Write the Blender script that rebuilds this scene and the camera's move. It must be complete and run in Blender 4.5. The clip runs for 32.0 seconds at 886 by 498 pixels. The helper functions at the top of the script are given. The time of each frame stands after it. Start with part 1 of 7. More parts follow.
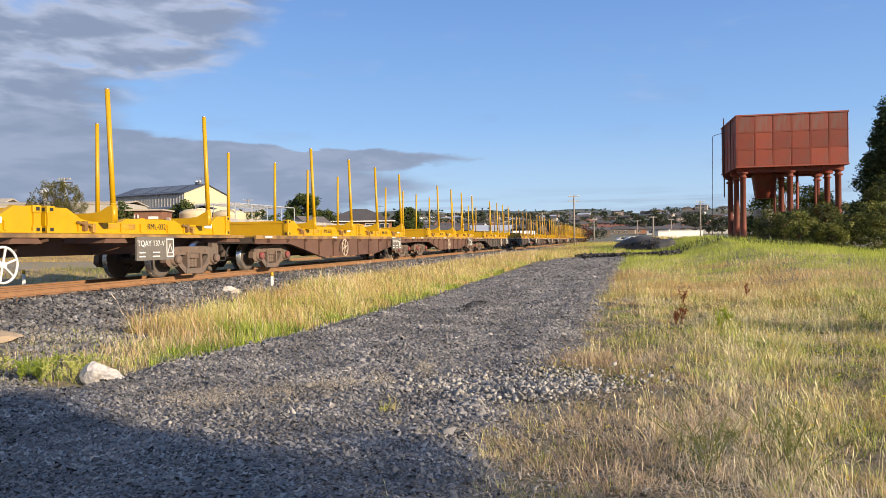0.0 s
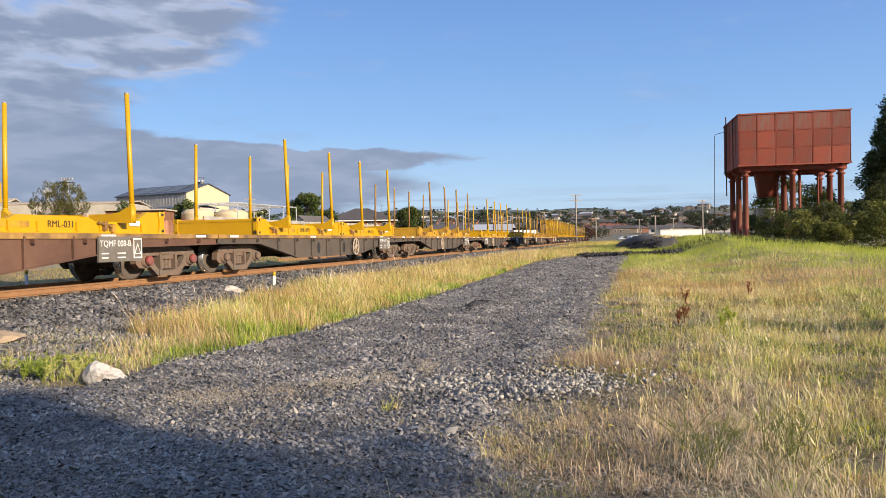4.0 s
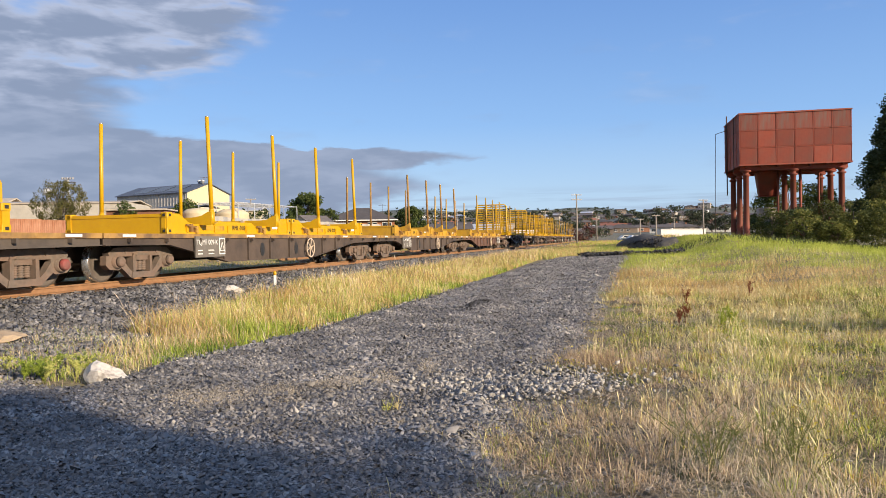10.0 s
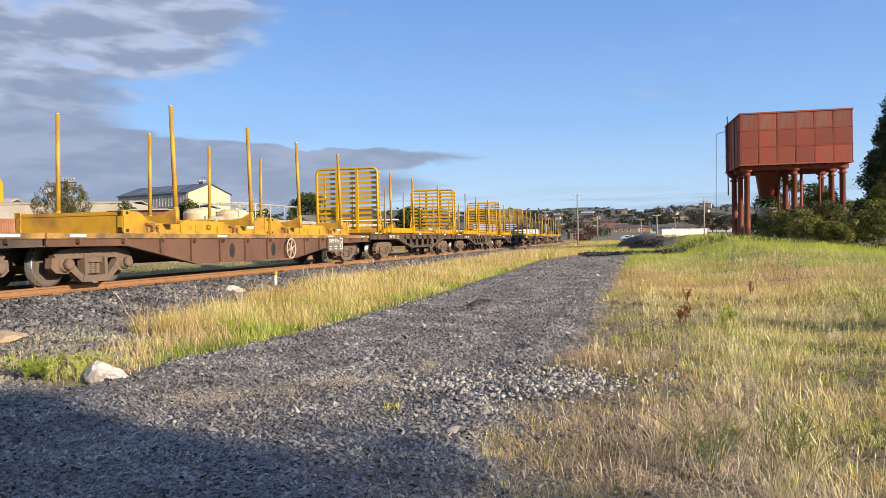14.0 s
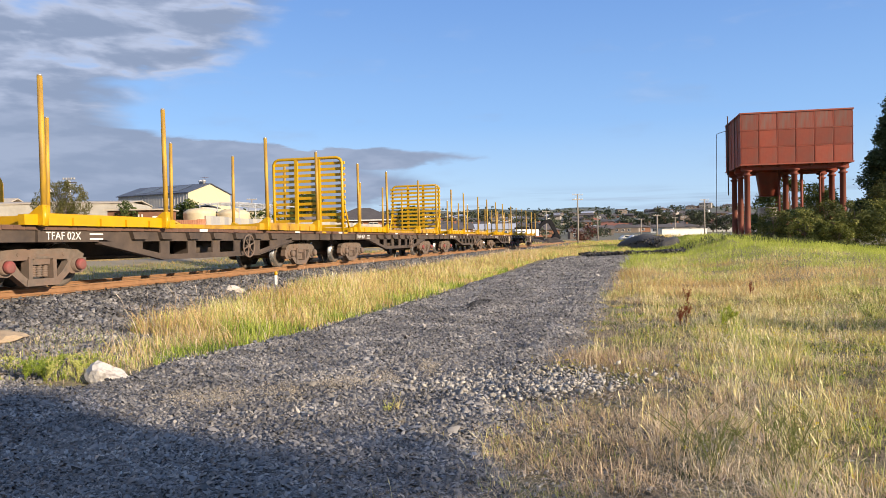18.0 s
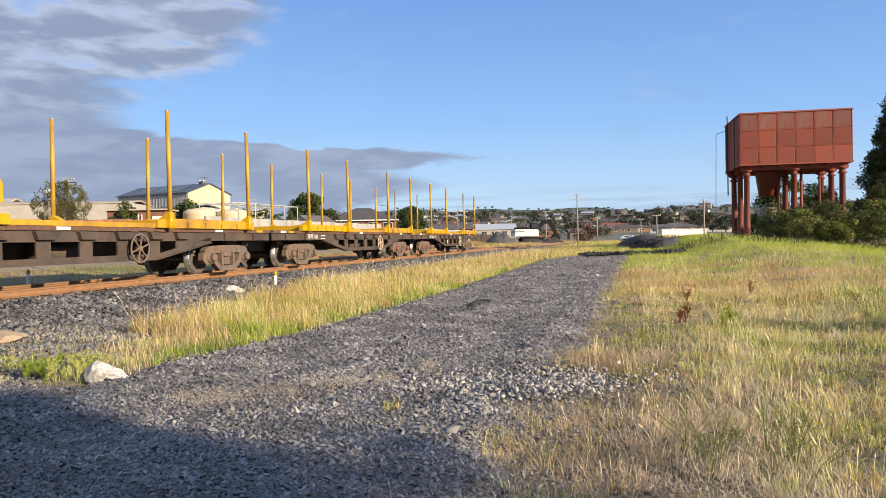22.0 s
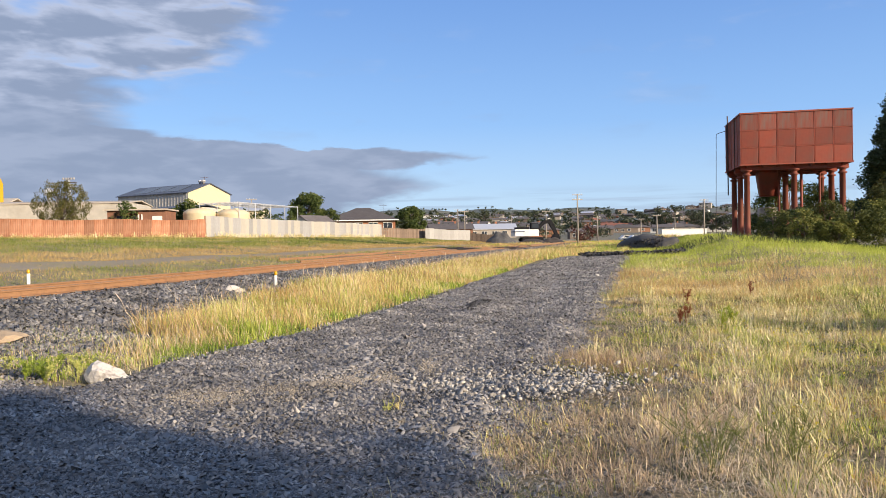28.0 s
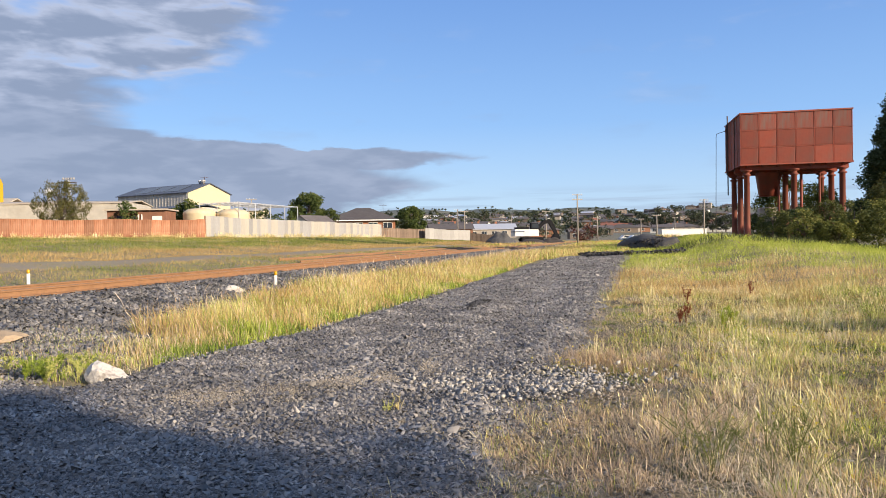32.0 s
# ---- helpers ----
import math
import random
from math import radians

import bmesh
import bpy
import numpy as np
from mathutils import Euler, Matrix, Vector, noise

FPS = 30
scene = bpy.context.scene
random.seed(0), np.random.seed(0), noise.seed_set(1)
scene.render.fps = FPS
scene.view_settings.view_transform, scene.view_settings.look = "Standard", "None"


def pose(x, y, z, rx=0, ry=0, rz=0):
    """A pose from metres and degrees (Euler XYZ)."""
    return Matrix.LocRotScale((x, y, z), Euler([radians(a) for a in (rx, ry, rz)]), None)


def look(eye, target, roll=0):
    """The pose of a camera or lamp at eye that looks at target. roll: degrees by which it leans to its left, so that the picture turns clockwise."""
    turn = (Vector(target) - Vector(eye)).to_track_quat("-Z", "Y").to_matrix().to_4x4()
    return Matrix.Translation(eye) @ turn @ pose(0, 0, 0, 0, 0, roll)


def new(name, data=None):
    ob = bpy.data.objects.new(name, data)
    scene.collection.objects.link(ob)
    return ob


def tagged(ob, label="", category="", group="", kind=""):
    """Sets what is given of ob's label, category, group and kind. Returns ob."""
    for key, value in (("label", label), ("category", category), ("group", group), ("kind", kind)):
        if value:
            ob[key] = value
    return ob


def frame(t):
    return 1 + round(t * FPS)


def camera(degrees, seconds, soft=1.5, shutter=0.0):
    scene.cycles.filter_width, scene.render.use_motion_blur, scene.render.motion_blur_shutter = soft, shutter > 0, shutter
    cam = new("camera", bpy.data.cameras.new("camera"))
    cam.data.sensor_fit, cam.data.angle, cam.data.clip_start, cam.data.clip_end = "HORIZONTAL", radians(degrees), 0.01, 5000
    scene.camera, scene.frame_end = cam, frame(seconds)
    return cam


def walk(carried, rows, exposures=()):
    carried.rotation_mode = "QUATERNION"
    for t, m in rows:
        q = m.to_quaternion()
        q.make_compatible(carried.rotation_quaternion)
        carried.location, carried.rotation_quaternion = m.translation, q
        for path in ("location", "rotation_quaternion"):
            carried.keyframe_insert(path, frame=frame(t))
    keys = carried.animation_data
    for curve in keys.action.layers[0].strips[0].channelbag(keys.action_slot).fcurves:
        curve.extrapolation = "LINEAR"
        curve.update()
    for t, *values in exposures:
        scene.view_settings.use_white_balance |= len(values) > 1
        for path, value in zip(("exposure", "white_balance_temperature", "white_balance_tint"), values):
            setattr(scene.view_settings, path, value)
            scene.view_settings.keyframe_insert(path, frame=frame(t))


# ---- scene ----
cam = camera(62.58, 32.0, soft=0.8)

# camera: a hand-held phone that stands still and settles by a fraction of a degree
EYE = Vector((0.0, 0.0, 1.30))


def aim(side, rise, turn):
    """Pose of the camera; side, rise, turn are small drifts in milliradians."""
    yaw, pitch = side / 1000, -0.0116 + rise / 1000
    way = Vector((math.sin(yaw) * math.cos(pitch), math.cos(yaw) * math.cos(pitch), math.sin(pitch)))
    return look(EYE, EYE + way, -1.04 + math.degrees(turn / 1000))


walk(cam, [
    (0.0, aim(4.65, 1.6, 2.4)), (0.5, aim(3.9, 1.5, 2.0)), (1.0, aim(3.1, 1.1, 1.6)), (2.0, aim(2.6, 0.9, 1.2)),
    (3.5, aim(2.2, 0.8, 1.0)), (5.5, aim(1.0, 0.0, 0.5)), (9.0, aim(1.0, -0.2, 0.4)), (11.5, aim(0.9, 0.5, 0.5)),
    (13.0, aim(0.7, 0.3, 0.3)), (14.0, aim(-0.1, 0.1, 0.1)), (17.0, aim(-0.5, 0.0, 0.0)), (20.0, aim(0.0, 0.0, 0.0)),
    (24.0, aim(0.1, 0.2, 0.1)), (28.0, aim(-0.1, 0.0, 0.0)), (30.0, aim(0.0, -0.4, -0.1)), (32.0, aim(0.0, 0.0, 0.0))],
    exposures=[(0.0, 0.58), (3.0, 0.58), (5.5, 0.63), (7.0, 0.67), (8.0, 0.62), (9.0, 0.58), (11.0, 0.62), (12.5, 0.67), (32.0, 0.68)])

# ---- light ----
SUN_TO = Vector((0.80, -0.60, 0.32)).normalized()
SUN_ELEV = math.asin(SUN_TO.z)
SUN_TURN = math.atan2(SUN_TO.x, SUN_TO.y)
sun = new("sun", bpy.data.lights.new("sun", "SUN"))
sun.data.energy, sun.data.angle, sun.data.color = 5.0, radians(1.0), (1.0, 0.82, 0.60)
sun.matrix_world = look(SUN_TO * 50, (0, 0, 0))


def node(tree, kind, **values):
    n = tree.nodes.new(kind)
    for key, value in values.items():
        if key.startswith("in_"):
            n.inputs[int(key[3:])].default_value = value
    return n


def sky_world():
    world = bpy.data.worlds.new("sky")
    world.use_nodes = True
    t = world.node_tree
    out = t.nodes["World Output"]
    bg = t.nodes["Background"]
    sky = t.nodes.new("ShaderNodeTexSky")
    sky.sky_type, sky.sun_disc = "NISHITA", False
    sky.sun_elevation, sky.sun_rotation = SUN_ELEV, SUN_TURN
    sky.altitude, sky.air_density, sky.dust_density, sky.ozone_density = 0, 1.0, 0.6, 2.2
    coord = t.nodes.new("ShaderNodeTexCoord")
    sep = t.nodes.new("ShaderNodeSeparateXYZ")
    t.links.new(coord.outputs["Generated"], sep.inputs[0])

    def mth(op, a, b=None, clamp=False):
        m = t.nodes.new("ShaderNodeMath")
        m.operation, m.use_clamp = op, clamp
        for i, v in enumerate((a, b)):
            if v is None:
                continue
            if isinstance(v, (int, float)):
                m.inputs[i].default_value = v
            else:
                t.links.new(v, m.inputs[i])
        return m.outputs[0]

    def ramp(v, lo, hi):
        m = t.nodes.new("ShaderNodeMapRange")
        m.interpolation_type = "SMOOTHSTEP"
        t.links.new(v, m.inputs[0])
        m.inputs[1].default_value, m.inputs[2].default_value = lo, hi
        return m.outputs[0]

    az = mth("ARCTAN2", sep.outputs[0], sep.outputs[1])
    el = mth("ARCSINE", sep.outputs[2])
    flat = t.nodes.new("ShaderNodeCombineXYZ")
    t.links.new(az, flat.inputs[0])
    t.links.new(mth("MULTIPLY", el, 3.4), flat.inputs[1])

    def noi(scale, detail, rough, warp=0.0):
        n = t.nodes.new("ShaderNodeTexNoise")
        n.inputs["Scale"].default_value, n.inputs["Detail"].default_value = scale, detail
        n.inputs["Roughness"].default_value, n.inputs["Distortion"].default_value = rough, warp
        t.links.new(flat.outputs[0], n.inputs["Vector"])
        return n.outputs[0]

    big = noi(5.0, 4.0, 0.5, 0.15)
    fine = noi(15.0, 5.0, 0.55, 0.2)
    lumps = noi(8.5, 4.0, 0.5, 0.35)
    # a bank of stratocumulus over the west with a long low bar reaching east: how far it reaches, by height
    reach = t.nodes.new("ShaderNodeFloatCurve")
    pts = reach.mapping.curves[0].points
    outline = [(0.0, -0.16), (0.049, -0.10), (0.064, -0.04), (0.075, -0.015), (0.088, -0.045), (0.097, -0.07), (0.105, 0.0), (0.114, 0.045), (0.122, -0.02), (0.128, -0.10),
               (0.132, -0.22), (0.138, -0.34), (0.147, -0.41), (0.185, -0.41), (0.203, -0.42), (0.214, -0.38), (0.224, -0.32), (0.237, -0.28), (0.275, -0.238), (0.32, -0.222), (0.40, -0.19)]
    while len(pts) < len(outline):
        pts.new(0.5, 0.5)
    for p, (h, a) in zip(pts, outline):
        p.location = (h / 0.4, (a + 0.6) / 0.8)
        p.handle_type = "VECTOR"
    reach.mapping.update()
    wavy = mth("ADD", el, mth("ADD", mth("MULTIPLY", mth("SUBTRACT", lumps, 0.5), 0.030), mth("MULTIPLY", mth("SUBTRACT", fine, 0.5), 0.022)))
    t.links.new(mth("MULTIPLY", wavy, 2.5), reach.inputs[1])
    edge = mth("SUBTRACT", mth("MULTIPLY", reach.outputs[0], 0.8), 0.6)
    away = mth("SUBTRACT", edge, az)
    away = mth("ADD", away, mth("MULTIPLY", mth("SUBTRACT", big, 0.5), 0.10))
    away = mth("ADD", away, mth("MULTIPLY", mth("SUBTRACT", fine, 0.5), 0.09))
    mask = mth("MULTIPLY", ramp(away, -0.035, 0.045), 0.95)
    # the upper bank is broken by gaps
    upper = ramp(el, 0.15, 0.19)
    gaps = mth("MULTIPLY", ramp(mth("ADD", mth("MULTIPLY", lumps, 0.75), mth("MULTIPLY", fine, 0.25)), 0.54, 0.66), upper)
    mask = mth("MULTIPLY", mask, mth("SUBTRACT", 1.0, mth("MULTIPLY", gaps, 0.6)))
    # thin streaks low over the hills and a few wisps higher up
    long = t.nodes.new("ShaderNodeTexNoise")
    long.inputs["Scale"].default_value, long.inputs["Detail"].default_value = 6.0, 4.0
    wide = t.nodes.new("ShaderNodeCombineXYZ")
    t.links.new(mth("MULTIPLY", az, 0.7), wide.inputs[0])
    t.links.new(mth("MULTIPLY", el, 14.0), wide.inputs[1])
    t.links.new(wide.outputs[0], long.inputs["Vector"])
    low = mth("MULTIPLY", ramp(el, 0.075, 0.05), ramp(long.outputs[0], 0.46, 0.62))
    mask = mth("MAXIMUM", mask, mth("MULTIPLY", low, 0.42))
    wisp = mth("MULTIPLY", ramp(mth("ADD", big, mth("MULTIPLY", fine, 0.4)), 0.74, 0.97), 0.22)
    mask = mth("MAXIMUM", mask, wisp)
    shade = t.nodes.new("ShaderNodeMix")
    shade.data_type = "RGBA"
    tone = ramp(mth("ADD", mth("MULTIPLY", lumps, 0.7), mth("MULTIPLY", fine, 0.4)), 0.47, 0.67)
    tone = mth("MULTIPLY", tone, mth("ADD", mth("MULTIPLY", upper, 0.65), 0.35))
    t.links.new(tone, shade.inputs[0])
    shade.inputs[6].default_value = (1.62, 1.98, 2.80, 1)
    shade.inputs[7].default_value = (3.0, 3.35, 4.3, 1)
    # the blue of the clear sky, with a pale haze towards the horizon
    tint = t.nodes.new("ShaderNodeMix")
    tint.data_type, tint.blend_type = "RGBA", "MULTIPLY"
    tint.inputs[0].default_value = 1.0
    t.links.new(sky.outputs[0], tint.inputs[6])
    tint.inputs[7].default_value = SKY_TINT
    air = t.nodes.new("ShaderNodeValToRGB")
    t.links.new(ramp(el, -0.02, 0.42), air.inputs[0])
    for i, (pos, cc) in enumerate(((0.0, (2.85, 4.0, 5.5)), (0.35, (1.6, 2.95, 5.4)), (1.0, (0.85, 1.85, 4.4)))):
        e = air.color_ramp.elements[i] if i < 2 else air.color_ramp.elements.new(1.0)
        e.position, e.color = pos, (*[v / 10 for v in cc], 1)
    lift = t.nodes.new("ShaderNodeVectorMath")
    lift.operation = "SCALE"
    lift.inputs[3].default_value = 10.0
    t.links.new(air.outputs[0], lift.inputs[0])
    blend = t.nodes.new("ShaderNodeMix")
    blend.data_type = "RGBA"
    blend.inputs[0].default_value = 0.8
    t.links.new(tint.outputs[2], blend.inputs[6])
    t.links.new(lift.outputs[0], blend.inputs[7])
    mix = t.nodes.new("ShaderNodeMix")
    mix.data_type = "RGBA"
    t.links.new(mask, mix.inputs[0])
    t.links.new(blend.outputs[2], mix.inputs[6])
    t.links.new(shade.outputs[2], mix.inputs[7])
    t.links.new(mix.outputs[2], bg.inputs[0])
    bg.inputs[1].default_value = SKY_STRENGTH
    scene.world = world


SKY_TINT = (1.0, 1.0, 1.0, 1)
SKY_STRENGTH = 0.113
sky_world()

# ---- materials ----


def material(name, a, b, rough=0.7, metal=0.0, grain=8.0, stain=1.2, bump=0.15, stained=None, amount=0.5, random=0.0, stretch=(1, 1, 1), lo=0.4, hi=0.62, crisp=0.2):
    """Two tones mixed by fine grain, a third by large stains, a little relief. random: brightness spread from object to object."""
    m = bpy.data.materials.new(name)
    m.use_nodes = True
    t = m.node_tree
    p = t.nodes["Principled BSDF"]
    co = t.nodes.new("ShaderNodeTexCoord")
    mp = t.nodes.new("ShaderNodeMapping")
    mp.inputs["Scale"].default_value = stretch
    t.links.new(co.outputs["Object"], mp.inputs[0])

    def noi(scale, detail=6.0):
        n = t.nodes.new("ShaderNodeTexNoise")
        n.inputs["Scale"].default_value, n.inputs["Detail"].default_value = scale, detail
        n.inputs["Roughness"].default_value = 0.62
        t.links.new(mp.outputs[0], n.inputs["Vector"])
        return n.outputs[0]

    def mix(f, c1, c2):
        x = t.nodes.new("ShaderNodeMix")
        x.data_type = "RGBA"
        t.links.new(f, x.inputs[0])
        for i, cc in ((6, c1), (7, c2)):
            if isinstance(cc, tuple):
                x.inputs[i].default_value = (*cc, 1)
            else:
                t.links.new(cc, x.inputs[i])
        return x.outputs[2]

    def ramp(v, lo_, hi_, top=1.0):
        r = t.nodes.new("ShaderNodeMapRange")
        t.links.new(v, r.inputs[0])
        r.inputs[1].default_value, r.inputs[2].default_value, r.inputs[4].default_value = lo_, hi_, top
        return r.outputs[0]

    fine = noi(grain)
    col = mix(ramp(fine, 0.5 - crisp, 0.5 + crisp), a, b)
    if stained:
        col = mix(ramp(noi(stain, 8.0), lo, hi, amount), col, stained)
    if random:
        info = t.nodes.new("ShaderNodeObjectInfo")
        hsv = t.nodes.new("ShaderNodeHueSaturation")
        t.links.new(ramp(info.outputs["Random"], 0, 1, 1.0), hsv.inputs["Value"])
        r = t.nodes.new("ShaderNodeMapRange")
        t.links.new(info.outputs["Random"], r.inputs[0])
        r.inputs[3].default_value, r.inputs[4].default_value = 1 - random, 1 + random
        t.links.new(r.outputs[0], hsv.inputs["Value"])
        t.links.new(col, hsv.inputs["Color"])
        col = hsv.outputs[0]
    t.links.new(col, p.inputs["Base Color"])
    p.inputs["Metallic"].default_value = metal
    t.links.new(ramp(fine, 0.2, 0.8, 1.0), p.inputs["Roughness"])
    r = t.nodes.new("ShaderNodeMapRange")
    t.links.new(fine, r.inputs[0])
    r.inputs[3].default_value, r.inputs[4].default_value = max(0.05, rough - 0.12), min(1.0, rough + 0.12)
    t.links.new(r.outputs[0], p.inputs["Roughness"])
    if bump:
        bp = t.nodes.new("ShaderNodeBump")
        bp.inputs["Strength"].default_value, bp.inputs["Distance"].default_value = bump, 0.02
        t.links.new(fine, bp.inputs["Height"])
        t.links.new(bp.outputs[0], p.inputs["Normal"])
    return m


def blades(name, cols, place=0.6, trans=0.35, lo=0.35, hi=0.65, own=0.5):
    """Thin plant matter: tones vary from blade to blade and from patch to patch; light shines through a little."""
    m = bpy.data.materials.new(name)
    m.use_nodes = True
    t = m.node_tree
    p = t.nodes["Principled BSDF"]
    geo = t.nodes.new("ShaderNodeNewGeometry")
    co = t.nodes.new("ShaderNodeTexCoord")
    n = t.nodes.new("ShaderNodeTexNoise")
    n.inputs["Scale"].default_value, n.inputs["Detail"].default_value = place, 3.0
    t.links.new(co.outputs["Object"], n.inputs["Vector"])
    add = t.nodes.new("ShaderNodeMath")
    add.operation = "MULTIPLY_ADD"
    t.links.new(geo.outputs["Random Per Island"], add.inputs[0])
    add.inputs[1].default_value = own
    r = t.nodes.new("ShaderNodeMapRange")
    t.links.new(n.outputs[0], r.inputs[0])
    r.inputs[1].default_value, r.inputs[2].default_value, r.inputs[4].default_value = lo, hi, 1.0 - own
    t.links.new(r.outputs[0], add.inputs[2])
    cr = t.nodes.new("ShaderNodeValToRGB")
    els = cr.color_ramp.elements
    while len(els) < len(cols):
        els.new(0.5)
    for i, cc in enumerate(cols):
        els[i].position, els[i].color = i / (len(cols) - 1), (*cc, 1)
    t.links.new(add.outputs[0], cr.inputs[0])
    t.links.new(cr.outputs[0], p.inputs["Base Color"])
    p.inputs["Roughness"].default_value = 0.65
    p.inputs["Specular IOR Level"].default_value = 0.25
    tr = t.nodes.new("ShaderNodeBsdfTranslucent")
    t.links.new(cr.outputs[0], tr.inputs[0])
    mx = t.nodes.new("ShaderNodeMixShader")
    mx.inputs[0].default_value = trans
    t.links.new(p.outputs[0], mx.inputs[1])
    t.links.new(tr.outputs[0], mx.inputs[2])
    t.links.new(mx.outputs[0], t.nodes["Material Output"].inputs[0])
    return m


M = {
    "yellow": material("yellow_paint", (0.51, 0.285, 0.001), (0.57, 0.34, 0.002), 0.42, grain=5, stain=1.5, bump=0.05, stained=(0.52, 0.28, 0.008), amount=0.5),
    "yellow_worn": material("worn_yellow_paint", (0.45, 0.245, 0.01), (0.52, 0.31, 0.025), 0.6, grain=9, stain=2.2, bump=0.12, stained=(0.20, 0.10, 0.04), amount=0.75, lo=0.45, hi=0.66),
    "stake_brown": material("rusted_stake_steel", (0.16, 0.085, 0.035), (0.30, 0.17, 0.05), 0.7, grain=12, stain=3, bump=0.15, stained=(0.60, 0.36, 0.04), amount=0.7, lo=0.5, hi=0.62, stretch=(1, 1, 0.35)),
    "stake_worn": material("scuffed_stake_paint", (0.46, 0.275, 0.012), (0.55, 0.34, 0.03), 0.6, grain=9, stain=3, bump=0.1, stained=(0.20, 0.11, 0.045), amount=0.85, lo=0.42, hi=0.56, stretch=(1, 1, 0.15)),
    "stake_tip": material("bare_steel", (0.45, 0.43, 0.40), (0.6, 0.58, 0.55), 0.4, 0.6, grain=20),
    "sill_brown": material("brown_wagon_paint", (0.085, 0.042, 0.028), (0.12, 0.062, 0.042), 0.8, grain=6, stain=1.0, stained=(0.16, 0.085, 0.055), amount=0.6, bump=0.15),
    "sill_grey": material("grimy_grey_wagon_paint", (0.055, 0.045, 0.038), (0.082, 0.067, 0.055), 0.8, grain=6, stain=1.0, stained=(0.115, 0.088, 0.068), amount=0.6, bump=0.15),
    "sill_dark": material("dark_oxide_wagon_paint", (0.036, 0.027, 0.023), (0.062, 0.046, 0.037), 0.8, grain=6, stain=1.2, stained=(0.12, 0.085, 0.062), amount=0.6, bump=0.2),
    "deck_edge": material("weathered_deck_edge", (0.30, 0.165, 0.04), (0.40, 0.24, 0.08), 0.75, grain=9, stain=1.6, stained=(0.10, 0.065, 0.045), amount=0.85, bump=0.2),
    "bogie": material("dusty_cast_steel", (0.105, 0.082, 0.066), (0.165, 0.13, 0.105), 0.9, grain=9, stain=2.4, stained=(0.19, 0.115, 0.08), amount=0.6, bump=0.3),
    "bogie_red": material("red_axlebox_paint", (0.25, 0.04, 0.04), (0.31, 0.08, 0.07), 0.8, grain=10, stain=3, stained=(0.12, 0.085, 0.07), amount=0.6),
    "wheel": material("dusty_wheel_steel", (0.095, 0.078, 0.065), (0.145, 0.12, 0.098), 0.8, grain=7, stain=2, stained=(0.08, 0.06, 0.05), amount=0.6),
    "tread": material("polished_tread", (0.50, 0.50, 0.50), (0.62, 0.62, 0.62), 0.28, 0.9, grain=20),
    "cream": material("cream_handwheel_paint", (0.44, 0.36, 0.27), (0.54, 0.45, 0.35), 0.7, grain=12, stain=4, stained=(0.35, 0.24, 0.16), amount=0.5),
    "plate_grey": material("grey_number_board", (0.13, 0.117, 0.10), (0.18, 0.163, 0.143), 0.7, grain=9, stain=3, stained=(0.12, 0.10, 0.08), amount=0.5),
    "white": material("white_paint", (0.70, 0.69, 0.66), (0.80, 0.79, 0.76), 0.6, grain=8, stain=3, stained=(0.52, 0.48, 0.42), amount=0.4),
    # black paint and hoses; also the painted dark of holes, slots and doorway
    "black": material("black_paint_and_hole_shade", (0.015, 0.015, 0.016), (0.03, 0.03, 0.03), 0.6, grain=10),
    "rail": material("rusty_rail_steel", (0.22, 0.115, 0.055), (0.34, 0.19, 0.095), 0.7, 0.2, grain=12, stain=2, stained=(0.36, 0.19, 0.09), amount=0.5),
    "rail_top": material("worn_rail_head", (0.30, 0.19, 0.11), (0.42, 0.28, 0.17), 0.4, 0.7, grain=14, stretch=(0.1, 1, 1)),
    "sleeper": material("dusty_timber_sleeper", (0.21, 0.125, 0.072), (0.29, 0.18, 0.105), 0.9, grain=10, stain=2, stained=(0.14, 0.09, 0.06), amount=0.6, bump=0.4, random=0.2),
    "tank_red": material("red_oxide_tank_paint", (0.21, 0.042, 0.024), (0.27, 0.058, 0.032), 0.62, grain=5, stain=0.9, stained=(0.13, 0.055, 0.035), amount=0.8, lo=0.48, hi=0.68, bump=0.1),
    "tank_rim": material("chalky_red_flange", (0.28, 0.046, 0.022), (0.35, 0.064, 0.032), 0.7, grain=8, stain=1.6, stained=(0.17, 0.085, 0.06), amount=0.6),
    "tank_column": material("weathered_red_column", (0.165, 0.034, 0.018), (0.22, 0.050, 0.026), 0.7, grain=6, stain=1.5, stained=(0.13, 0.05, 0.03), amount=0.7),
    "dark_iron": material("dark_rusted_iron", (0.055, 0.03, 0.025), (0.09, 0.05, 0.04), 0.75, grain=9),
}
# ---- geometry helpers ----


def box(bm, x0, x1, y0, y1, z0, z1, bevel=0.0, m=None):
    """An upright box between two corners, its upright edges cut back by bevel."""
    b = min(bevel, (x1 - x0) * 0.45, (y1 - y0) * 0.45)
    if b > 0:
        ring = [(x0 + b, y0), (x1 - b, y0), (x1, y0 + b), (x1, y1 - b), (x1 - b, y1), (x0 + b, y1), (x0, y1 - b), (x0, y0 + b)]
    else:
        ring = [(x0, y0), (x1, y0), (x1, y1), (x0, y1)]
    prism(bm, ring, z0, z1, m)


def prism(bm, ring, z0, z1, m=None):
    """A flat outline, anticlockwise, raised from z0 to z1."""
    f = m or Matrix()
    lo = [bm.verts.new(f @ Vector((x, y, z0))) for x, y in ring]
    hi = [bm.verts.new(f @ Vector((x, y, z1))) for x, y in ring]
    bm.faces.new(lo[::-1])
    bm.faces.new(hi)
    for i in range(len(ring)):
        j = (i + 1) % len(ring)
        bm.faces.new((lo[i], lo[j], hi[j], hi[i]))


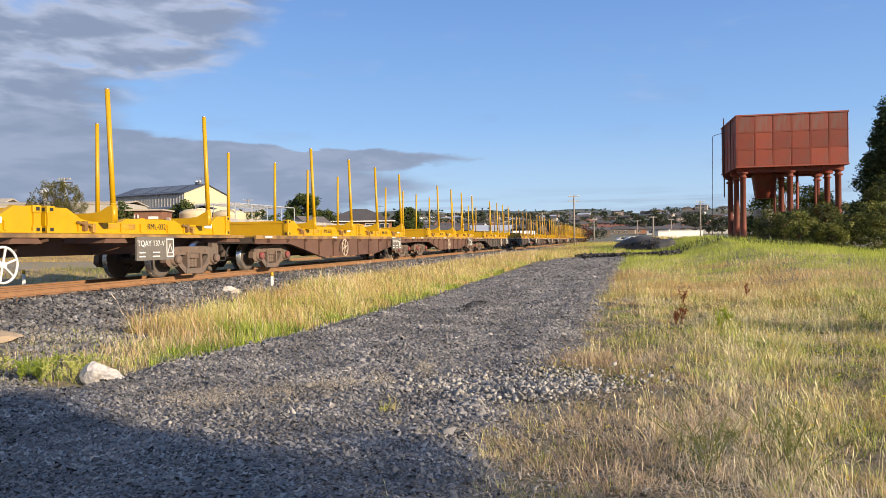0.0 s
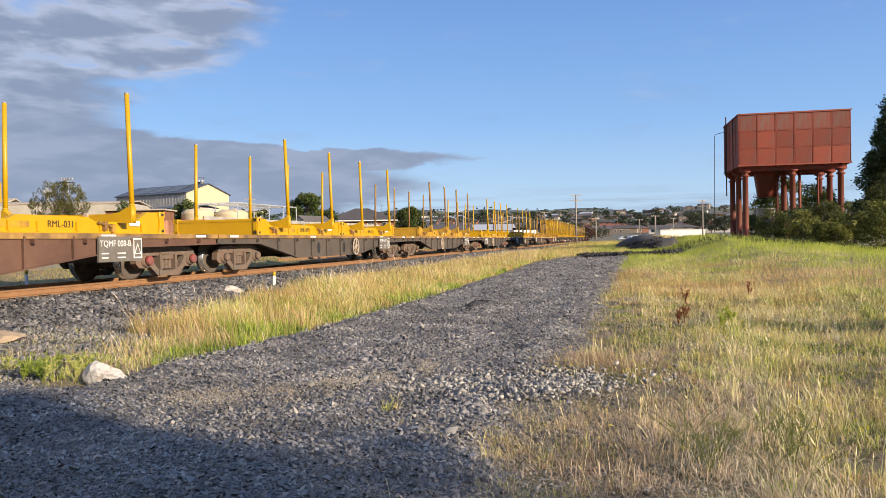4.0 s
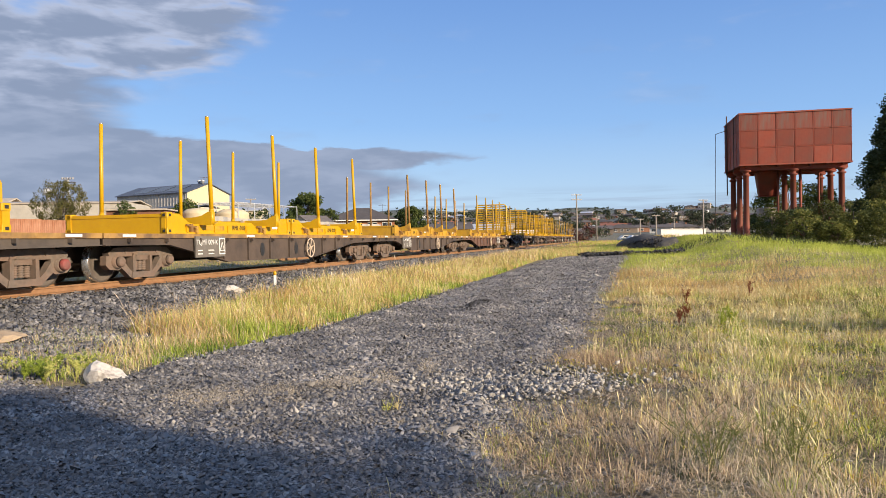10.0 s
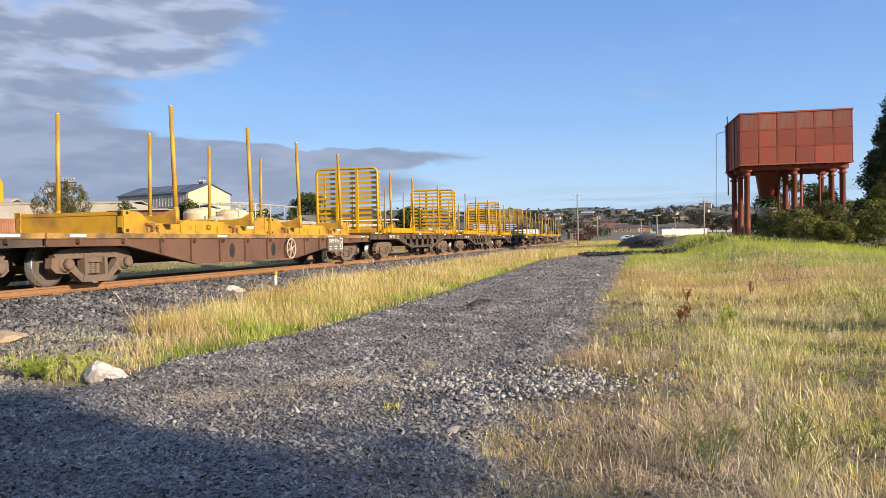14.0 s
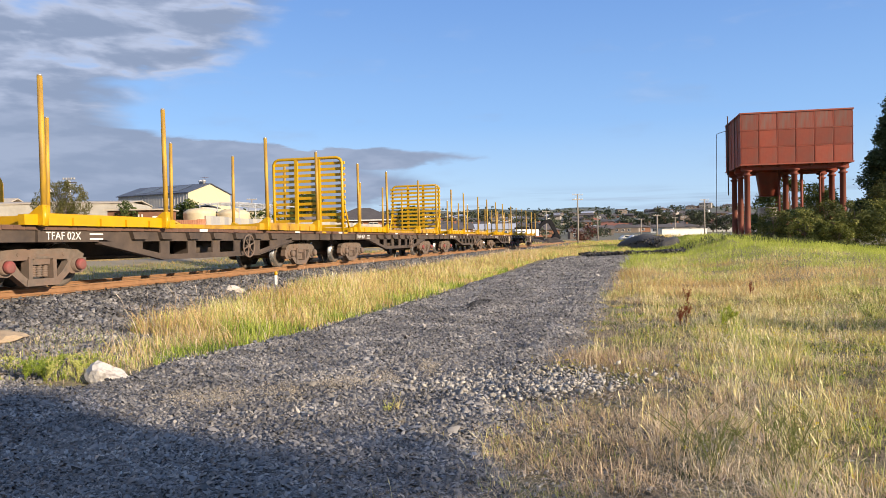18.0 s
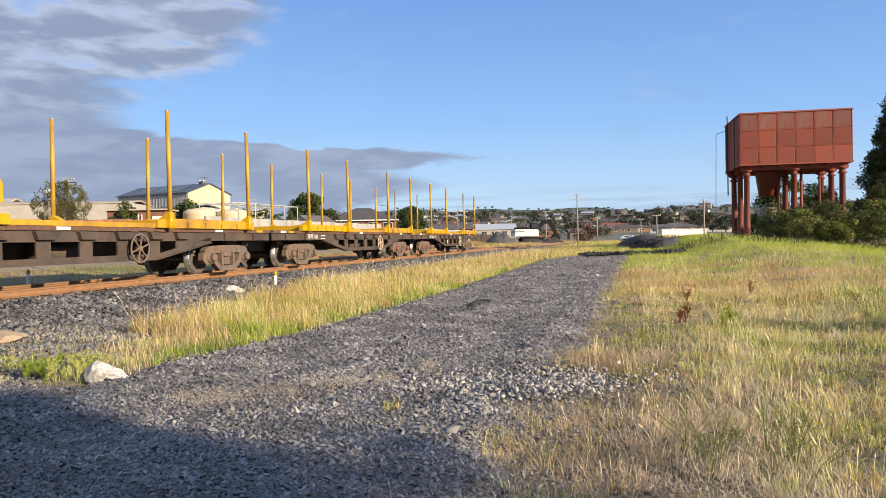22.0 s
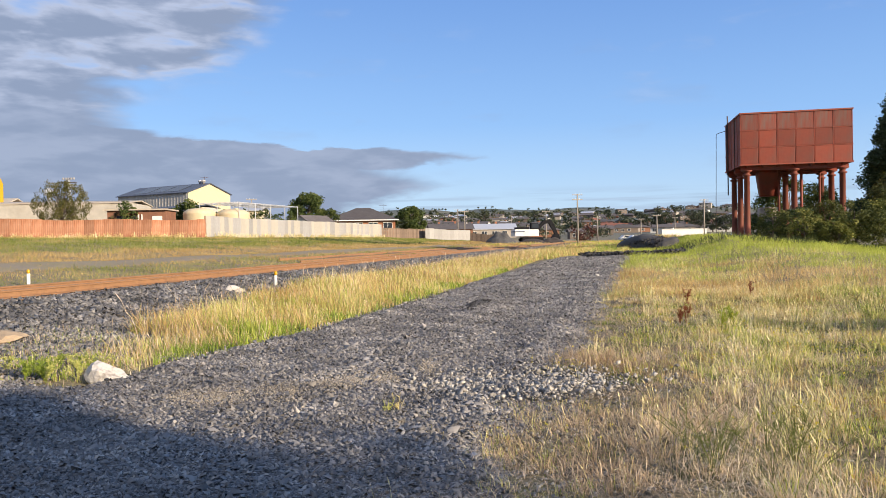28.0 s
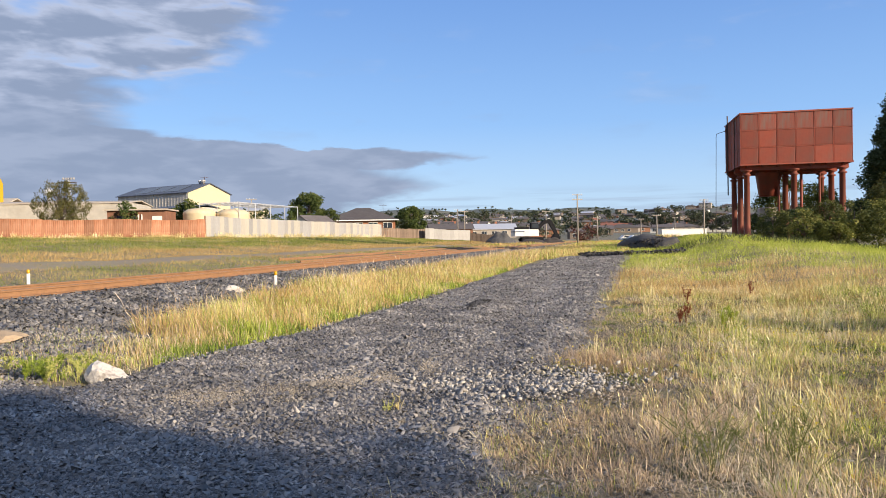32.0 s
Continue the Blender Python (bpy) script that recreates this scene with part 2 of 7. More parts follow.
def plate(bm, ring, y0, y1):
    """An outline in x and z, anticlockwise as seen from -y, with thickness from y0 to y1."""
    a = [bm.verts.new((x, y0, z)) for x, z in ring]
    b = [bm.verts.new((x, y1, z)) for x, z in ring]
    bm.faces.new(a)
    bm.faces.new(b[::-1])
    for i in range(len(ring)):
        j = (i + 1) % len(ring)
        bm.faces.new((a[j], a[i], b[i], b[j]))


def rod(bm, p, q, r0, r1=None, n=10, caps=True):
    """A round bar from p to q, its radius going from r0 to r1."""
    p, q = Vector(p), Vector(q)
    r1 = r0 if r1 is None else r1
    turn = (q - p).to_track_quat("Z", "Y").to_matrix()
    rings = []
    for c0, r in ((p, r0), (q, r1)):
        rings.append([bm.verts.new(c0 + turn @ Vector((r * math.cos(2 * math.pi * k / n), r * math.sin(2 * math.pi * k / n), 0))) for k in range(n)])
    for k in range(n):
        j = (k + 1) % n
        f = bm.faces.new((rings[0][k], rings[0][j], rings[1][j], rings[1][k]))
        f.smooth = n > 6
    if caps:
        bm.faces.new(rings[0][::-1])
        bm.faces.new(rings[1])


def lathe(bm, profile, m=None, n=20, caps=True):
    """A turned body: profile of (radius, height) along local z, closed at both ends unless caps is off."""
    f = m or Matrix()
    rings = [[bm.verts.new(f @ Vector((r * math.cos(2 * math.pi * k / n), r * math.sin(2 * math.pi * k / n), z))) for k in range(n)] for r, z in profile]
    for a, b in zip(rings, rings[1:]):
        for k in range(n):
            j = (k + 1) % n
            bm.faces.new((a[k], a[j], b[j], b[k])).smooth = True
    if caps:
        bm.faces.new(rings[0][::-1])
        bm.faces.new(rings[-1])


def tube(bm, points, r, n=8, closed=False):
    """A bent round bar along points."""
    pts = [Vector(p) for p in points]
    rings = []
    count = len(pts)
    for i, p in enumerate(pts):
        a = pts[i - 1] if i or closed else p
        b = pts[(i + 1) % count] if i < count - 1 or closed else p
        turn = (b - a).to_track_quat("Z", "Y").to_matrix()
        rings.append([bm.verts.new(p + turn @ Vector((r * math.cos(2 * math.pi * k / n), r * math.sin(2 * math.pi * k / n), 0))) for k in range(n)])
    for i in range(count if closed else count - 1):
        a, b = rings[i], rings[(i + 1) % count]
        for k in range(n):
            j = (k + 1) % n
            bm.faces.new((a[k], a[j], b[j], b[k])).smooth = True
    if not closed:
        bm.faces.new(rings[0][::-1])
        bm.faces.new(rings[-1])


def mesh_of(bm, mat):
    bmesh.ops.recalc_face_normals(bm, faces=bm.faces)
    me = bpy.data.meshes.new("mesh")
    bm.to_mesh(me)
    bm.free()
    me.materials.append(M[mat] if isinstance(mat, str) else mat)
    return me


def part(name, bm, mat, parent=None, label=""):
    """Links a bmesh as one object, under a thing or a part if one is given."""
    ob = new(name, mesh_of(bm, mat))
    if parent is not None:
        ob.parent = parent
    return tagged(ob, label)


def same(name, me, parent, m=None):
    """One more object on a mesh that is already made."""
    ob = new(name, me)
    ob.parent = parent
    if m is not None:
        ob.matrix_basis = m
    return ob


def bulk(name, verts, faces, mat, smooth=False):
    """One object from arrays; faces all have the same number of corners."""
    me = bpy.data.meshes.new(name)
    nf, k = faces.shape
    me.vertices.add(len(verts))
    me.vertices.foreach_set("co", np.ascontiguousarray(verts, dtype=np.float32).ravel())
    me.loops.add(nf * k)
    me.loops.foreach_set("vertex_index", np.ascontiguousarray(faces, dtype=np.int32).ravel())
    me.polygons.add(nf)
    me.polygons.foreach_set("loop_start", np.arange(0, nf * k, k, dtype=np.int32))
    if smooth:
        me.polygons.foreach_set("use_smooth", np.ones(nf, dtype=bool))
    me.update(calc_edges=True)
    me.materials.append(M[mat] if isinstance(mat, str) else mat)
    return new(name, me)


def lettering(text, size, mat, parent, m, name="lettering", align="CENTER"):
    cu = bpy.data.curves.new(name, "FONT")
    cu.body, cu.size, cu.align_x, cu.align_y, cu.extrude = text, size, align, "CENTER", 0.002
    cu.materials.append(M[mat])
    ob = new(name, cu)
    ob.parent = parent
    ob.matrix_basis = m
    return ob


# ---- the plan: the track runs straight; s metres along it, q metres from its centre towards the camera ----
TURN = 0.2401
ALONG = Vector((math.sin(TURN), math.cos(TURN), 0))
ACROSS = Vector((math.cos(TURN), -math.sin(TURN), 0))
OFF = 10.61
RAIL = 0.594
TRACK_DEG = 90 - math.degrees(TURN)
rng = np.random.default_rng(7)


def spot(s, q, z=0.0):
    p = ALONG * s + ACROSS * (q - OFF)
    return Vector((p.x, p.y, z))


def along(s, q, z=0.0, turn=0.0):
    """A pose on the plan whose x runs along the track and y away from the camera."""
    p = spot(s, q, z)
    return pose(p.x, p.y, z, 0, 0, TRACK_DEG + turn)


def smooth(v, lo, hi):
    k = np.clip((v - lo) / (hi - lo), 0, 1)
    return k * k * (3 - 2 * k)


def to_sq(x, y):
    return x * ALONG.x + y * ALONG.y, x * ACROSS.x + y * ACROSS.y + OFF


def wave(x, y, size, seed):
    """Smooth bumps between about -1 and 1, from a few crossing waves."""
    v = np.zeros_like(x, dtype=float)
    r = np.random.default_rng(seed)
    for _ in range(7):
        a, ph, k = r.uniform(0, 6.283), r.uniform(0, 6.283), r.uniform(0.6, 1.7) * 6.283 / size
        v += np.sin((x * math.cos(a) + y * math.sin(a)) * k + ph)
    return v / 3.2


def ground_z(x, y):
    x, y = np.asarray(x, dtype=float), np.asarray(y, dtype=float)
    s, q = to_sq(x, y)
    base = np.interp(q, [-70, -30, -26, -20, -15, -11, -9, -6, -3, 3, 4.6, 6.0, 7, 9.5, 11, 20, 45],
                     [2.0, 1.95, 1.88, 1.5, 1.1, 0.80, 0.72, 0.55, 0.25, 0.13, 0.12, 0.02, 0.0, 0.0, 0.06, 0.12, 0.3])
    # the road climbs a little, and the paddock rises to the mound of the water tank
    base = base + smooth(q, 4, 8) * smooth(s, 8, 46) * 0.32
    base = base + np.interp(q, [9.4, 12.6, 13.6, 14.6, 15.8, 18, 21, 26, 40], [0, 0.03, 0.16, 0.52, 0.88, 0.62, 0.24, -0.3, -0.3]) * smooth(s, 12, 46)
    # a bank on the far side falls away beyond the long fence
    base = base + wave(x, y, 9, 3) * 0.05 * smooth(np.abs(q - 8.2), 1.6, 3.2) + wave(x, y, 2.2, 5) * 0.016
    base = base - 0.3 * smooth(s, 73, 77) * (1 - smooth(s, 82, 98)) * np.exp(-((q + 17) / 4.0) ** 2)
    r = np.hypot(x, y)
    far = smooth(y, 170, 950)
    rise = far * (27 + 6 * wave(x, y, 700, 11) + 4 * wave(x, y, 260, 12)) + smooth(y, 900, 2300) * (46 + 20 * wave(x, y, 1500, 14) + 7 * wave(x, y, 420, 15))
    base = base * (1 - smooth(r, 130, 260)) + (np.interp(q, [-40, -12], [1.7, 0.1]) * smooth(r, 130, 260)) + np.maximum(rise, 0)
    return base


def lay(x, y):
    return float(ground_z(np.array([x]), np.array([y]))[0])


def make_ground():
    n = 270
    k = np.linspace(-1, 1, n)
    g = np.sinh(k * 7.6) / np.sinh(7.6)
    X, Y = np.meshgrid(g * 3600 + 0.0, g * 3600 + 9.0, indexing="ij")
    Z = ground_z(X, Y)
    v = np.stack([X, Y, Z], -1).reshape(-1, 3)
    i = np.arange(n * n).reshape(n, n)
    f = np.stack([i[:-1, :-1], i[1:, :-1], i[1:, 1:], i[:-1, 1:]], -1).reshape(-1, 4)
    ob = bulk("ground", v, f, ground_material(), True)
    tagged(ob, "dry grassy ground with bare dusty soil between the tufts", "ground", kind="structure")


def ground_material():
    m = material("soil_and_turf", (0.085, 0.068, 0.046), (0.30, 0.235, 0.15), 0.95, grain=22, stain=0.8, stained=(0.25, 0.225, 0.09), amount=0.85, bump=1.0, lo=0.45, hi=0.6, crisp=0.09)
    t = m.node_tree
    # far off the turf gives way to green and straw hills, greyed blue for haze
    p = t.nodes["Principled BSDF"]
    link = p.inputs["Base Color"].links[0].from_socket
    co = t.nodes.new("ShaderNodeTexCoord")
    sep = t.nodes.new("ShaderNodeSeparateXYZ")
    t.links.new(co.outputs["Object"], sep.inputs[0])
    r = t.nodes.new("ShaderNodeMapRange")
    t.links.new(sep.outputs[1], r.inputs[0])
    r.inputs[1].default_value, r.inputs[2].default_value = 150, 420
    n = t.nodes.new("ShaderNodeTexNoise")
    n.inputs["Scale"].default_value, n.inputs["Detail"].default_value = 0.008, 8.0
    t.links.new(co.outputs["Object"], n.inputs["Vector"])
    cr = t.nodes.new("ShaderNodeValToRGB")
    cr.color_ramp.elements[0].position, cr.color_ramp.elements[0].color = 0.42, (0.075, 0.095, 0.085, 1)
    cr.color_ramp.elements[1].position, cr.color_ramp.elements[1].color = 0.66, (0.20, 0.18, 0.115, 1)
    t.links.new(n.outputs[0], cr.inputs[0])
    x = t.nodes.new("ShaderNodeMix")
    x.data_type = "RGBA"
    t.links.new(r.outputs[0], x.inputs[0])
    t.links.new(link, x.inputs[6])
    t.links.new(cr.outputs[0], x.inputs[7])
    t.links.new(x.outputs[2], p.inputs["Base Color"])
    return m


make_ground()


def ribbon(name, s_list, q_list, z_of, mat, label, category):
    """A strip of ground laid over the sheet: rows along the track, columns across it."""
    Sg, Q = np.meshgrid(np.array(s_list), np.array(q_list), indexing="ij")
    X = Sg * ALONG.x + (Q - OFF) * ACROSS.x
    Y = Sg * ALONG.y + (Q - OFF) * ACROSS.y
    Z = z_of(Sg, Q, X, Y)
    a, b = Sg.shape
    i = np.arange(a * b).reshape(a, b)
    f = np.stack([i[:-1, :-1], i[:-1, 1:], i[1:, 1:], i[1:, :-1]], -1).reshape(-1, 4)
    return tagged(bulk(name, np.stack([X, Y, Z], -1).reshape(-1, 3), f, mat, True), label, category, kind="structure")


M["road"] = material("crushed_bluestone_road", (0.06, 0.057, 0.056), (0.33, 0.315, 0.30), 0.95, grain=60, stain=0.55, stained=(0.36, 0.32, 0.265), amount=0.55, bump=1.0, lo=0.54, hi=0.72, crisp=0.10)
M["ballast"] = material("track_ballast_bed", (0.035, 0.034, 0.034), (0.15, 0.146, 0.143), 0.95, grain=18, stain=1.4, stained=(0.05, 0.045, 0.04), amount=0.5, bump=1.0)


def road_edge(s):
    """How far the road reaches towards the track and away from it."""
    near = np.interp(s, [-30, 3.0, 4.6, 5.4, 7, 10, 20, 36.5, 40], [2.9, 2.9, 3.6, 5.7, 5.9, 6.3, 6.5, 7.1, 11.2])
    far = np.interp(s, [-30, 2.0, 4.2, 5.0, 5.8, 7, 10, 20, 40, 60], [10.1, 10.1, 10.0, 9.95, 10.3, 10.05, 10.15, 10.45, 11.1, 11.1])
    return near, far


def make_road():
    s_rows = np.concatenate([np.arange(-30, 2, 0.6), np.arange(2, 20, 0.12), np.arange(20, 41, 0.4)])

    ribbon("road", s_rows, np.arange(2.6, 11.6, 0.12), road_z, "road", "dark crushed-stone service road with dusty wheel tracks", "road")


def road_z(Sg, Q, X, Y):
    lo, hi = road_edge(Sg)
    edge = np.minimum(Q - lo, hi - Q) + wave(X, Y, 0.9, 41) * 0.18
    rut = -0.035 * np.exp(-((Q - 7.3) / 0.3) ** 2) - 0.03 * np.exp(-((Q - 9.0) / 0.3) ** 2) + 0.02 * np.exp(-((Q - 8.15) / 0.4) ** 2)
    return ground_z(X, Y) + np.clip(edge * 0.25, -0.12, 0.075) + wave(X, Y, 1.3, 42) * 0.012 + rut * smooth(Sg, 5, 9)


make_road()


def make_track():
    s_rows = np.concatenate([np.arange(-60, 4, 2.0), np.arange(4, 50, 0.4), np.arange(50, 330, 4.0)])
    q_cols = np.array([-3.2, -2.9, -2.4, -2.0, -1.7, -1.45, -1.0, -0.5, 0, 0.5, 1.0, 1.45, 1.65, 1.9, 2.15, 2.4, 2.65, 2.9, 3.2])

    def z_of(Sg, Q, X, Y):
        h = np.interp(np.abs(Q), [0, 1.45, 1.7, 3.0, 3.2], [RAIL - 0.17, RAIL - 0.17, RAIL - 0.22, 0.14, 0.0])
        return h + wave(X, Y, 0.8, 21) * 0.02

    ribbon("ballast", s_rows, q_cols, z_of, "ballast", "broad bed of grey crushed-stone ballast under the rails", "ballast")
    # rails: foot, web and head in one section
    sect = [(-0.06, -0.135), (0.06, -0.135), (0.06, -0.122), (0.012, -0.105), (0.012, -0.035), (0.034, -0.03), (0.034, -0.004), (0.028, 0), (-0.028, 0), (-0.034, -0.004), (-0.034, -0.03), (-0.012, -0.035), (-0.012, -0.105), (-0.06, -0.122)]
    bm = bmesh.new()
    a = [bm.verts.new((-60, y, z)) for y, z in sect]
    b = [bm.verts.new((330, y, z)) for y, z in sect]
    for i in range(len(sect)):
        j = (i + 1) % len(sect)
        bm.faces.new((a[i], a[j], b[j], b[i]))
    bm.faces.new(a[::-1])
    bm.faces.new(b)
    me = mesh_of(bm, "rail")
    for q in (0.55, -0.55):
        ob = new("rail", me)
        ob.matrix_world = along(0, q, RAIL)
        tagged(ob, "rust-brown steel running rail along the ballast bed", "rail", "running rails", "structure")
        bm = bmesh.new()
        box(bm, -60, 330, -0.026, 0.026, 0.001, 0.003)
        strip = part("running_band", bm, "rail_top", ob, "bright worn band on the rail head")
    bm = bmesh.new()
    box(bm, -0.11, 0.11, -1.05, 1.05, -0.12, 0.0, 0.015)
    me = mesh_of(bm, "sleeper")
    k = 0
    for s in np.arange(4.0, 150, 0.66):
        ob = new("sleeper", me)
        ob.matrix_world = along(s, rng.uniform(-0.03, 0.03), RAIL - 0.135, rng.uniform(-0.8, 0.8))
        tagged(ob, "brown dust-covered timber sleeper under the rails", "sleeper", "track sleepers", "structure")
        k += 1


make_track()
# ---- the train ----
SPEED_T = [0, 1.5, 3.5, 5.5, 7.5, 8.5, 9.5, 10.5, 12.5, 14.5, 16.5, 18.5, 19.5, 20.5, 21.5, 22.5, 24.5, 32]
SPEED_V = [8.49, 8.5, 8.61, 8.72, 8.84, 8.84, 8.43, 8.42, 8.38, 8.38, 8.37, 8.4, 8.43, 8.46, 8.65, 8.67, 8.67, 8.67]
_tt = np.arange(0, 32.001, 0.05)
_vv = np.interp(_tt, SPEED_T, SPEED_V)
_gone = np.concatenate([[0], np.cumsum((_vv[1:] + _vv[:-1]) * 0.025)])


def travelled(t):
    return float(np.interp(t, _tt, _gone))


MOVING = []   # (thing, place in the train)
WHEELS = []   # (wheelset, its seat, place in the train)
MESHES = {}


def kept(key, build, mat):
    """A mesh shared by alike parts."""
    if (key, mat) not in MESHES:
        bm = bmesh.new()
        build(bm)
        MESHES[key, mat] = mesh_of(bm, mat)
    return MESHES[key, mat]


WR = 0.40


def b_wheel_discs(bm):
    for side in (-1, 1):
        m = pose(0, side * 0.55, 0, 90 if side < 0 else -90)
        lathe(bm, [(0.05, -0.075), (0.10, -0.07), (0.11, -0.02), (0.27, 0.0), (0.325, -0.055), (0.418, -0.068), (0.40, -0.03), (0.389, 0.06), (0.345, 0.058), (0.325, 0.05), (0.28, 0.03), (0.13, 0.03), (0.12, 0.09), (0.07, 0.11)], m, 26)
    rod(bm, (0, -0.75, 0), (0, 0.75, 0), 0.062, n=10)


def b_wheel_tyres(bm):
    for side in (-1, 1):
        m = pose(0, side * 0.55, 0, 90 if side < 0 else -90)
        lathe(bm, [(0.418, -0.071), (0.425, -0.068), (0.428, -0.052), (0.402, -0.036), (WR, 0.058), (0.388, 0.0625)], m, 30, False)


def wheelset_mesh():
    """Two wheels on an axle; the tyres are polished steel, the rest is dusty."""
    if "wheelset" not in MESHES:
        bm = bmesh.new()
        b_wheel_discs(bm)
        count = len(bm.faces)
        b_wheel_tyres(bm)
        for k, f in enumerate(bm.faces):
            f.material_index = 0 if k < count else 1
        me = mesh_of(bm, "wheel")
        me.materials.append(M["tread"])
        MESHES["wheelset"] = me
    return MESHES["wheelset"]


def b_side_frame(bm):
    """A cast side frame: top chord, axle boxes, diagonal legs down to the spring seat, open windows between."""
    y0, y1 = -0.07, 0.07
    plate(bm, [(-0.98, 0.50), (0.98, 0.50), (1.02, 0.58), (0.86, 0.665), (0.5, 0.69), (-0.5, 0.69), (-0.86, 0.665), (-1.02, 0.58)], y0, y1)
    plate(bm, [(-0.36, 0.06), (0.36, 0.06), (0.34, 0.18), (-0.34, 0.18)], y0 - 0.04, y1)
    for k in (-1, 1):
        plate(bm, [(k * 0.60, 0.51), (k * 0.62, 0.27), (k * 0.72, 0.23), (k * 0.98, 0.25), (k * 1.09, 0.34), (k * 1.07, 0.52)], y0 + 0.002, y1 - 0.002)
        plate(bm, [(k * 0.66, 0.28), (k * 0.36, 0.06), (k * 0.30, 0.17), (k * 0.45, 0.28), (k * 0.60, 0.46)], y0 - 0.015, y1 - 0.02)
        box(bm, min(k * 0.23, k * 0.31), max(k * 0.23, k * 0.31), y0 - 0.03, y1 - 0.01, 0.14, 0.53)
        rod(bm, (k * 0.8, -0.15, 0.40), (k * 0.8, 0.1, 0.40), 0.125, 0.14, 14)
        rod(bm, (k * 0.5, -0.085, 0.595), (k * 0.5, -0.06, 0.595), 0.035, 0.035, 8)
    box(bm, -0.3, 0.3, y0 - 0.035, y0, 0.52, 0.56)


def b_spring(bm):
    for x in (-0.13, 0.0, 0.13):
        prof = [(0.03, 0.20)]
        for k in range(6):
            prof += [(0.06, 0.215 + k * 0.04), (0.06, 0.235 + k * 0.04), (0.04, 0.245 + k * 0.04)]
        lathe(bm, prof + [(0.03, 0.455)], pose(x, 0, 0), 10)


def b_bolster(bm):
    box(bm, -0.2, 0.2, -0.95, 0.95, 0.42, 0.60, 0.03)
    box(bm, -0.62, -0.55, -0.7, 0.7, 0.28, 0.36)
    box(bm, 0.55, 0.62, -0.7, 0.7, 0.28, 0.36)
    rod(bm, (0, 0, 0.58), (0, 0, 0.68), 0.2, n=14)


def b_cap(bm):
    lathe(bm, [(0.03, -0.055), (0.085, -0.055), (0.10, -0.04), (0.104, 0.0), (0.104, 0.03)], pose(0, 0, 0, -90), 14)


def bogie(wagon, x, place, red):
    b = same("bogie", kept("bolster", b_bolster, "bogie"), wagon, pose(x, 0, 0))
    tagged(b, "dusty three-piece cast steel bogie")
    for y in (-0.86, 0.86):
        same("side_frame", kept("side_frame", b_side_frame, "bogie"), b, pose(0, y, 0, 0, 0, 0 if y < 0 else 180))
        same("spring_nest", kept("spring", b_spring, "bogie"), b, pose(0, y, 0))
    for xa in (-0.8, 0.8):
        w = same("wheelset", wheelset_mesh(), b, pose(xa, 0, WR))
        WHEELS.append((w, xa, place + x + xa))
        same("axle_cap", kept("cap", b_cap, "bogie_red" if red else "bogie"), b, pose(xa, -1.04, 0.40))
    return b


def b_handwheel(bm):
    r = 0.28
    tube(bm, [(r * math.cos(k * math.pi / 12), 0, r * math.sin(k * math.pi / 12)) for k in range(24)], 0.022, 6, True)
    for k in range(6):
        a = k * math.pi / 3 + 0.3
        rod(bm, (0, 0.005, 0), (r * math.cos(a), 0, r * math.sin(a)), 0.018, n=6)
    rod(bm, (0, -0.03, 0), (0, 0.12, 0), 0.05, n=10)


def b_coupler(bm):
    box(bm, -0.42, 0.1, -0.07, 0.07, 0.52, 0.68, 0.02)
    box(bm, -0.62, -0.40, -0.14, 0.14, 0.46, 0.76, 0.05)
    box(bm, -0.72, -0.60, 0.0, 0.12, 0.47, 0.75, 0.04)


def b_hose(bm):
    tube(bm, [(0.05, -0.45, 0.66), (-0.08, -0.47, 0.60), (-0.16, -0.47, 0.42), (-0.12, -0.42, 0.30), (-0.32, -0.3, 0.30)], 0.025, 6)


def number_board(wagon, x, text, mat="plate_grey"):
    bm = bmesh.new()
    box(bm, -0.62, 0.62, -0.02, 0.02, -0.24, 0.24)
    b = part("number_board", bm, mat, wagon, "grey number board with white stencilled lettering")
    b.matrix_basis = pose(x, -1.31, 0.66)
    lettering(text, 0.165, "white", b, pose(-0.16, -0.025, 0.10, 90), align="CENTER")
    bm = bmesh.new()
    ring = [(0.39, -0.10), (0.57, -0.10), (0.48, 0.10)]
    for (x0, z0), (x1, z1) in zip(ring, ring[1:] + ring[:1]):
        rod(bm, (x0, -0.024, z0), (x1, -0.024, z1), 0.008, n=4)
    for x0, x1, z0, z1 in ((0.35, 0.61, 0.18, 0.205), (0.35, 0.61, -0.185, -0.16), (0.35, 0.375, -0.16, 0.18), (0.585, 0.61, -0.16, 0.18)):
        box(bm, x0, x1, -0.027, -0.022, z0, z1)
    part("warning_mark", bm, "white", b)
    for z in (-0.08, -0.16):
        for x0, x1 in ((-0.55, -0.36), (-0.12, 0.12)):
            bm = bmesh.new()
            box(bm, x0, x1, -0.026, -0.022, z - 0.012, z + 0.012)
            part("small_print", bm, "white", b)


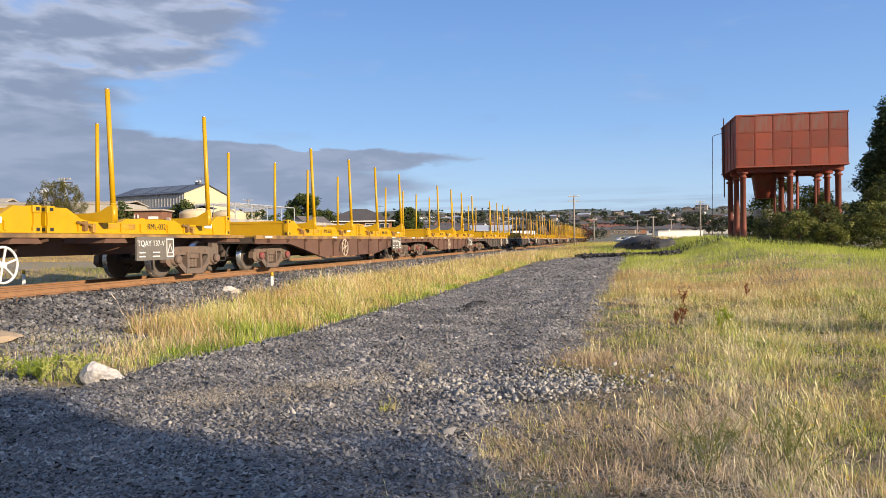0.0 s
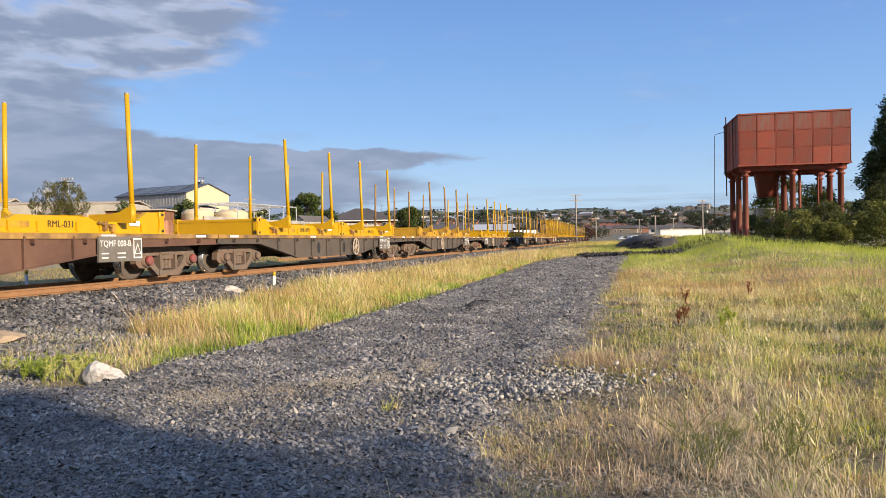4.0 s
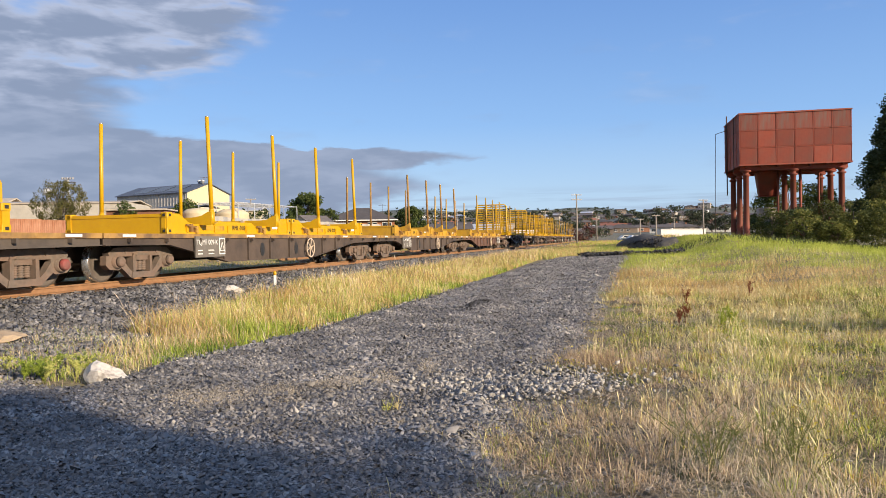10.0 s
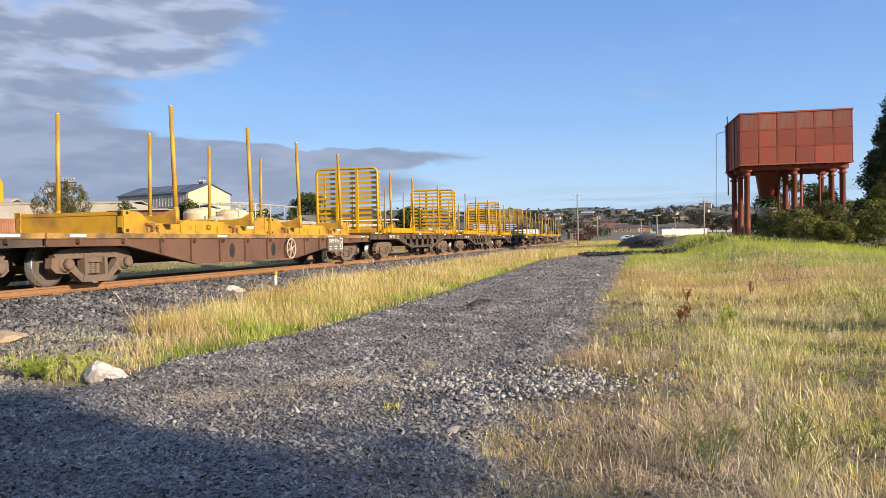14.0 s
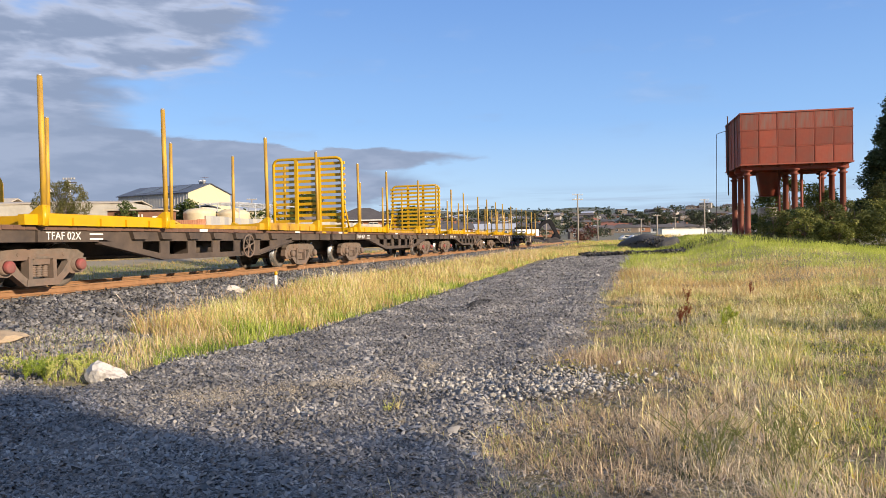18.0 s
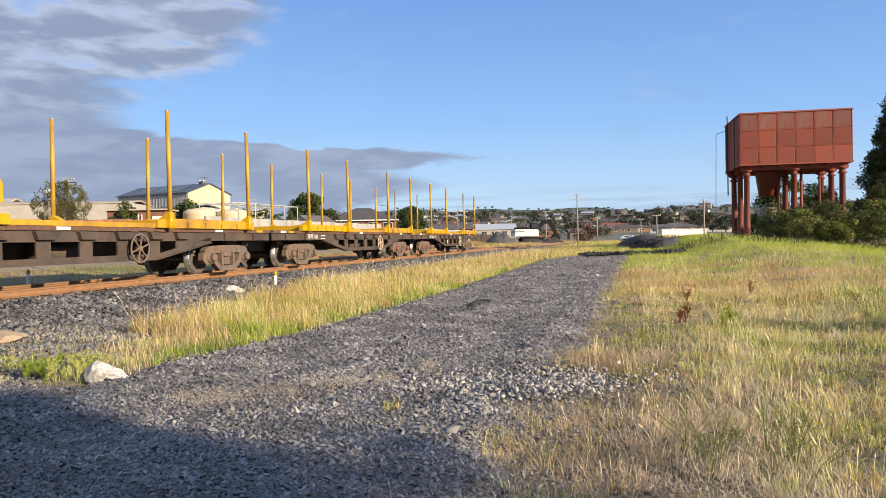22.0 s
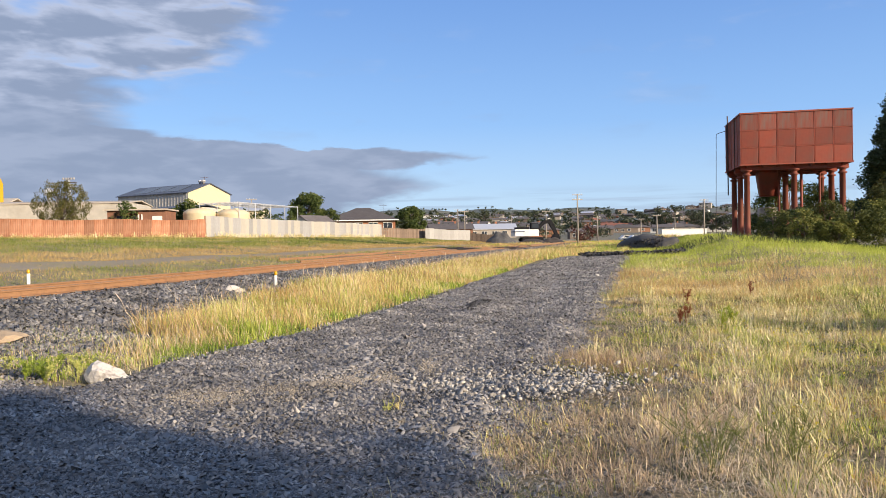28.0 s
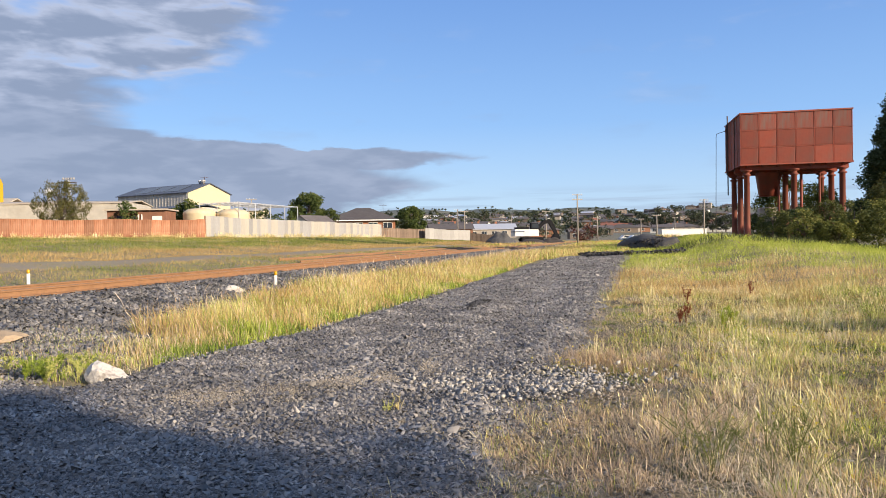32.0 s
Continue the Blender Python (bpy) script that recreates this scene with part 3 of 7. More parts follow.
def b_sill_a(side):
    def build(bm):
        y0, y1 = (-1.25, -1.22) if side < 0 else (1.22, 1.25)
        low = [(-3.3, 0.74), (-1.3, 0.74), (1.1, 0.30), (6.3, 0.30), (9.7, 0.70), (12.7, 0.74)]
        plate(bm, low + [(12.7, 0.90), (-3.3, 0.90)], y0, y1)
        # the flange along the lower edge
        for (xa, za), (xb, zb) in zip(low, low[1:]):
            plate(bm, [(xa, za - 0.02), (xb, zb - 0.02), (xb, zb), (xa, za)], y0 - 0.05, y1 + 0.05)
        for x in (-0.2, 0.9, 2.1, 3.3, 4.5, 5.7, 6.9, 8.0):
            z = float(np.interp(x, [a for a, _ in low], [b for _, b in low]))
            box(bm, x - 0.02, x + 0.02, y0 - 0.05, y1 + 0.05, z, 0.90)
        for x in np.arange(-2.6, 12.4, 1.21):
            ring = [(x - 0.03, y0), (x + 0.03, y0), (x + 0.03, y0 - 0.10), (x - 0.03, y0 - 0.10)] if side < 0 else [(x - 0.03, y1), (x + 0.03, y1), (x + 0.03, y1 + 0.10), (x - 0.03, y1 + 0.10)]
            prism(bm, ring, 0.78, 0.862)
    return build


def b_frame_a(bm):
    box(bm, -3.25, 12.65, -0.22, -0.16, 0.40, 0.88)
    box(bm, -3.25, 12.65, 0.16, 0.22, 0.40, 0.88)
    for x in (-3.2, -1.6, 0.4, 2.7, 5.0, 7.2, 9.4, 11.2, 12.6):
        box(bm, x - 0.08, x + 0.08, -1.2, 1.2, 0.74, 0.89)
    for x in (-1.75, 11.25):
        box(bm, x - 0.35, x + 0.35, -1.15, 1.15, 0.68, 0.89)
    rod(bm, (2.6, 0.1, 0.48), (3.9, 0.1, 0.48), 0.2, n=12)


def b_deck_a(bm):
    box(bm, -3.3, 12.7, -1.25, 1.25, 0.90, 0.945)
    for y in (-1.262, 1.262):
        box(bm, -3.32, 12.72, y - 0.025, y + 0.025, 0.86, 0.955)


def flat_wagon(place, board_x, text, sill, holes, red, label, dark=False):
    """A container flat wagon with fish-bellied side sills, on two bogies."""
    w = new("flat_wagon")
    tagged(w, label, "rail wagon", "train wagons")
    w.matrix_world = along(place, 0, RAIL)
    same("side_sill", kept("sill_a_near", b_sill_a(-1), sill), w)
    same("side_sill", kept("sill_a_far", b_sill_a(1), sill), w)
    same("underframe", kept("frame_a", b_frame_a, "sill_dark"), w)
    same("deck", kept("deck_a", b_deck_a, "deck_edge"), w)
    bogie(w, -1.75, place, red)
    bogie(w, 11.25, place, red)
    same("handbrake_wheel", kept("handwheel", b_handwheel, "cream"), w, pose(5.8 if holes else 2.95, -1.36, 0.56))
    for x, turn in ((-3.3, 0), (12.7, 180)):
        same("coupler", kept("coupler", b_coupler, "bogie"), w, pose(x, 0, 0, 0, 0, turn))
        same("brake_hose", kept("hose", b_hose, "black"), w, pose(x, 0, 0, 0, 0, turn))
    number_board(w, board_x, text)
    # black discs on the sill paint in the dark of the lightening holes
    for hx in holes:
        bm = bmesh.new()
        lathe(bm, [(0.15, -0.004), (0.15, 0.004)], pose(hx, -1.256, 0.56, 90) @ Matrix.Diagonal((0.8, 1.2, 1, 1)), 16)
        part("lightening_hole", bm, "black", w)
    for x in (-2.6, 2.2, 8.9, 12.0):
        bm = bmesh.new()
        box(bm, x - 0.2, x + 0.2, -1.296, -1.288, 0.885, 0.935)
        part("reflector_strip", bm, "white", w)
    MOVING.append((w, place))
    return w


def b_stake(bm):
    rod(bm, (0, 0, 0.0), (0, 0, 2.40), 0.050, 0.044, 12)


def b_tip(bm):
    rod(bm, (0, 0, 2.40), (0, 0, 2.43), 0.043, 0.040, 12)


def b_socket(bm):
    rod(bm, (0, 0, -0.06), (0, 0, 0.26), 0.061, 0.059, 12)
    rod(bm, (0, 0, 0.26), (0, 0, 0.29), 0.059, 0.051, 12)


def stake(owner, x, y, z, mat, base, lean=0.0):
    st = same("stake", kept("stake", b_stake, mat), owner, pose(x, y, z, lean))
    same("stake_tip", kept("tip", b_tip, "stake_tip"), st)
    same("socket", kept("socket", b_socket, base), st)
    return st


def b_unit_rail(bm):
    """The long side beam of a bunk unit: tall at its ends, low between the stakes."""
    plate(bm, [(0, 0), (5.95, 0), (5.95, 0.44), (5.42, 0.44), (5.1, 0.26), (4.75, 0.22), (3.9, 0.22), (3.7, 0.30), (2.1, 0.30), (1.9, 0.22), (1.1, 0.22), (0.85, 0.26), (0.5, 0.44), (0, 0.44)], -0.05, 0.05)
    for x in (0.75, 1.9, 2.5, 3.4, 4.0, 5.2):
        box(bm, x - 0.012, x + 0.012, -0.085, 0.05, 0.02, 0.2)
    box(bm, 0.0, 5.95, -0.085, -0.05, 0.0, 0.035)


def b_end_beam(bm):
    box(bm, -0.07, 0.07, -1.16, 1.16, 0.0, 0.43, 0.01)
    box(bm, -0.085, 0.085, -1.16, 1.16, 0.36, 0.40)


def b_crease(bm):
    box(bm, -0.078, -0.071, -1.0, 1.0, 0.05, 0.33)


def b_casting(bm):
    box(bm, -0.09, 0.09, -0.08, 0.08, 0.0, 0.12, 0.012)
    box(bm, -0.09, 0.09, -0.08, 0.08, 0.34, 0.46, 0.012)
    box(bm, -0.075, 0.075, -0.065, 0.065, 0.12, 0.34)


def b_slot_side(bm):
    box(bm, -0.04, 0.04, -0.086, -0.079, -0.028, 0.028, 0.015)


def b_slot_end(bm):
    box(bm, -0.096, -0.089, -0.03, 0.03, -0.028, 0.028)


def b_saddle(bm):
    """The cross bolster under a pair of stakes, swept up to them at both ends."""
    ring = [(-1.55, 0.20), (1.46, 0.20), (1.46, 0.50), (1.38, 0.50), (1.26, 0.41), (1.05, 0.38), (-1.05, 0.38), (-1.28, 0.41), (-1.45, 0.50), (-1.55, 0.50)]
    a = [bm.verts.new((-0.07, y, z)) for y, z in ring]
    b = [bm.verts.new((0.07, y, z)) for y, z in ring]
    bm.faces.new(a[::-1])
    bm.faces.new(b)
    for i in range(len(ring)):
        j = (i + 1) % len(ring)
        bm.faces.new((a[i], a[j], b[j], b[i]))


def b_tray(bm):
    box(bm, 0.1, 5.85, -0.5, -0.38, 0.02, 0.16)
    box(bm, 0.1, 5.85, 0.38, 0.5, 0.02, 0.16)
    for x in (0.8, 2.3, 3.6, 5.1):
        box(bm, x - 0.05, x + 0.05, -1.15, 1.15, 0.01, 0.13)


def b_latch(bm):
    box(bm, -0.14, -0.06, -0.05, 0.03, 0.05, 0.22)
    rod(bm, (-0.3, -0.03, 0.20), (0.12, -0.03, 0.13), 0.025, n=6)
    box(bm, 0.05, 0.13, -0.06, 0.02, 0.02, 0.18)


def b_boss(bm):
    rod(bm, (-0.12, 0, 0), (-0.06, 0, 0), 0.05, 0.05, 10)


def b_patch(bm):
    box(bm, -0.16, 0.16, -0.006, 0.0, -0.05, 0.05)


def bunk_unit(place, x, number, paint, stakes, label, grey=False):
    """A twenty-foot log bunk: side beams, end beams, corner castings, two saddles and four stakes."""
    u = new("log_bunk")
    tagged(u, label, "log bunk", "log bunks on the wagons")
    u.matrix_world = along(place + x, 0, RAIL + 0.957)
    for y, turn in ((-1.18, 0), (1.18, 180)):
        same("side_beam", kept("unit_rail", b_unit_rail, paint), u, pose(0 if turn == 0 else 5.95, y, 0, 0, 0, turn))
    for xe in (0.09, 5.86):
        same("end_beam", kept("end_beam", b_end_beam, paint), u, pose(xe, 0, 0))
        for y in (-1.2, 1.2):
            cst = same("corner_casting", kept("casting", b_casting, paint), u, pose(xe, y, 0, 0, 0, 0))
            if y < 0:
                # black blocks on the casting paint in the dark of its slots
                for zs in (0.06, 0.40):
                    same("casting_slot", kept("slot_side", b_slot_side, "black"), cst, pose(0, 0, zs))
                    same("casting_slot", kept("slot_end", b_slot_end, "black"), cst, pose(0, 0, zs))
    same("tray", kept("tray", b_tray, paint), u)
    for xs in (1.35, 4.57):
        same("saddle", kept("saddle", b_saddle, paint), u, pose(xs, 0, 0))
        same("latch", kept("latch", b_latch, "stake_brown"), u, pose(xs - 0.35, -1.25, 0))
        same("boss", kept("boss", b_boss, "cream"), u, pose(xs, -0.55, 0.36))
        for y in (-1.52, 1.42):
            stake(u, xs, y, 0.27, stakes, paint, (-1.8 if y < 0 else 1.0) + rng.uniform(-0.3, 0.3))
    if number:
        lettering(number, 0.17, "black", u, pose(3.05, -1.235, 0.15, 90))
    bm = bmesh.new()
    box(bm, 1.55, 2.35, -1.236, -1.232, 0.09, 0.19)
    part("stencil_bar", bm, "yellow_worn", u, "faded stencilled line")
    same("inspection_tag", kept("patch", b_patch, "white"), u, pose(5.0, -1.243, 0.2))
    MOVING.append((u, place + x))
    return u


FLATS = [
    (20.96, 9.2, "TQMF 014-A", "sill_brown", (), True, "yellow", "yellow", ("RML-025", "RML-053")),
    (37.08, 9.2, "TQMF 008-B", "sill_brown", (), True, "yellow", "yellow", ("RML-035", "RML-031")),
    (53.17, 9.2, "TQMF 011-T", "sill_grey", (2.7, 4.9), False, "yellow", "yellow", ("RML-029", "RML-011")),
    (69.25, 9.4, "TQMF 005-B", "sill_grey", (), False, "yellow_worn", "stake_brown", ("035", "")),
    (85.33, 0.25, "TQMF 002-U", "sill_grey", (), True, "yellow", "yellow", ("RML-033", "RML-022")),
    (101.42, 0.25, "TQMF 009-K", "sill_dark", (2.9, 5.0), False, "yellow", "yellow", ("RML-018", "RML-023")),
    (117.51, 0.25, "TQMF 006-K", "sill_dark", (2.6, 4.6), False, "yellow_worn", "stake_brown", ("019", "")),
    (133.59, 9.25, "TQMF 012-F", "sill_brown", (2.7, 4.9), False, "yellow_worn", "stake_worn", ("021", "")),
]
for place, bx, text, sill, holes, red, paint, stakes, nums in FLATS:
    worn = paint == "yellow_worn"
    tone = {"sill_brown": "brown", "sill_grey": "grey-brown", "sill_dark": "blackish brown"}[sill]
    flat_wagon(place, bx, text, sill, holes, red, "grimy %s flat wagon carrying yellow log bunks" % tone)
    for i, num in enumerate(nums):
        say = "weathered chipped yellow steel log bunk with %s stakes" % ("rusty brown" if stakes == "stake_brown" else "scuffed") if worn else "bright yellow steel log bunk with four tall stakes"
        bunk_unit(place, -1.35 + i * 6.07, num, paint, stakes, say)


def b_spine(bm):
    box(bm, -3.2, 11.3, -0.3, 0.3, 0.55, 0.92, 0.03)
    for x in (-2.9, -1.5, 2.4, 4.3, 6.5, 10.9):
        plate(bm, [(x - 0.35, 0.78), (x + 0.35, 0.78), (x + 0.22, 0.93), (x - 0.22, 0.93)], -1.22, 1.22)


def b_spine_brace(bm):
    for x in (-1.0, 1.4, 4.3, 7.0):
        for y in (-1, 1):
            rod(bm, (x, y * 0.3, 0.60), (x + 0.5, y * 1.2, 0.86), 0.05, n=6)


def spine_wagon(place):
    """A skeletal container wagon: one deep central spine with outrigger arms."""
    w = new("spine_wagon")
    tagged(w, "dark brown skeletal container wagon carrying yellow log bunks", "rail wagon", "train wagons")
    same("spine", kept("spine", b_spine, "sill_brown"), w)
    same("outrigger", kept("spine_brace", b_spine_brace, "sill_brown"), w)
    bm = bmesh.new()
    box(bm, -3.2, 11.4, -1.26, -1.16, 0.88, 0.95)
    box(bm, -3.2, 11.4, 1.16, 1.26, 0.88, 0.95)
    part("deck_rail", bm, "deck_edge", w)
    bogie(w, -1.75, place, False)
    bogie(w, 9.6, place, False)
    same("handbrake_wheel", kept("handwheel", b_handwheel, "white"), w, pose(3.7, -1.36, 0.45))
    for x, turn in ((-3.2, 0), (11.4, 180)):
        same("coupler", kept("coupler", b_coupler, "bogie"), w, pose(x, 0, 0, 0, 0, turn))
    number_board(w, 7.6, "TQAY 137-V")
    MOVING.append((w, place))


spine_wagon(5.67)
for i, num in enumerate(("RML-014", "RML-032")):
    bunk_unit(5.67, -1.35 + i * 6.07, num, "yellow", "yellow", "bright yellow steel log bunk with four tall stakes")

# ---- the older flat wagons with stakes on their own deck ----
B_STAKES = (0.0, 3.3, 7.78, 11.1)


def b_sill_b(side):
    def build(bm):
        y0, y1 = (-1.24, -1.20) if side < 0 else (1.20, 1.24)
        plate(bm, [(-2.1, 0.80), (12.5, 0.80), (12.5, 1.0), (-2.1, 1.0)], y0, y1)
        low = [(1.5, 0.80), (3.4, 0.46), (7.5, 0.46), (9.6, 0.80)]
        for (xa, za), (xb, zb) in zip(low, low[1:]):
            plate(bm, [(xa, za - 0.03), (xb, zb - 0.03), (xb, zb + 0.08), (xa, za + 0.06)], y0, y1)
            plate(bm, [(xa, za - 0.05), (xb, zb - 0.05), (xb, zb - 0.03), (xa, za - 0.03)], y0 - 0.05, y1 + 0.05)
        for x in (2.6, 3.5, 4.5, 5.5, 6.5, 7.5, 8.4):
            z = float(np.interp(x, [a for a, _ in low], [b for _, b in low]))
            box(bm, x - 0.16, x + 0.16, y0 + 0.002, y1 - 0.002, z, 0.81)
            plate(bm, [(x - 0.2, 0.84), (x + 0.2, 0.84), (x + 0.26, 0.98), (x - 0.26, 0.98)], y0 - 0.09, y0) if side < 0 else None
        plate(bm, [(1.5, 0.76), (2.6, 0.57), (2.6, 0.80), (1.5, 0.80)], y0 + 0.001, y1 - 0.001)
        plate(bm, [(8.4, 0.60), (9.6, 0.76), (9.6, 0.80), (8.4, 0.80)], y0 + 0.001, y1 - 0.001)
        for x in (-1.3, 0.02, 10.2, 11.6):
            box(bm, x - 0.03, x + 0.03, y0 - 0.05, y1, 0.80, 1.0)
    return build


def b_frame_b(bm):
    box(bm, -2.0, 12.4, -0.24, -0.17, 0.5, 0.98)
    box(bm, -2.0, 12.4, 0.17, 0.24, 0.5, 0.98)
    for x in (-2.0, 0.5, 2.6, 4.5, 6.5, 8.4, 10.8, 12.4):
        box(bm, x - 0.06, x + 0.06, -1.2, 1.2, 0.78, 0.99)
    rod(bm, (5.0, -0.6, 0.62), (6.1, -0.6, 0.62), 0.2, n=12)
    rod(bm, (4.4, 0.5, 0.6), (5.3, 0.5, 0.6), 0.17, n=12)
    rod(bm, (2.0, -0.3, 0.50), (9.0, -0.3, 0.50), 0.03, n=6)


def b_plank(bm):
    box(bm, 0.0, 0.228, -1.28, 1.28, 1.0, 1.075, 0.006)


def b_rail_b(bm):
    plate(bm, [(-0.35, 0.0), (3.7, 0.0), (3.7, 0.17), (3.42, 0.17), (3.1, 0.2), (0.2, 0.2), (-0.2, 0.17), (-0.35, 0.17)], -0.06, 0.06)
    for x in (0.7, 1.4, 2.1, 2.8):
        box(bm, x - 0.02, x + 0.02, -0.10, 0.06, 0.0, 0.13)


def b_saddle_b(bm):
    ring = [(-1.46, 0.0), (1.53, 0.0), (1.53, 0.32), (1.44, 0.32), (1.2, 0.19), (0.9, 0.16), (-0.9, 0.16), (-1.2, 0.19), (-1.39, 0.32), (-1.46, 0.32)]
    a = [bm.verts.new((-0.08, y, z)) for y, z in ring]
    b = [bm.verts.new((0.08, y, z)) for y, z in ring]
    bm.faces.new(a[::-1])
    bm.faces.new(b)
    for i in range(len(ring)):
        j = (i + 1) % len(ring)
        bm.faces.new((a[i], a[j], b[j], b[i]))


def b_arch(bm):
    h, w = 2.56, 1.28
    pts = [(0, -w, 0)] + [(0, -w, z) for z in (1.2, h - 0.18)] + [(0, -w + 0.06, h - 0.06), (0, -w + 0.18, h)] + [(0, w - 0.18, h), (0, w - 0.06, h - 0.06)] + [(0, w, z) for z in (h - 0.18, 1.2)] + [(0, w, 0)]
    tube(bm, pts, 0.052, 8)


def b_post_b(bm):
    box(bm, -0.05, 0.05, -0.055, 0.055, 0.0, 2.54)


def b_slat(bm):
    box(bm, -0.025, 0.025, -1.37, 1.37, -0.048, 0.048, 0.01)


def b_strut(bm):
    rod(bm, (0, 0, 0.0), (0.55, 0, 1.05), 0.035, n=8)
    rod(bm, (0.5, 0, 1.05), (0.62, 0, 1.05), 0.06, n=8)
    box(bm, -0.1, 0.1, -0.06, 0.06, -0.02, 0.12)


def bulkhead(wagon, x, facing):
    """A slatted end screen; facing -1 puts the slats towards the train's tail end of the deck, +1 the other way."""
    b = same("bulkhead", kept("arch", b_arch, "yellow"), wagon, pose(x, 0, 1.08))
    tagged(b, "bright yellow slatted steel bulkhead screen")
    for y in (-0.42, 0.42):
        same("bulkhead_post", kept("post_b", b_post_b, "yellow"), b, pose(0, y, 0))
    for k in range(12):
        same("bulkhead_slat", kept("slat", b_slat, "yellow"), b, pose(facing * 0.085, 0, 0.20 + k * 0.198))
    for y in (-1.3, 1.3):
        same("bulkhead_strut", kept("strut", b_strut, "yellow"), b, pose(facing * 0.62, y, 0.0, 0, 0, 180 if facing > 0 else 0))


def stake_wagon(place, text, screens, red):
    w = new("stake_wagon")
    tagged(w, "blackish brown bogie flat wagon with yellow stakes" + (" and slatted end screens" if screens else ""), "rail wagon", "train wagons")
    same("side_sill", kept("sill_b_near", b_sill_b(-1), "sill_dark"), w)
    same("side_sill", kept("sill_b_far", b_sill_b(1), "sill_dark"), w)
    same("underframe", kept("frame_b", b_frame_b, "sill_dark"), w)
    for k in range(63):
        same("deck_plank", kept("plank", b_plank, "sill_brown"), w, pose(-2.1 + k * 0.2318, 0, rng.uniform(-0.006, 0.006)))
    bogie(w, 0.45, place, red)
    bogie(w, 10.85, place, not red)
    seats = (0.0, 3.3, 8.03, 11.4) if screens else B_STAKES
    for x0 in (seats[0], seats[2]):
        for y, turn in ((-1.3, 0), (1.3, 180)):
            same("stake_rail", kept("rail_b", b_rail_b, "yellow_worn" if x0 else "yellow"), w, pose(x0 if turn == 0 else x0 + 3.35, y, 1.08, 0, 0, turn))
    bm = bmesh.new()
    for y in (-1.22, 1.22):
        box(bm, 3.6, 7.5, y - 0.07, y + 0.07, 1.08, 1.17)
    part("deck_stringer", bm, "yellow_worn", w)
    for xs in seats:
        same("saddle", kept("saddle_b", b_saddle_b, "yellow"), w, pose(xs, 0, 1.08))
        for y in (-1.42, 1.50):
            stake(w, xs, y, 1.08 + 0.22 - 0.18, "stake_worn", "yellow", -0.7 if y < 0 else 0.6)
    for x, facing in screens:
        bulkhead(w, x, facing)
    same("handbrake_wheel", kept("handwheel", b_handwheel, "cream" if place > 205 else "bogie"), w, pose(6.85, -1.36, 0.66))
    for x, turn in ((-2.1, 0), (12.5, 180)):
        same("coupler", kept("coupler", b_coupler, "bogie"), w, pose(x, 0, 0.05, 0, 0, turn))
        same("brake_hose", kept("hose", b_hose, "white"), w, pose(x, 0, 0.05, 0, 0, turn))
    lettering(text, 0.195, "white", w, pose(0.62, -1.246, 0.90, 90))
    bm = bmesh.new()
    for z in (0.85, 0.94):
        box(bm, 1.25, 1.6, -1.248, -1.244, z - 0.013, z + 0.013)
    part("small_print", bm, "white", w)
    for x, mat in ((-1.5, "white"), (-1.0, "yellow"), (4.9, "white"), (9.9, "white"), (11.9, "yellow")):
        bm = bmesh.new()
        box(bm, x - 0.16, x + 0.16, -1.29, -1.282, 1.01, 1.065)
        part("reflector_strip", bm, mat, w)
    if place > 220:
        bm = bmesh.new()
        box(bm, 3.95, 4.15, -1.262, -1.248, 0.56, 0.74, 0.02)
        part("tail_tag", bm, "lime", w, "bright lime-green tag")
    MOVING.append((w, place))


M["lime"] = material("lime_plastic", (0.45, 0.75, 0.03), (0.5, 0.8, 0.05), 0.5, grain=8)
STAKE_WAGONS = [
    (148.69, "TFAF 27C", ((-1.3, 1), (12.45, -1)), False), (163.59, "TFAF 02X", (), True), (178.38, "TFAF 06V", ((-1.25, 1), (12.5, -1)), False),
    (193.21, "TFAF 34F", (), True), (208.02, "TFAF 160", (), False), (222.68, "TFAF 35N", (), True)]
for place, text, screens, red in STAKE_WAGONS:
    stake_wagon(place, text, screens, red)
# ---- water tank ----
TANK = pose(21.4, 52.2, 0, 0, 0, -12.0)
PW, PH = 1.22, 1.22


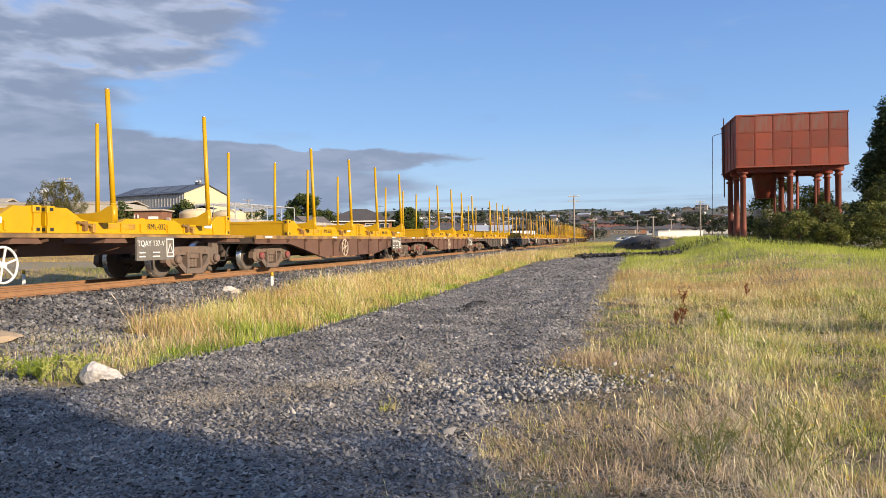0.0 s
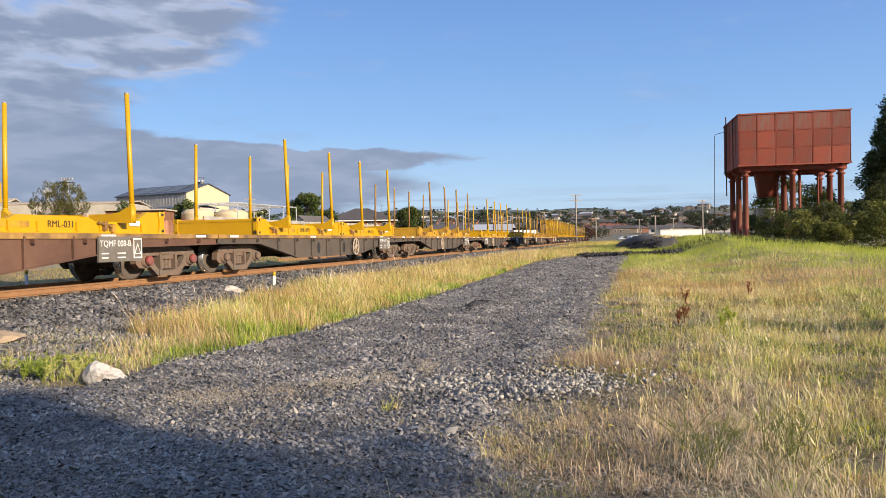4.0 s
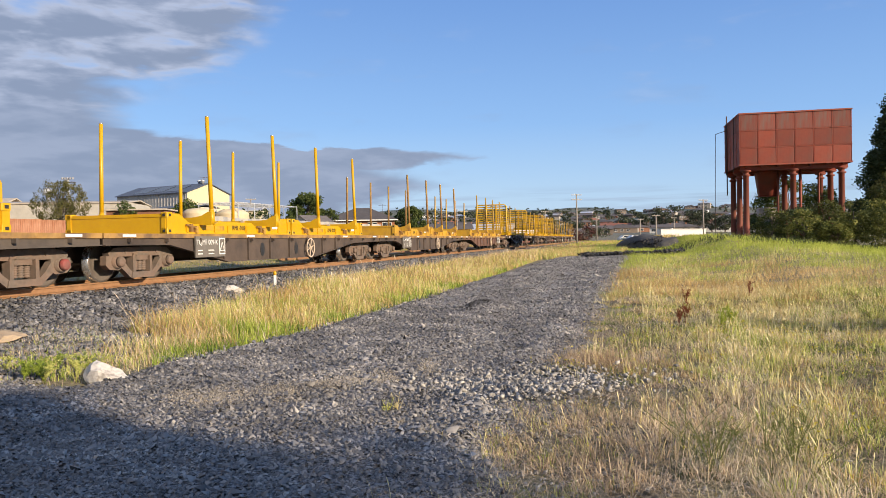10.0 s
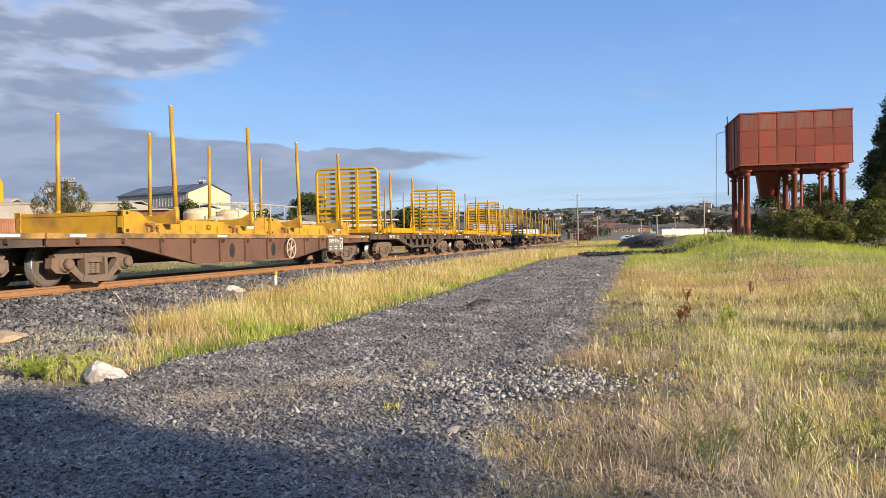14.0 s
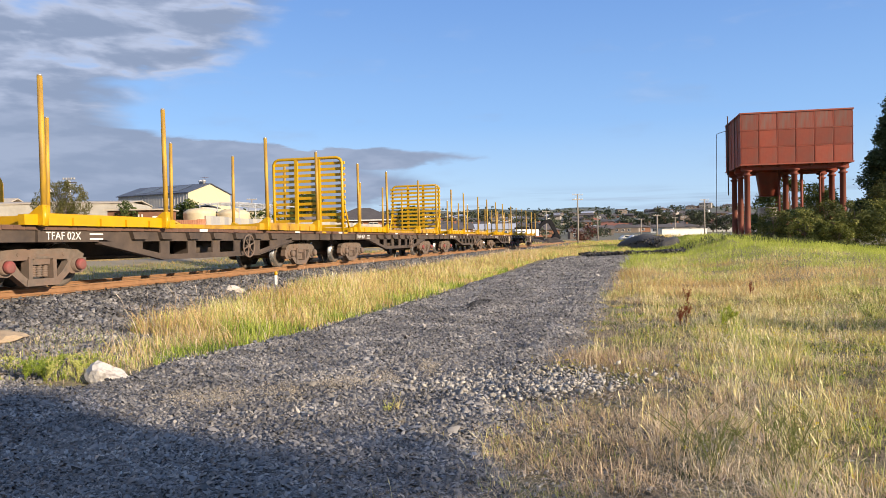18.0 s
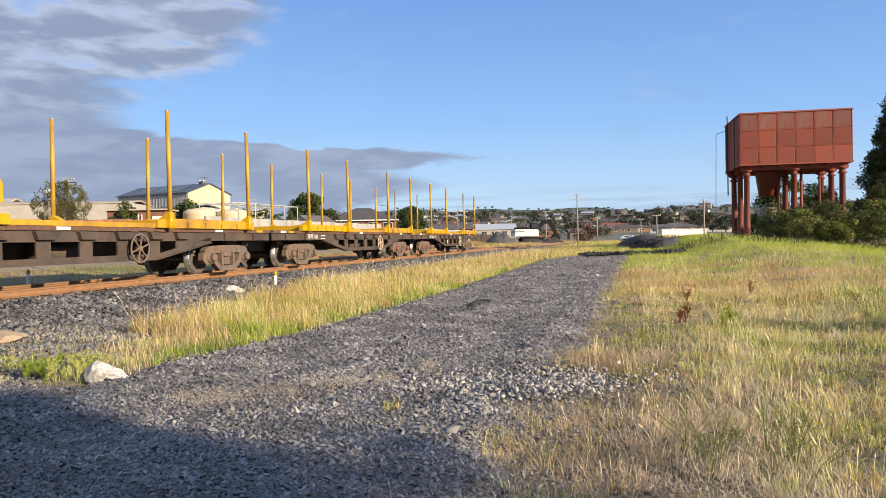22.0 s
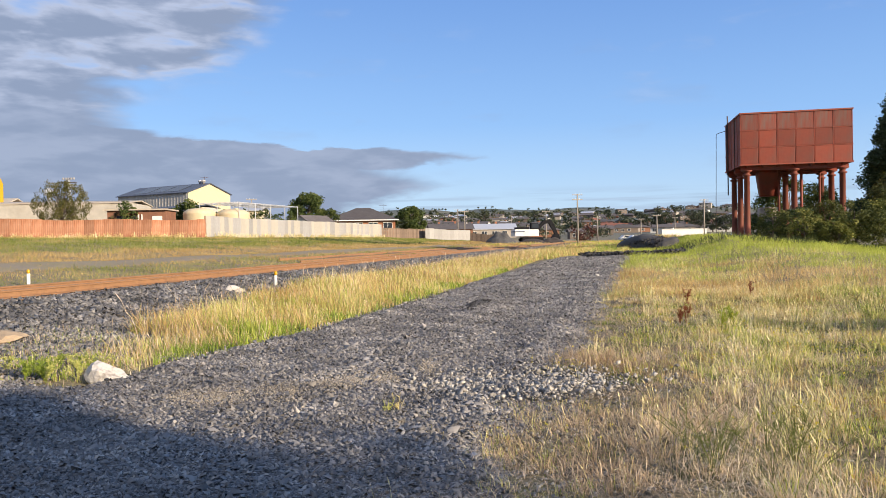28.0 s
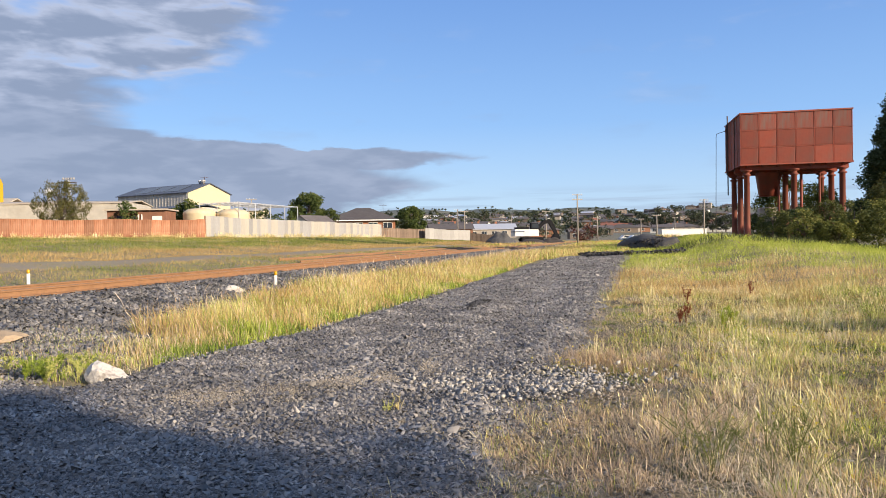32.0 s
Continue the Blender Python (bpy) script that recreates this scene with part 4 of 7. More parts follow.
def water_tank():
    w = new("water_tank")
    tagged(w, "old red-oxide panelled iron water tank on tall cast columns", "water tank")
    w.matrix_world = TANK
    z0, z1 = 6.30, 9.96
    nx, ny, nz = 6, 5, 3
    W, D = nx * PW, ny * PW
    bm = bmesh.new()
    box(bm, 0.03, W - 0.03, 0.03, D - 0.03, z0, z0 + 0.05)
    box(bm, 0.04, 0.08, 0.04, D - 0.04, z0, z1 - 0.02)
    box(bm, W - 0.08, W - 0.04, 0.04, D - 0.04, z0, z1 - 0.02)
    box(bm, 0.08, W - 0.08, D - 0.08, D - 0.04, z0, z1 - 0.02)
    box(bm, 0.08, W - 0.08, 0.04, 0.08, z0, z1 - 0.02)
    part("tank_shell", bm, "tank_red", w)
    # panels: dished plates with bolted flanges, on the four sides
    bm = bmesh.new()
    h = (z1 - z0) / nz
    o, i = 0.03, 0.10
    ring = [(o, o), (PW - o, o), (PW - o, h - o), (o, h - o)]
    inn = [(i, i), (PW - i, i), (PW - i, h - i), (i, h - i)]
    a = [bm.verts.new((x, 0.0, z)) for x, z in ring]
    b = [bm.verts.new((x, -0.007, z)) for x, z in inn]
    c0 = [bm.verts.new((x, 0.04, z)) for x, z in ring]
    bm.faces.new(b)
    for k in range(4):
        j = (k + 1) % 4
        bm.faces.new((a[k], a[j], b[j], b[k]))
        bm.faces.new((c0[k], c0[j], a[j], a[k]))
    sound = material("tank_panel_paint", (0.20, 0.034, 0.016), (0.26, 0.050, 0.023), 0.65, grain=6, stain=1.6, stained=(0.15, 0.062, 0.044), amount=0.55, lo=0.48, hi=0.70, bump=0.1, random=0.22, stretch=(1, 1, 0.45))
    faded = material("faded_panel_paint", (0.20, 0.042, 0.026), (0.26, 0.062, 0.038), 0.75, grain=7, stain=2.6, stained=(0.16, 0.115, 0.095), amount=0.7, lo=0.42, hi=0.66, bump=0.1, random=0.2, stretch=(1.6, 1.6, 0.22))
    lower = mesh_of(bm, sound)
    upper = lower.copy()
    upper.materials[0] = faded
    for r in range(nz):
        z = z0 + r * h
        panel = upper if r == nz - 1 else lower
        for k in range(nx):
            same("panel", panel, w, pose(k * PW, 0.0, z))
            same("panel", panel, w, pose((k + 1) * PW, D, z, 0, 0, 180))
        for k in range(ny):
            same("panel", panel, w, pose(0, (k + 1) * PW, z, 0, 0, -90))
            same("panel", panel, w, pose(W, k * PW, z, 0, 0, 90))
    for k in range(nx + 1):
        bm = bmesh.new()
        x = k * PW
        for y in (-0.04, D - 0.02):
            bm = bmesh.new()
            box(bm, x - 0.016, x + 0.016, y + 0.02, y + 0.06, z0, z1)
            part("flange", bm, "tank_rim", w)
    for k in range(1, ny):
        bm = bmesh.new()
        y = k * PW
        for x in (-0.04, W - 0.02):
            bm = bmesh.new()
            box(bm, x + (0.012 if x < 1 else 0), x + (0.06 if x < 1 else 0.048), y - 0.02, y + 0.02, z0, z1)
            part("flange", bm, "tank_rim", w)
    for r in range(nz + 1):
        bm = bmesh.new()
        z = z0 + r * h
        t = 0.05 if r in (0, nz) else 0.016
        e = 0.065 if r in (0, nz) else 0.045
        box(bm, -e, W + e, -e, -0.022, z - t, z + t)
        box(bm, -e, W + e, D + 0.022, D + e, z - t, z + t)
        box(bm, -e, -0.022, -0.022, D + 0.022, z - t, z + t)
        box(bm, W + 0.022, W + e, -0.022, D + 0.022, z - t, z + t)
        part("flange_ring", bm, "tank_rim", w)
    # roof sheet, a little domed
    bm = bmesh.new()
    v = [bm.verts.new(p) for p in ((0, 0, z1), (W, 0, z1), (W, D, z1), (0, D, z1), (W * 0.5, D * 0.35, z1 + 0.16), (W * 0.5, D * 0.65, z1 + 0.16))]
    for f in ((0, 1, 4), (1, 2, 5, 4), (2, 3, 5), (3, 0, 4, 5), (3, 2, 1, 0)):
        bm.faces.new([v[k] for k in f])
    part("roof", bm, "tank_rim", w)
    # girders and columns
    for y in (0.55, D * 0.5, D - 0.55):
        bm = bmesh.new()
        box(bm, 0.1, W - 0.1, y - 0.04, y + 0.04, z0 - 0.34, z0 - 0.02)
        box(bm, 0.1, W - 0.1, y - 0.14, y + 0.14, z0 - 0.36, z0 - 0.32)
        part("girder", bm, "tank_rim", w)
    for x in np.linspace(0.5, W - 0.5, 7):
        bm = bmesh.new()
        box(bm, x - 0.05, x + 0.05, 0.1, D - 0.1, z0 - 0.16, z0 - 0.005)
        part("joist", bm, "tank_red", w)
    def b_col(bm):
        lathe(bm, [(0.30, -1.3), (0.30, 0.35), (0.22, 0.42), (0.21, 1.4), (0.195, z0 - 1.75), (0.30, z0 - 1.70), (0.30, z0 - 1.62), (0.195, z0 - 1.58), (0.20, z0 - 1.45), (0.38, z0 - 1.38), (0.38, z0 - 1.30)], None, 16)
    me = kept("column", b_col, "tank_column")
    for x in (0.5, W * 0.5, W - 0.5):
        for y in (0.55, D * 0.5, D - 0.55):
            same("column", me, w, pose(x, y, 0.96))
    # hopper-shaped riser well in the middle
    bm = bmesh.new()
    cx, cy = W * 0.36, D * 0.62
    ra, rb = 0.75, 0.62
    lathe(bm, [(rb * 1.3, z0 - 2.1), (ra * 1.45, z0 - 0.4), (ra * 1.45, z0 - 0.3)], pose(cx, cy, 0, 0, 0, 45), 4)
    part("riser_box", bm, "tank_red", w)
    bm = bmesh.new()
    lathe(bm, [(0.95, 0.6), (0.95, z0 - 3.0), (0.8, z0 - 2.95)], pose(cx, cy, 0, 0, 0, 45), 4)
    part("riser_base", bm, "concrete", w)
    for k, (x, y) in enumerate(((W * 0.62, D * 0.5 - 0.9), (W * 0.41, D * 0.35), (W * 0.85, D * 0.62))):
        bm = bmesh.new()
        rod(bm, (x, y, 0.7), (x, y, z0 - 0.05), 0.075 if k else 0.1, n=10)
        part("pipe", bm, "tank_column" if k else "tank_red", w)
    # gauge mast with its chain, on the side towards the track
    bm = bmesh.new()
    rod(bm, (-0.14, D * 0.72, 4.4), (-0.14, D * 0.72, z1 + 0.55), 0.045, n=8)
    part("gauge_mast", bm, "dark_iron", w)
    bm = bmesh.new()
    p = [(-0.14, D * 0.72, z1 - 0.55), (-0.75, D * 0.72, z1 - 0.72), (-0.95, D * 0.72, z1 - 0.80), (-0.97, D * 0.72, z1 - 1.0), (-1.05, D * 0.72, 3.2), (-1.06, D * 0.72, 1.2)]
    tube(bm, p, 0.022, 6)
    part("gauge_rod", bm, "dark_iron", w)
    for y in (1.6, D - 1.2):
        bm = bmesh.new()
        rod(bm, (-0.13, y, z0 - 0.3), (-0.13, y, z1), 0.035, n=6)
        part("side_pipe", bm, "dark_iron", w)


M["concrete"] = material("weathered_concrete", (0.36, 0.33, 0.28), (0.46, 0.43, 0.37), 0.9, grain=8, stain=1.2, stained=(0.24, 0.21, 0.17), amount=0.6, bump=0.4)
water_tank()

# ---- fences beyond the track ----
M["rust_sheet"] = material("rusted_iron_sheet", (0.24, 0.092, 0.045), (0.32, 0.145, 0.078), 0.85, grain=4, stain=0.9, stained=(0.37, 0.20, 0.125), amount=0.75, bump=0.15, random=0.34)
M["pale_sheet"] = material("cream_sheet_steel", (0.36, 0.335, 0.285), (0.41, 0.38, 0.325), 0.6, grain=5, stain=1.0, stained=(0.42, 0.39, 0.33), amount=0.4, random=0.05)
M["zinc_sheet"] = material("galvanised_sheet", (0.30, 0.295, 0.285), (0.38, 0.372, 0.36), 0.5, 0.15, grain=6, stain=1.2, stained=(0.30, 0.28, 0.26), amount=0.5, random=0.12)
M["fence_wood"] = material("grey_brown_paling", (0.17, 0.12, 0.085), (0.26, 0.19, 0.14), 0.9, grain=9, stain=1.5, stained=(0.12, 0.09, 0.07), amount=0.6, stretch=(1, 1, 0.2), random=0.3, bump=0.3)


def b_sheet(bm, width, height, waves):
    """One corrugated sheet: x along the fence, z up."""
    n = waves * 4
    front, back = [], []
    for k in range(n + 1):
        x, y = width * k / n, 0.011 * math.sin(k * math.pi / 2)
        front.append((bm.verts.new((x, y - 0.004, 0)), bm.verts.new((x, y - 0.004, height))))
        back.append((bm.verts.new((x, y + 0.004, 0)), bm.verts.new((x, y + 0.004, height))))
    for k in range(n):
        bm.faces.new((front[k][0], front[k + 1][0], front[k + 1][1], front[k][1]))
        bm.faces.new((back[k + 1][0], back[k][0], back[k][1], back[k + 1][1]))
        bm.faces.new((front[k][1], front[k + 1][1], back[k + 1][1], back[k][1]))


def fence_run(name, a, b, height, width, mats, label, piece, sink=0.1, tilt=1.2, jitter=0.05, step=None):
    """Sheets or palings side by side on rails and posts from a to b, following the ground."""
    a, b = Vector(a), Vector(b)
    L = (b - a).length
    deg = math.degrees(math.atan2((b - a).y, (b - a).x))
    f = new(name)
    f.matrix_world = pose(a.x, a.y, 0, 0, 0, deg)
    tagged(f, label, "fence")
    n = int(L / width)
    for k in range(n):
        x = k * width
        p = a + (b - a) * (x / L)
        z = lay(p.x, p.y)
        mat = mats[int(rng.integers(len(mats)))]
        me = kept((piece, round(height, 2), round(width, 2)), (lambda bm: b_sheet(bm, width * 1.03, height, 5)) if piece == "sheet" else (lambda bm: prism_paling(bm, width * 0.93, height)), mat)
        same(piece, me, f, pose(x, rng.uniform(-0.012, 0.012), z - sink + rng.uniform(-jitter, jitter), 0, rng.uniform(-tilt, tilt) * 0.5, 0))
    posts = max(2, int(L / 2.6))
    for k in range(posts + 1):
        x = L * k / posts
        p = a + (b - a) * (x / L)
        z = lay(p.x, p.y)
        me = kept(("fence_post", height), lambda bm: box(bm, -0.05, 0.05, 0.03, 0.13, -0.3, height - 0.1), "fence_wood")
        same("post", me, f, pose(x, 0, z))
    return f


def prism_paling(bm, w, h):
    box(bm, 0, w, -0.01, 0.012, 0, h)


def fences():
    A = (-41.0, 61.0)
    B = (-23.05, 71.0)
    C = (-9.9, 118.0)
    fence_run("rust_fence", A, B, 1.92, 0.82, ["rust_sheet"], "low fence of rust-red corrugated iron sheets", "sheet", jitter=0.03)
    fence_run("pale_fence", B, C, 2.25, 0.80, ["pale_sheet", "pale_sheet", "zinc_sheet", "zinc_sheet", "pale_sheet"], "tall corrugated fence of cream and grey steel sheets", "sheet", jitter=0.02, tilt=0.4)
    fence_run("paling_fence", C, (-2.9, 123.0), 1.75, 0.14, ["fence_wood"], "weathered brown timber paling fence", "paling")
    fence_run("zinc_fence", (-2.9, 121.5), (4.8, 126.0), 1.9, 0.80, ["zinc_sheet"], "grey galvanised corrugated fence", "sheet", jitter=0.02)
    fence_run("brown_fence", (4.8, 126.0), (9.6, 124.0), 1.5, 0.14, ["fence_wood"], "short brown timber fence beside the yard", "paling")


fences()
# ---- trees and shrubs ----
M["bark"] = material("grey_brown_bark", (0.10, 0.075, 0.055), (0.18, 0.14, 0.11), 0.9, grain=9, stain=2, stained=(0.07, 0.05, 0.04), amount=0.5, stretch=(1, 1, 0.25), bump=0.6)
M["leaf_olive"] = blades("olive_leaves", [(0.05, 0.065, 0.02), (0.10, 0.115, 0.03), (0.17, 0.165, 0.05)], 0.9, 0.25)
M["leaf_feather"] = blades("feathery_olive_leaves", [(0.045, 0.045, 0.014), (0.095, 0.095, 0.026), (0.20, 0.165, 0.055)], 0.9, 0.25)
M["leaf_dark"] = blades("dark_green_leaves", [(0.02, 0.038, 0.016), (0.045, 0.072, 0.028), (0.10, 0.125, 0.045)], 0.9, 0.2)
M["leaf_mid"] = blades("mid_green_leaves", [(0.04, 0.065, 0.018), (0.075, 0.105, 0.028), (0.14, 0.155, 0.04)], 0.8, 0.25)
M["leaf_shrub"] = blades("shrub_leaves", [(0.045, 0.06, 0.016), (0.14, 0.16, 0.038), (0.40, 0.37, 0.10)], 1.4, 0.28, own=0.45)
M["leaf_plum"] = blades("plum_leaves", [(0.05, 0.02, 0.018), (0.09, 0.035, 0.028), (0.13, 0.06, 0.03)], 0.8, 0.2)


def leaf_cloud(clumps, per, size, flat=0.5, seed=0, up=0.0):
    """Small folded leaves scattered through clumps (centre, radius): arrays of corners and faces."""
    r = np.random.default_rng(seed)
    pts = []
    for c0, rad in clumps:
        n = max(6, int(per * rad[0] * rad[1]))
        d = r.normal(size=(n, 3))
        d /= np.linalg.norm(d, axis=1)[:, None]
        k = r.uniform(0.35, 1.0, (n, 1)) ** 0.5
        pts.append(np.array(c0) + d * k * np.array(rad) * r.uniform(0.75, 1.15, (n, 1)))
    p = np.concatenate(pts)
    n = len(p)
    a = r.normal(size=(n, 3))
    a[:, 2] = a[:, 2] * 0.6 + up
    a /= np.linalg.norm(a, axis=1)[:, None]
    b = np.cross(a, r.normal(size=(n, 3)))
    b /= np.linalg.norm(b, axis=1)[:, None] + 1e-9
    s = size * r.uniform(0.6, 1.4, (n, 1))
    v = np.stack([p - a * s, p - b * s * flat, p + a * s, p + b * s * flat], 1).reshape(-1, 3)
    f = np.arange(n * 4).reshape(-1, 4)
    return v, f


def tree(name, x, y, height, spread, label, leaf="leaf_mid", seed=1, clumps=26, per=120, size=0.1, trunk=0.14, low=0.3, shape="round", up=0.0, category="tree", puff=1.0):
    """A tapered trunk with limbs and a crown of many small leaves in uneven clumps."""
    r = np.random.default_rng(seed)
    z = lay(x, y) - 0.1
    t = new(name)
    t.matrix_world = pose(x, y, z, 0, 0, r.uniform(0, 360))
    tagged(t, label, category)
    bm = bmesh.new()
    bend = r.uniform(-0.12, 0.12, 2) * height * 0.3
    mid = (bend[0] * 0.5, bend[1] * 0.5, height * 0.4)
    top = (bend[0], bend[1], height * 0.8)
    rod(bm, (0, 0, 0), mid, trunk, trunk * 0.75, 9)
    rod(bm, mid, top, trunk * 0.75, trunk * 0.2, 8)
    cl = []
    for k in range(clumps):
        a = r.uniform(0, 6.283)
        hz = r.uniform(low, 1.0)
        if shape == "cone":
            wide = spread * (1.08 - hz) * r.uniform(0.6, 1.1)
        elif shape == "vase":
            wide = spread * (0.3 + 1.5 * hz) * (1 - 0.78 * hz * hz) * r.uniform(0.3, 1.1)
        else:
            wide = spread * math.sqrt(max(0.05, 1 - ((hz - (low + 1) / 2) / ((1 - low) / 2)) ** 2)) * r.uniform(0.45, 1.0)
        c0 = (bend[0] * hz + wide * math.cos(a), bend[1] * hz + wide * math.sin(a), height * hz * r.uniform(0.93, 1.0))
        rad = spread * r.uniform(0.2, 0.38) * puff
        cl.append((c0, (rad, rad, rad * (0.75 if shape != "vase" else 1.5))))
        if k % 2 == 0:
            base = hz * 0.55
            rod(bm, (bend[0] * base, bend[1] * base, height * base), c0, trunk * 0.35, trunk * 0.06, 5, False)
    part("trunk", bm, "bark", t)
    v, f = leaf_cloud(cl, per, size, 0.5, seed, up)
    crown = bulk("crown", v, f, leaf)
    crown.parent = t
    return t


def plants():
    # shrubs round the foot of the tank
    for k, (x, y, h, w, leaf) in enumerate(((21.9, 48.4, 2.5, 1.1, "leaf_olive"), (23.2, 46.8, 2.4, 1.35, "leaf_shrub"), (24.9, 46.0, 2.1, 1.3, "leaf_shrub"), (26.3, 46.4, 3.2, 1.6, "leaf_olive"),
                                           (28.3, 46.0, 3.5, 1.8, "leaf_shrub"), (24.0, 49.8, 2.6, 1.6, "leaf_dark"), (27.0, 51.2, 3.2, 1.7, "leaf_olive"), (30.4, 47.5, 3.1, 1.9, "leaf_shrub"), (27.5, 55.0, 2.6, 1.6, "leaf_olive"),
                                           (24.5, 54.6, 2.3, 1.4, "leaf_dark"), (25.5, 57.5, 4.2, 2.0, "leaf_mid"), (29.5, 56.5, 4.4, 2.1, "leaf_mid"))):
        tree("shrub", x, y, h, w, "dense green shrub growing round the tank columns", leaf, 20 + k, 60, 640, 0.07, 0.05, 0.05, category="shrub", puff=0.8)
    tree("tree", 28.6, 60.5, 5.6, 2.0, "grey-green slender tree behind the water tank", "leaf_olive", 40, 40, 330, 0.09, 0.1, 0.1)
    tree("tree", 31.6, 62.0, 5.4, 2.0, "grey-green slender tree behind the water tank", "leaf_olive", 38, 40, 330, 0.09, 0.1, 0.1)
    tree("tree", 33.8, 52.5, 5.8, 2.4, "grey-green tree beside the water tank", "leaf_olive", 43, 40, 300, 0.1, 0.1, 0.15)
    tree("pine_tree", 37.6, 60.0, 12.2, 3.8, "tall dark green conifer beside the paddock", "leaf_dark", 41, 130, 420, 0.12, 0.25, 0.06, "cone")
    tree("pine_tree", 41.0, 60.5, 9.5, 3.2, "dark green conifer beside the paddock", "leaf_dark", 39, 110, 400, 0.12, 0.25, 0.06, "cone")
    # behind the fences
    tree("bush", -35.0, 66.9, 5.5, 2.95, "feathery olive-brown bush rising over the rusty fence", "leaf_feather", 42, 240, 900, 0.06, 0.1, 0.06, "vase", 2.4, "bush", 0.32)
    tree("tree", -33.0, 76.0, 4.0, 1.5, "small leafy tree beside the brick outbuilding", "leaf_mid", 44, 34, 330, 0.11, 0.1, 0.3)
    tree("tree", -29.0, 82.0, 4.4, 1.9, "dark leafy tree behind the round tanks", "leaf_mid", 45, 36, 260, 0.14, 0.12, 0.3)
    tree("tree", -26.3, 88.0, 3.3, 1.6, "low leafy tree behind the round tanks", "leaf_mid", 46, 30, 260, 0.14, 0.1, 0.3)
    tree("tree", -20.6, 112.0, 6.9, 3.0, "round leafy tree behind the tall fence", "leaf_mid", 47, 60, 220, 0.17, 0.18, 0.25)
    tree("tree", -18.2, 113.0, 4.6, 2.2, "round leafy tree behind the tall fence", "leaf_mid", 48, 44, 220, 0.16, 0.15, 0.25)
    tree("tree", -5.6, 129.0, 5.4, 2.7, "round leafy tree beside the brick house", "leaf_mid", 49, 60, 220, 0.17, 0.18, 0.15)
    for k in range(9):
        x = -25.2 + k * 0.62
        tree("hedge_shrub", x, 84 + k * 1.5, 3.2 + (k % 3) * 0.3, 1.3, "leafy shrub inside the netted garden", "leaf_mid", 60 + k, 18, 160, 0.15, 0.05, 0.2, category="shrub")
    # unseen tree added beside the hut-shaped block: its leaves soften the edge of the shade
    tree("tree", 9.75, -3.75, 5.6, 0.75, "unseen slender tree added to soften the edge of the shade", "leaf_mid", 52, 46, 330, 0.08, 0.09, 0.35)
    # unseen trees added off to the east so that shade falls across the paddock
    tree("tree", 13.6, 3.2, 4.1, 1.1, "unseen slender tree added to shade the paddock", "leaf_mid", 50, 34, 420, 0.1, 0.1, 0.45)
    tree("tree", 24.0, 4.5, 6.0, 1.6, "unseen leafy tree added to shade the paddock", "leaf_mid", 51, 30, 60, 0.1, 0.14, 0.3)


plants()

# ---- buildings beyond the fence ----
M["cream_wall"] = material("cream_cladding", (0.48, 0.43, 0.28), (0.54, 0.48, 0.32), 0.7, grain=4, stain=0.6, stained=(0.52, 0.45, 0.30), amount=0.4)
M["block_wall"] = material("stained_concrete_block", (0.42, 0.39, 0.335), (0.50, 0.465, 0.40), 0.9, grain=3, stain=0.5, stained=(0.34, 0.31, 0.26), amount=0.6)
M["steel_wall"] = material("ribbed_grey_cladding", (0.40, 0.38, 0.35), (0.52, 0.50, 0.46), 0.6, grain=3, stain=0.6, stained=(0.33, 0.31, 0.28), amount=0.5)
M["blue_roof"] = material("slate_blue_roof_sheet", (0.045, 0.055, 0.085), (0.065, 0.08, 0.115), 0.4, grain=3, stain=0.5, stained=(0.09, 0.10, 0.125), amount=0.4)
M["pale_roof"] = material("faded_roof_sheet", (0.42, 0.36, 0.28), (0.52, 0.45, 0.36), 0.6, grain=3, stain=0.5, stained=(0.34, 0.28, 0.22), amount=0.5)
M["brick"] = material("red_brown_brick", (0.30, 0.125, 0.065), (0.38, 0.175, 0.095), 0.9, grain=6, stain=1.0, stained=(0.26, 0.10, 0.05), amount=0.5)
M["dull_brick"] = material("dull_brown_brick", (0.20, 0.09, 0.055), (0.28, 0.135, 0.08), 0.9, grain=6, stain=1.0, stained=(0.14, 0.07, 0.045), amount=0.5)
M["tile_grey"] = material("grey_brown_roof_tile", (0.085, 0.075, 0.072), (0.13, 0.115, 0.11), 0.85, grain=4, stain=0.8, stained=(0.07, 0.06, 0.06), amount=0.5, random=0.25)
M["tile_red"] = material("terracotta_roof_tile", (0.22, 0.085, 0.055), (0.29, 0.125, 0.085), 0.85, grain=4, stain=0.8, stained=(0.18, 0.07, 0.05), amount=0.5, random=0.25)
M["glass"] = material("dark_window_glass", (0.02, 0.025, 0.03), (0.035, 0.04, 0.05), 0.12, grain=2, bump=0.0)
M["tan_plastic"] = material("tan_tank_plastic", (0.56, 0.45, 0.28), (0.62, 0.51, 0.33), 0.6, grain=4)
M["house_white"] = material("white_render", (0.66, 0.64, 0.60), (0.74, 0.72, 0.68), 0.8, grain=3, stain=0.5, stained=(0.56, 0.54, 0.50), amount=0.4, random=0.1)
M["house_buff"] = material("buff_brick_wall", (0.36, 0.325, 0.28), (0.43, 0.39, 0.34), 0.9, grain=4, stain=0.6, stained=(0.28, 0.235, 0.19), amount=0.4, random=0.15)
# brown brick, darkened further for the shade under the eaves
M["house_dark"] = material("shadowy_brown_brick_wall", (0.16, 0.125, 0.10), (0.22, 0.175, 0.145), 0.9, grain=4, stain=0.6, stained=(0.12, 0.095, 0.08), amount=0.4, random=0.2)
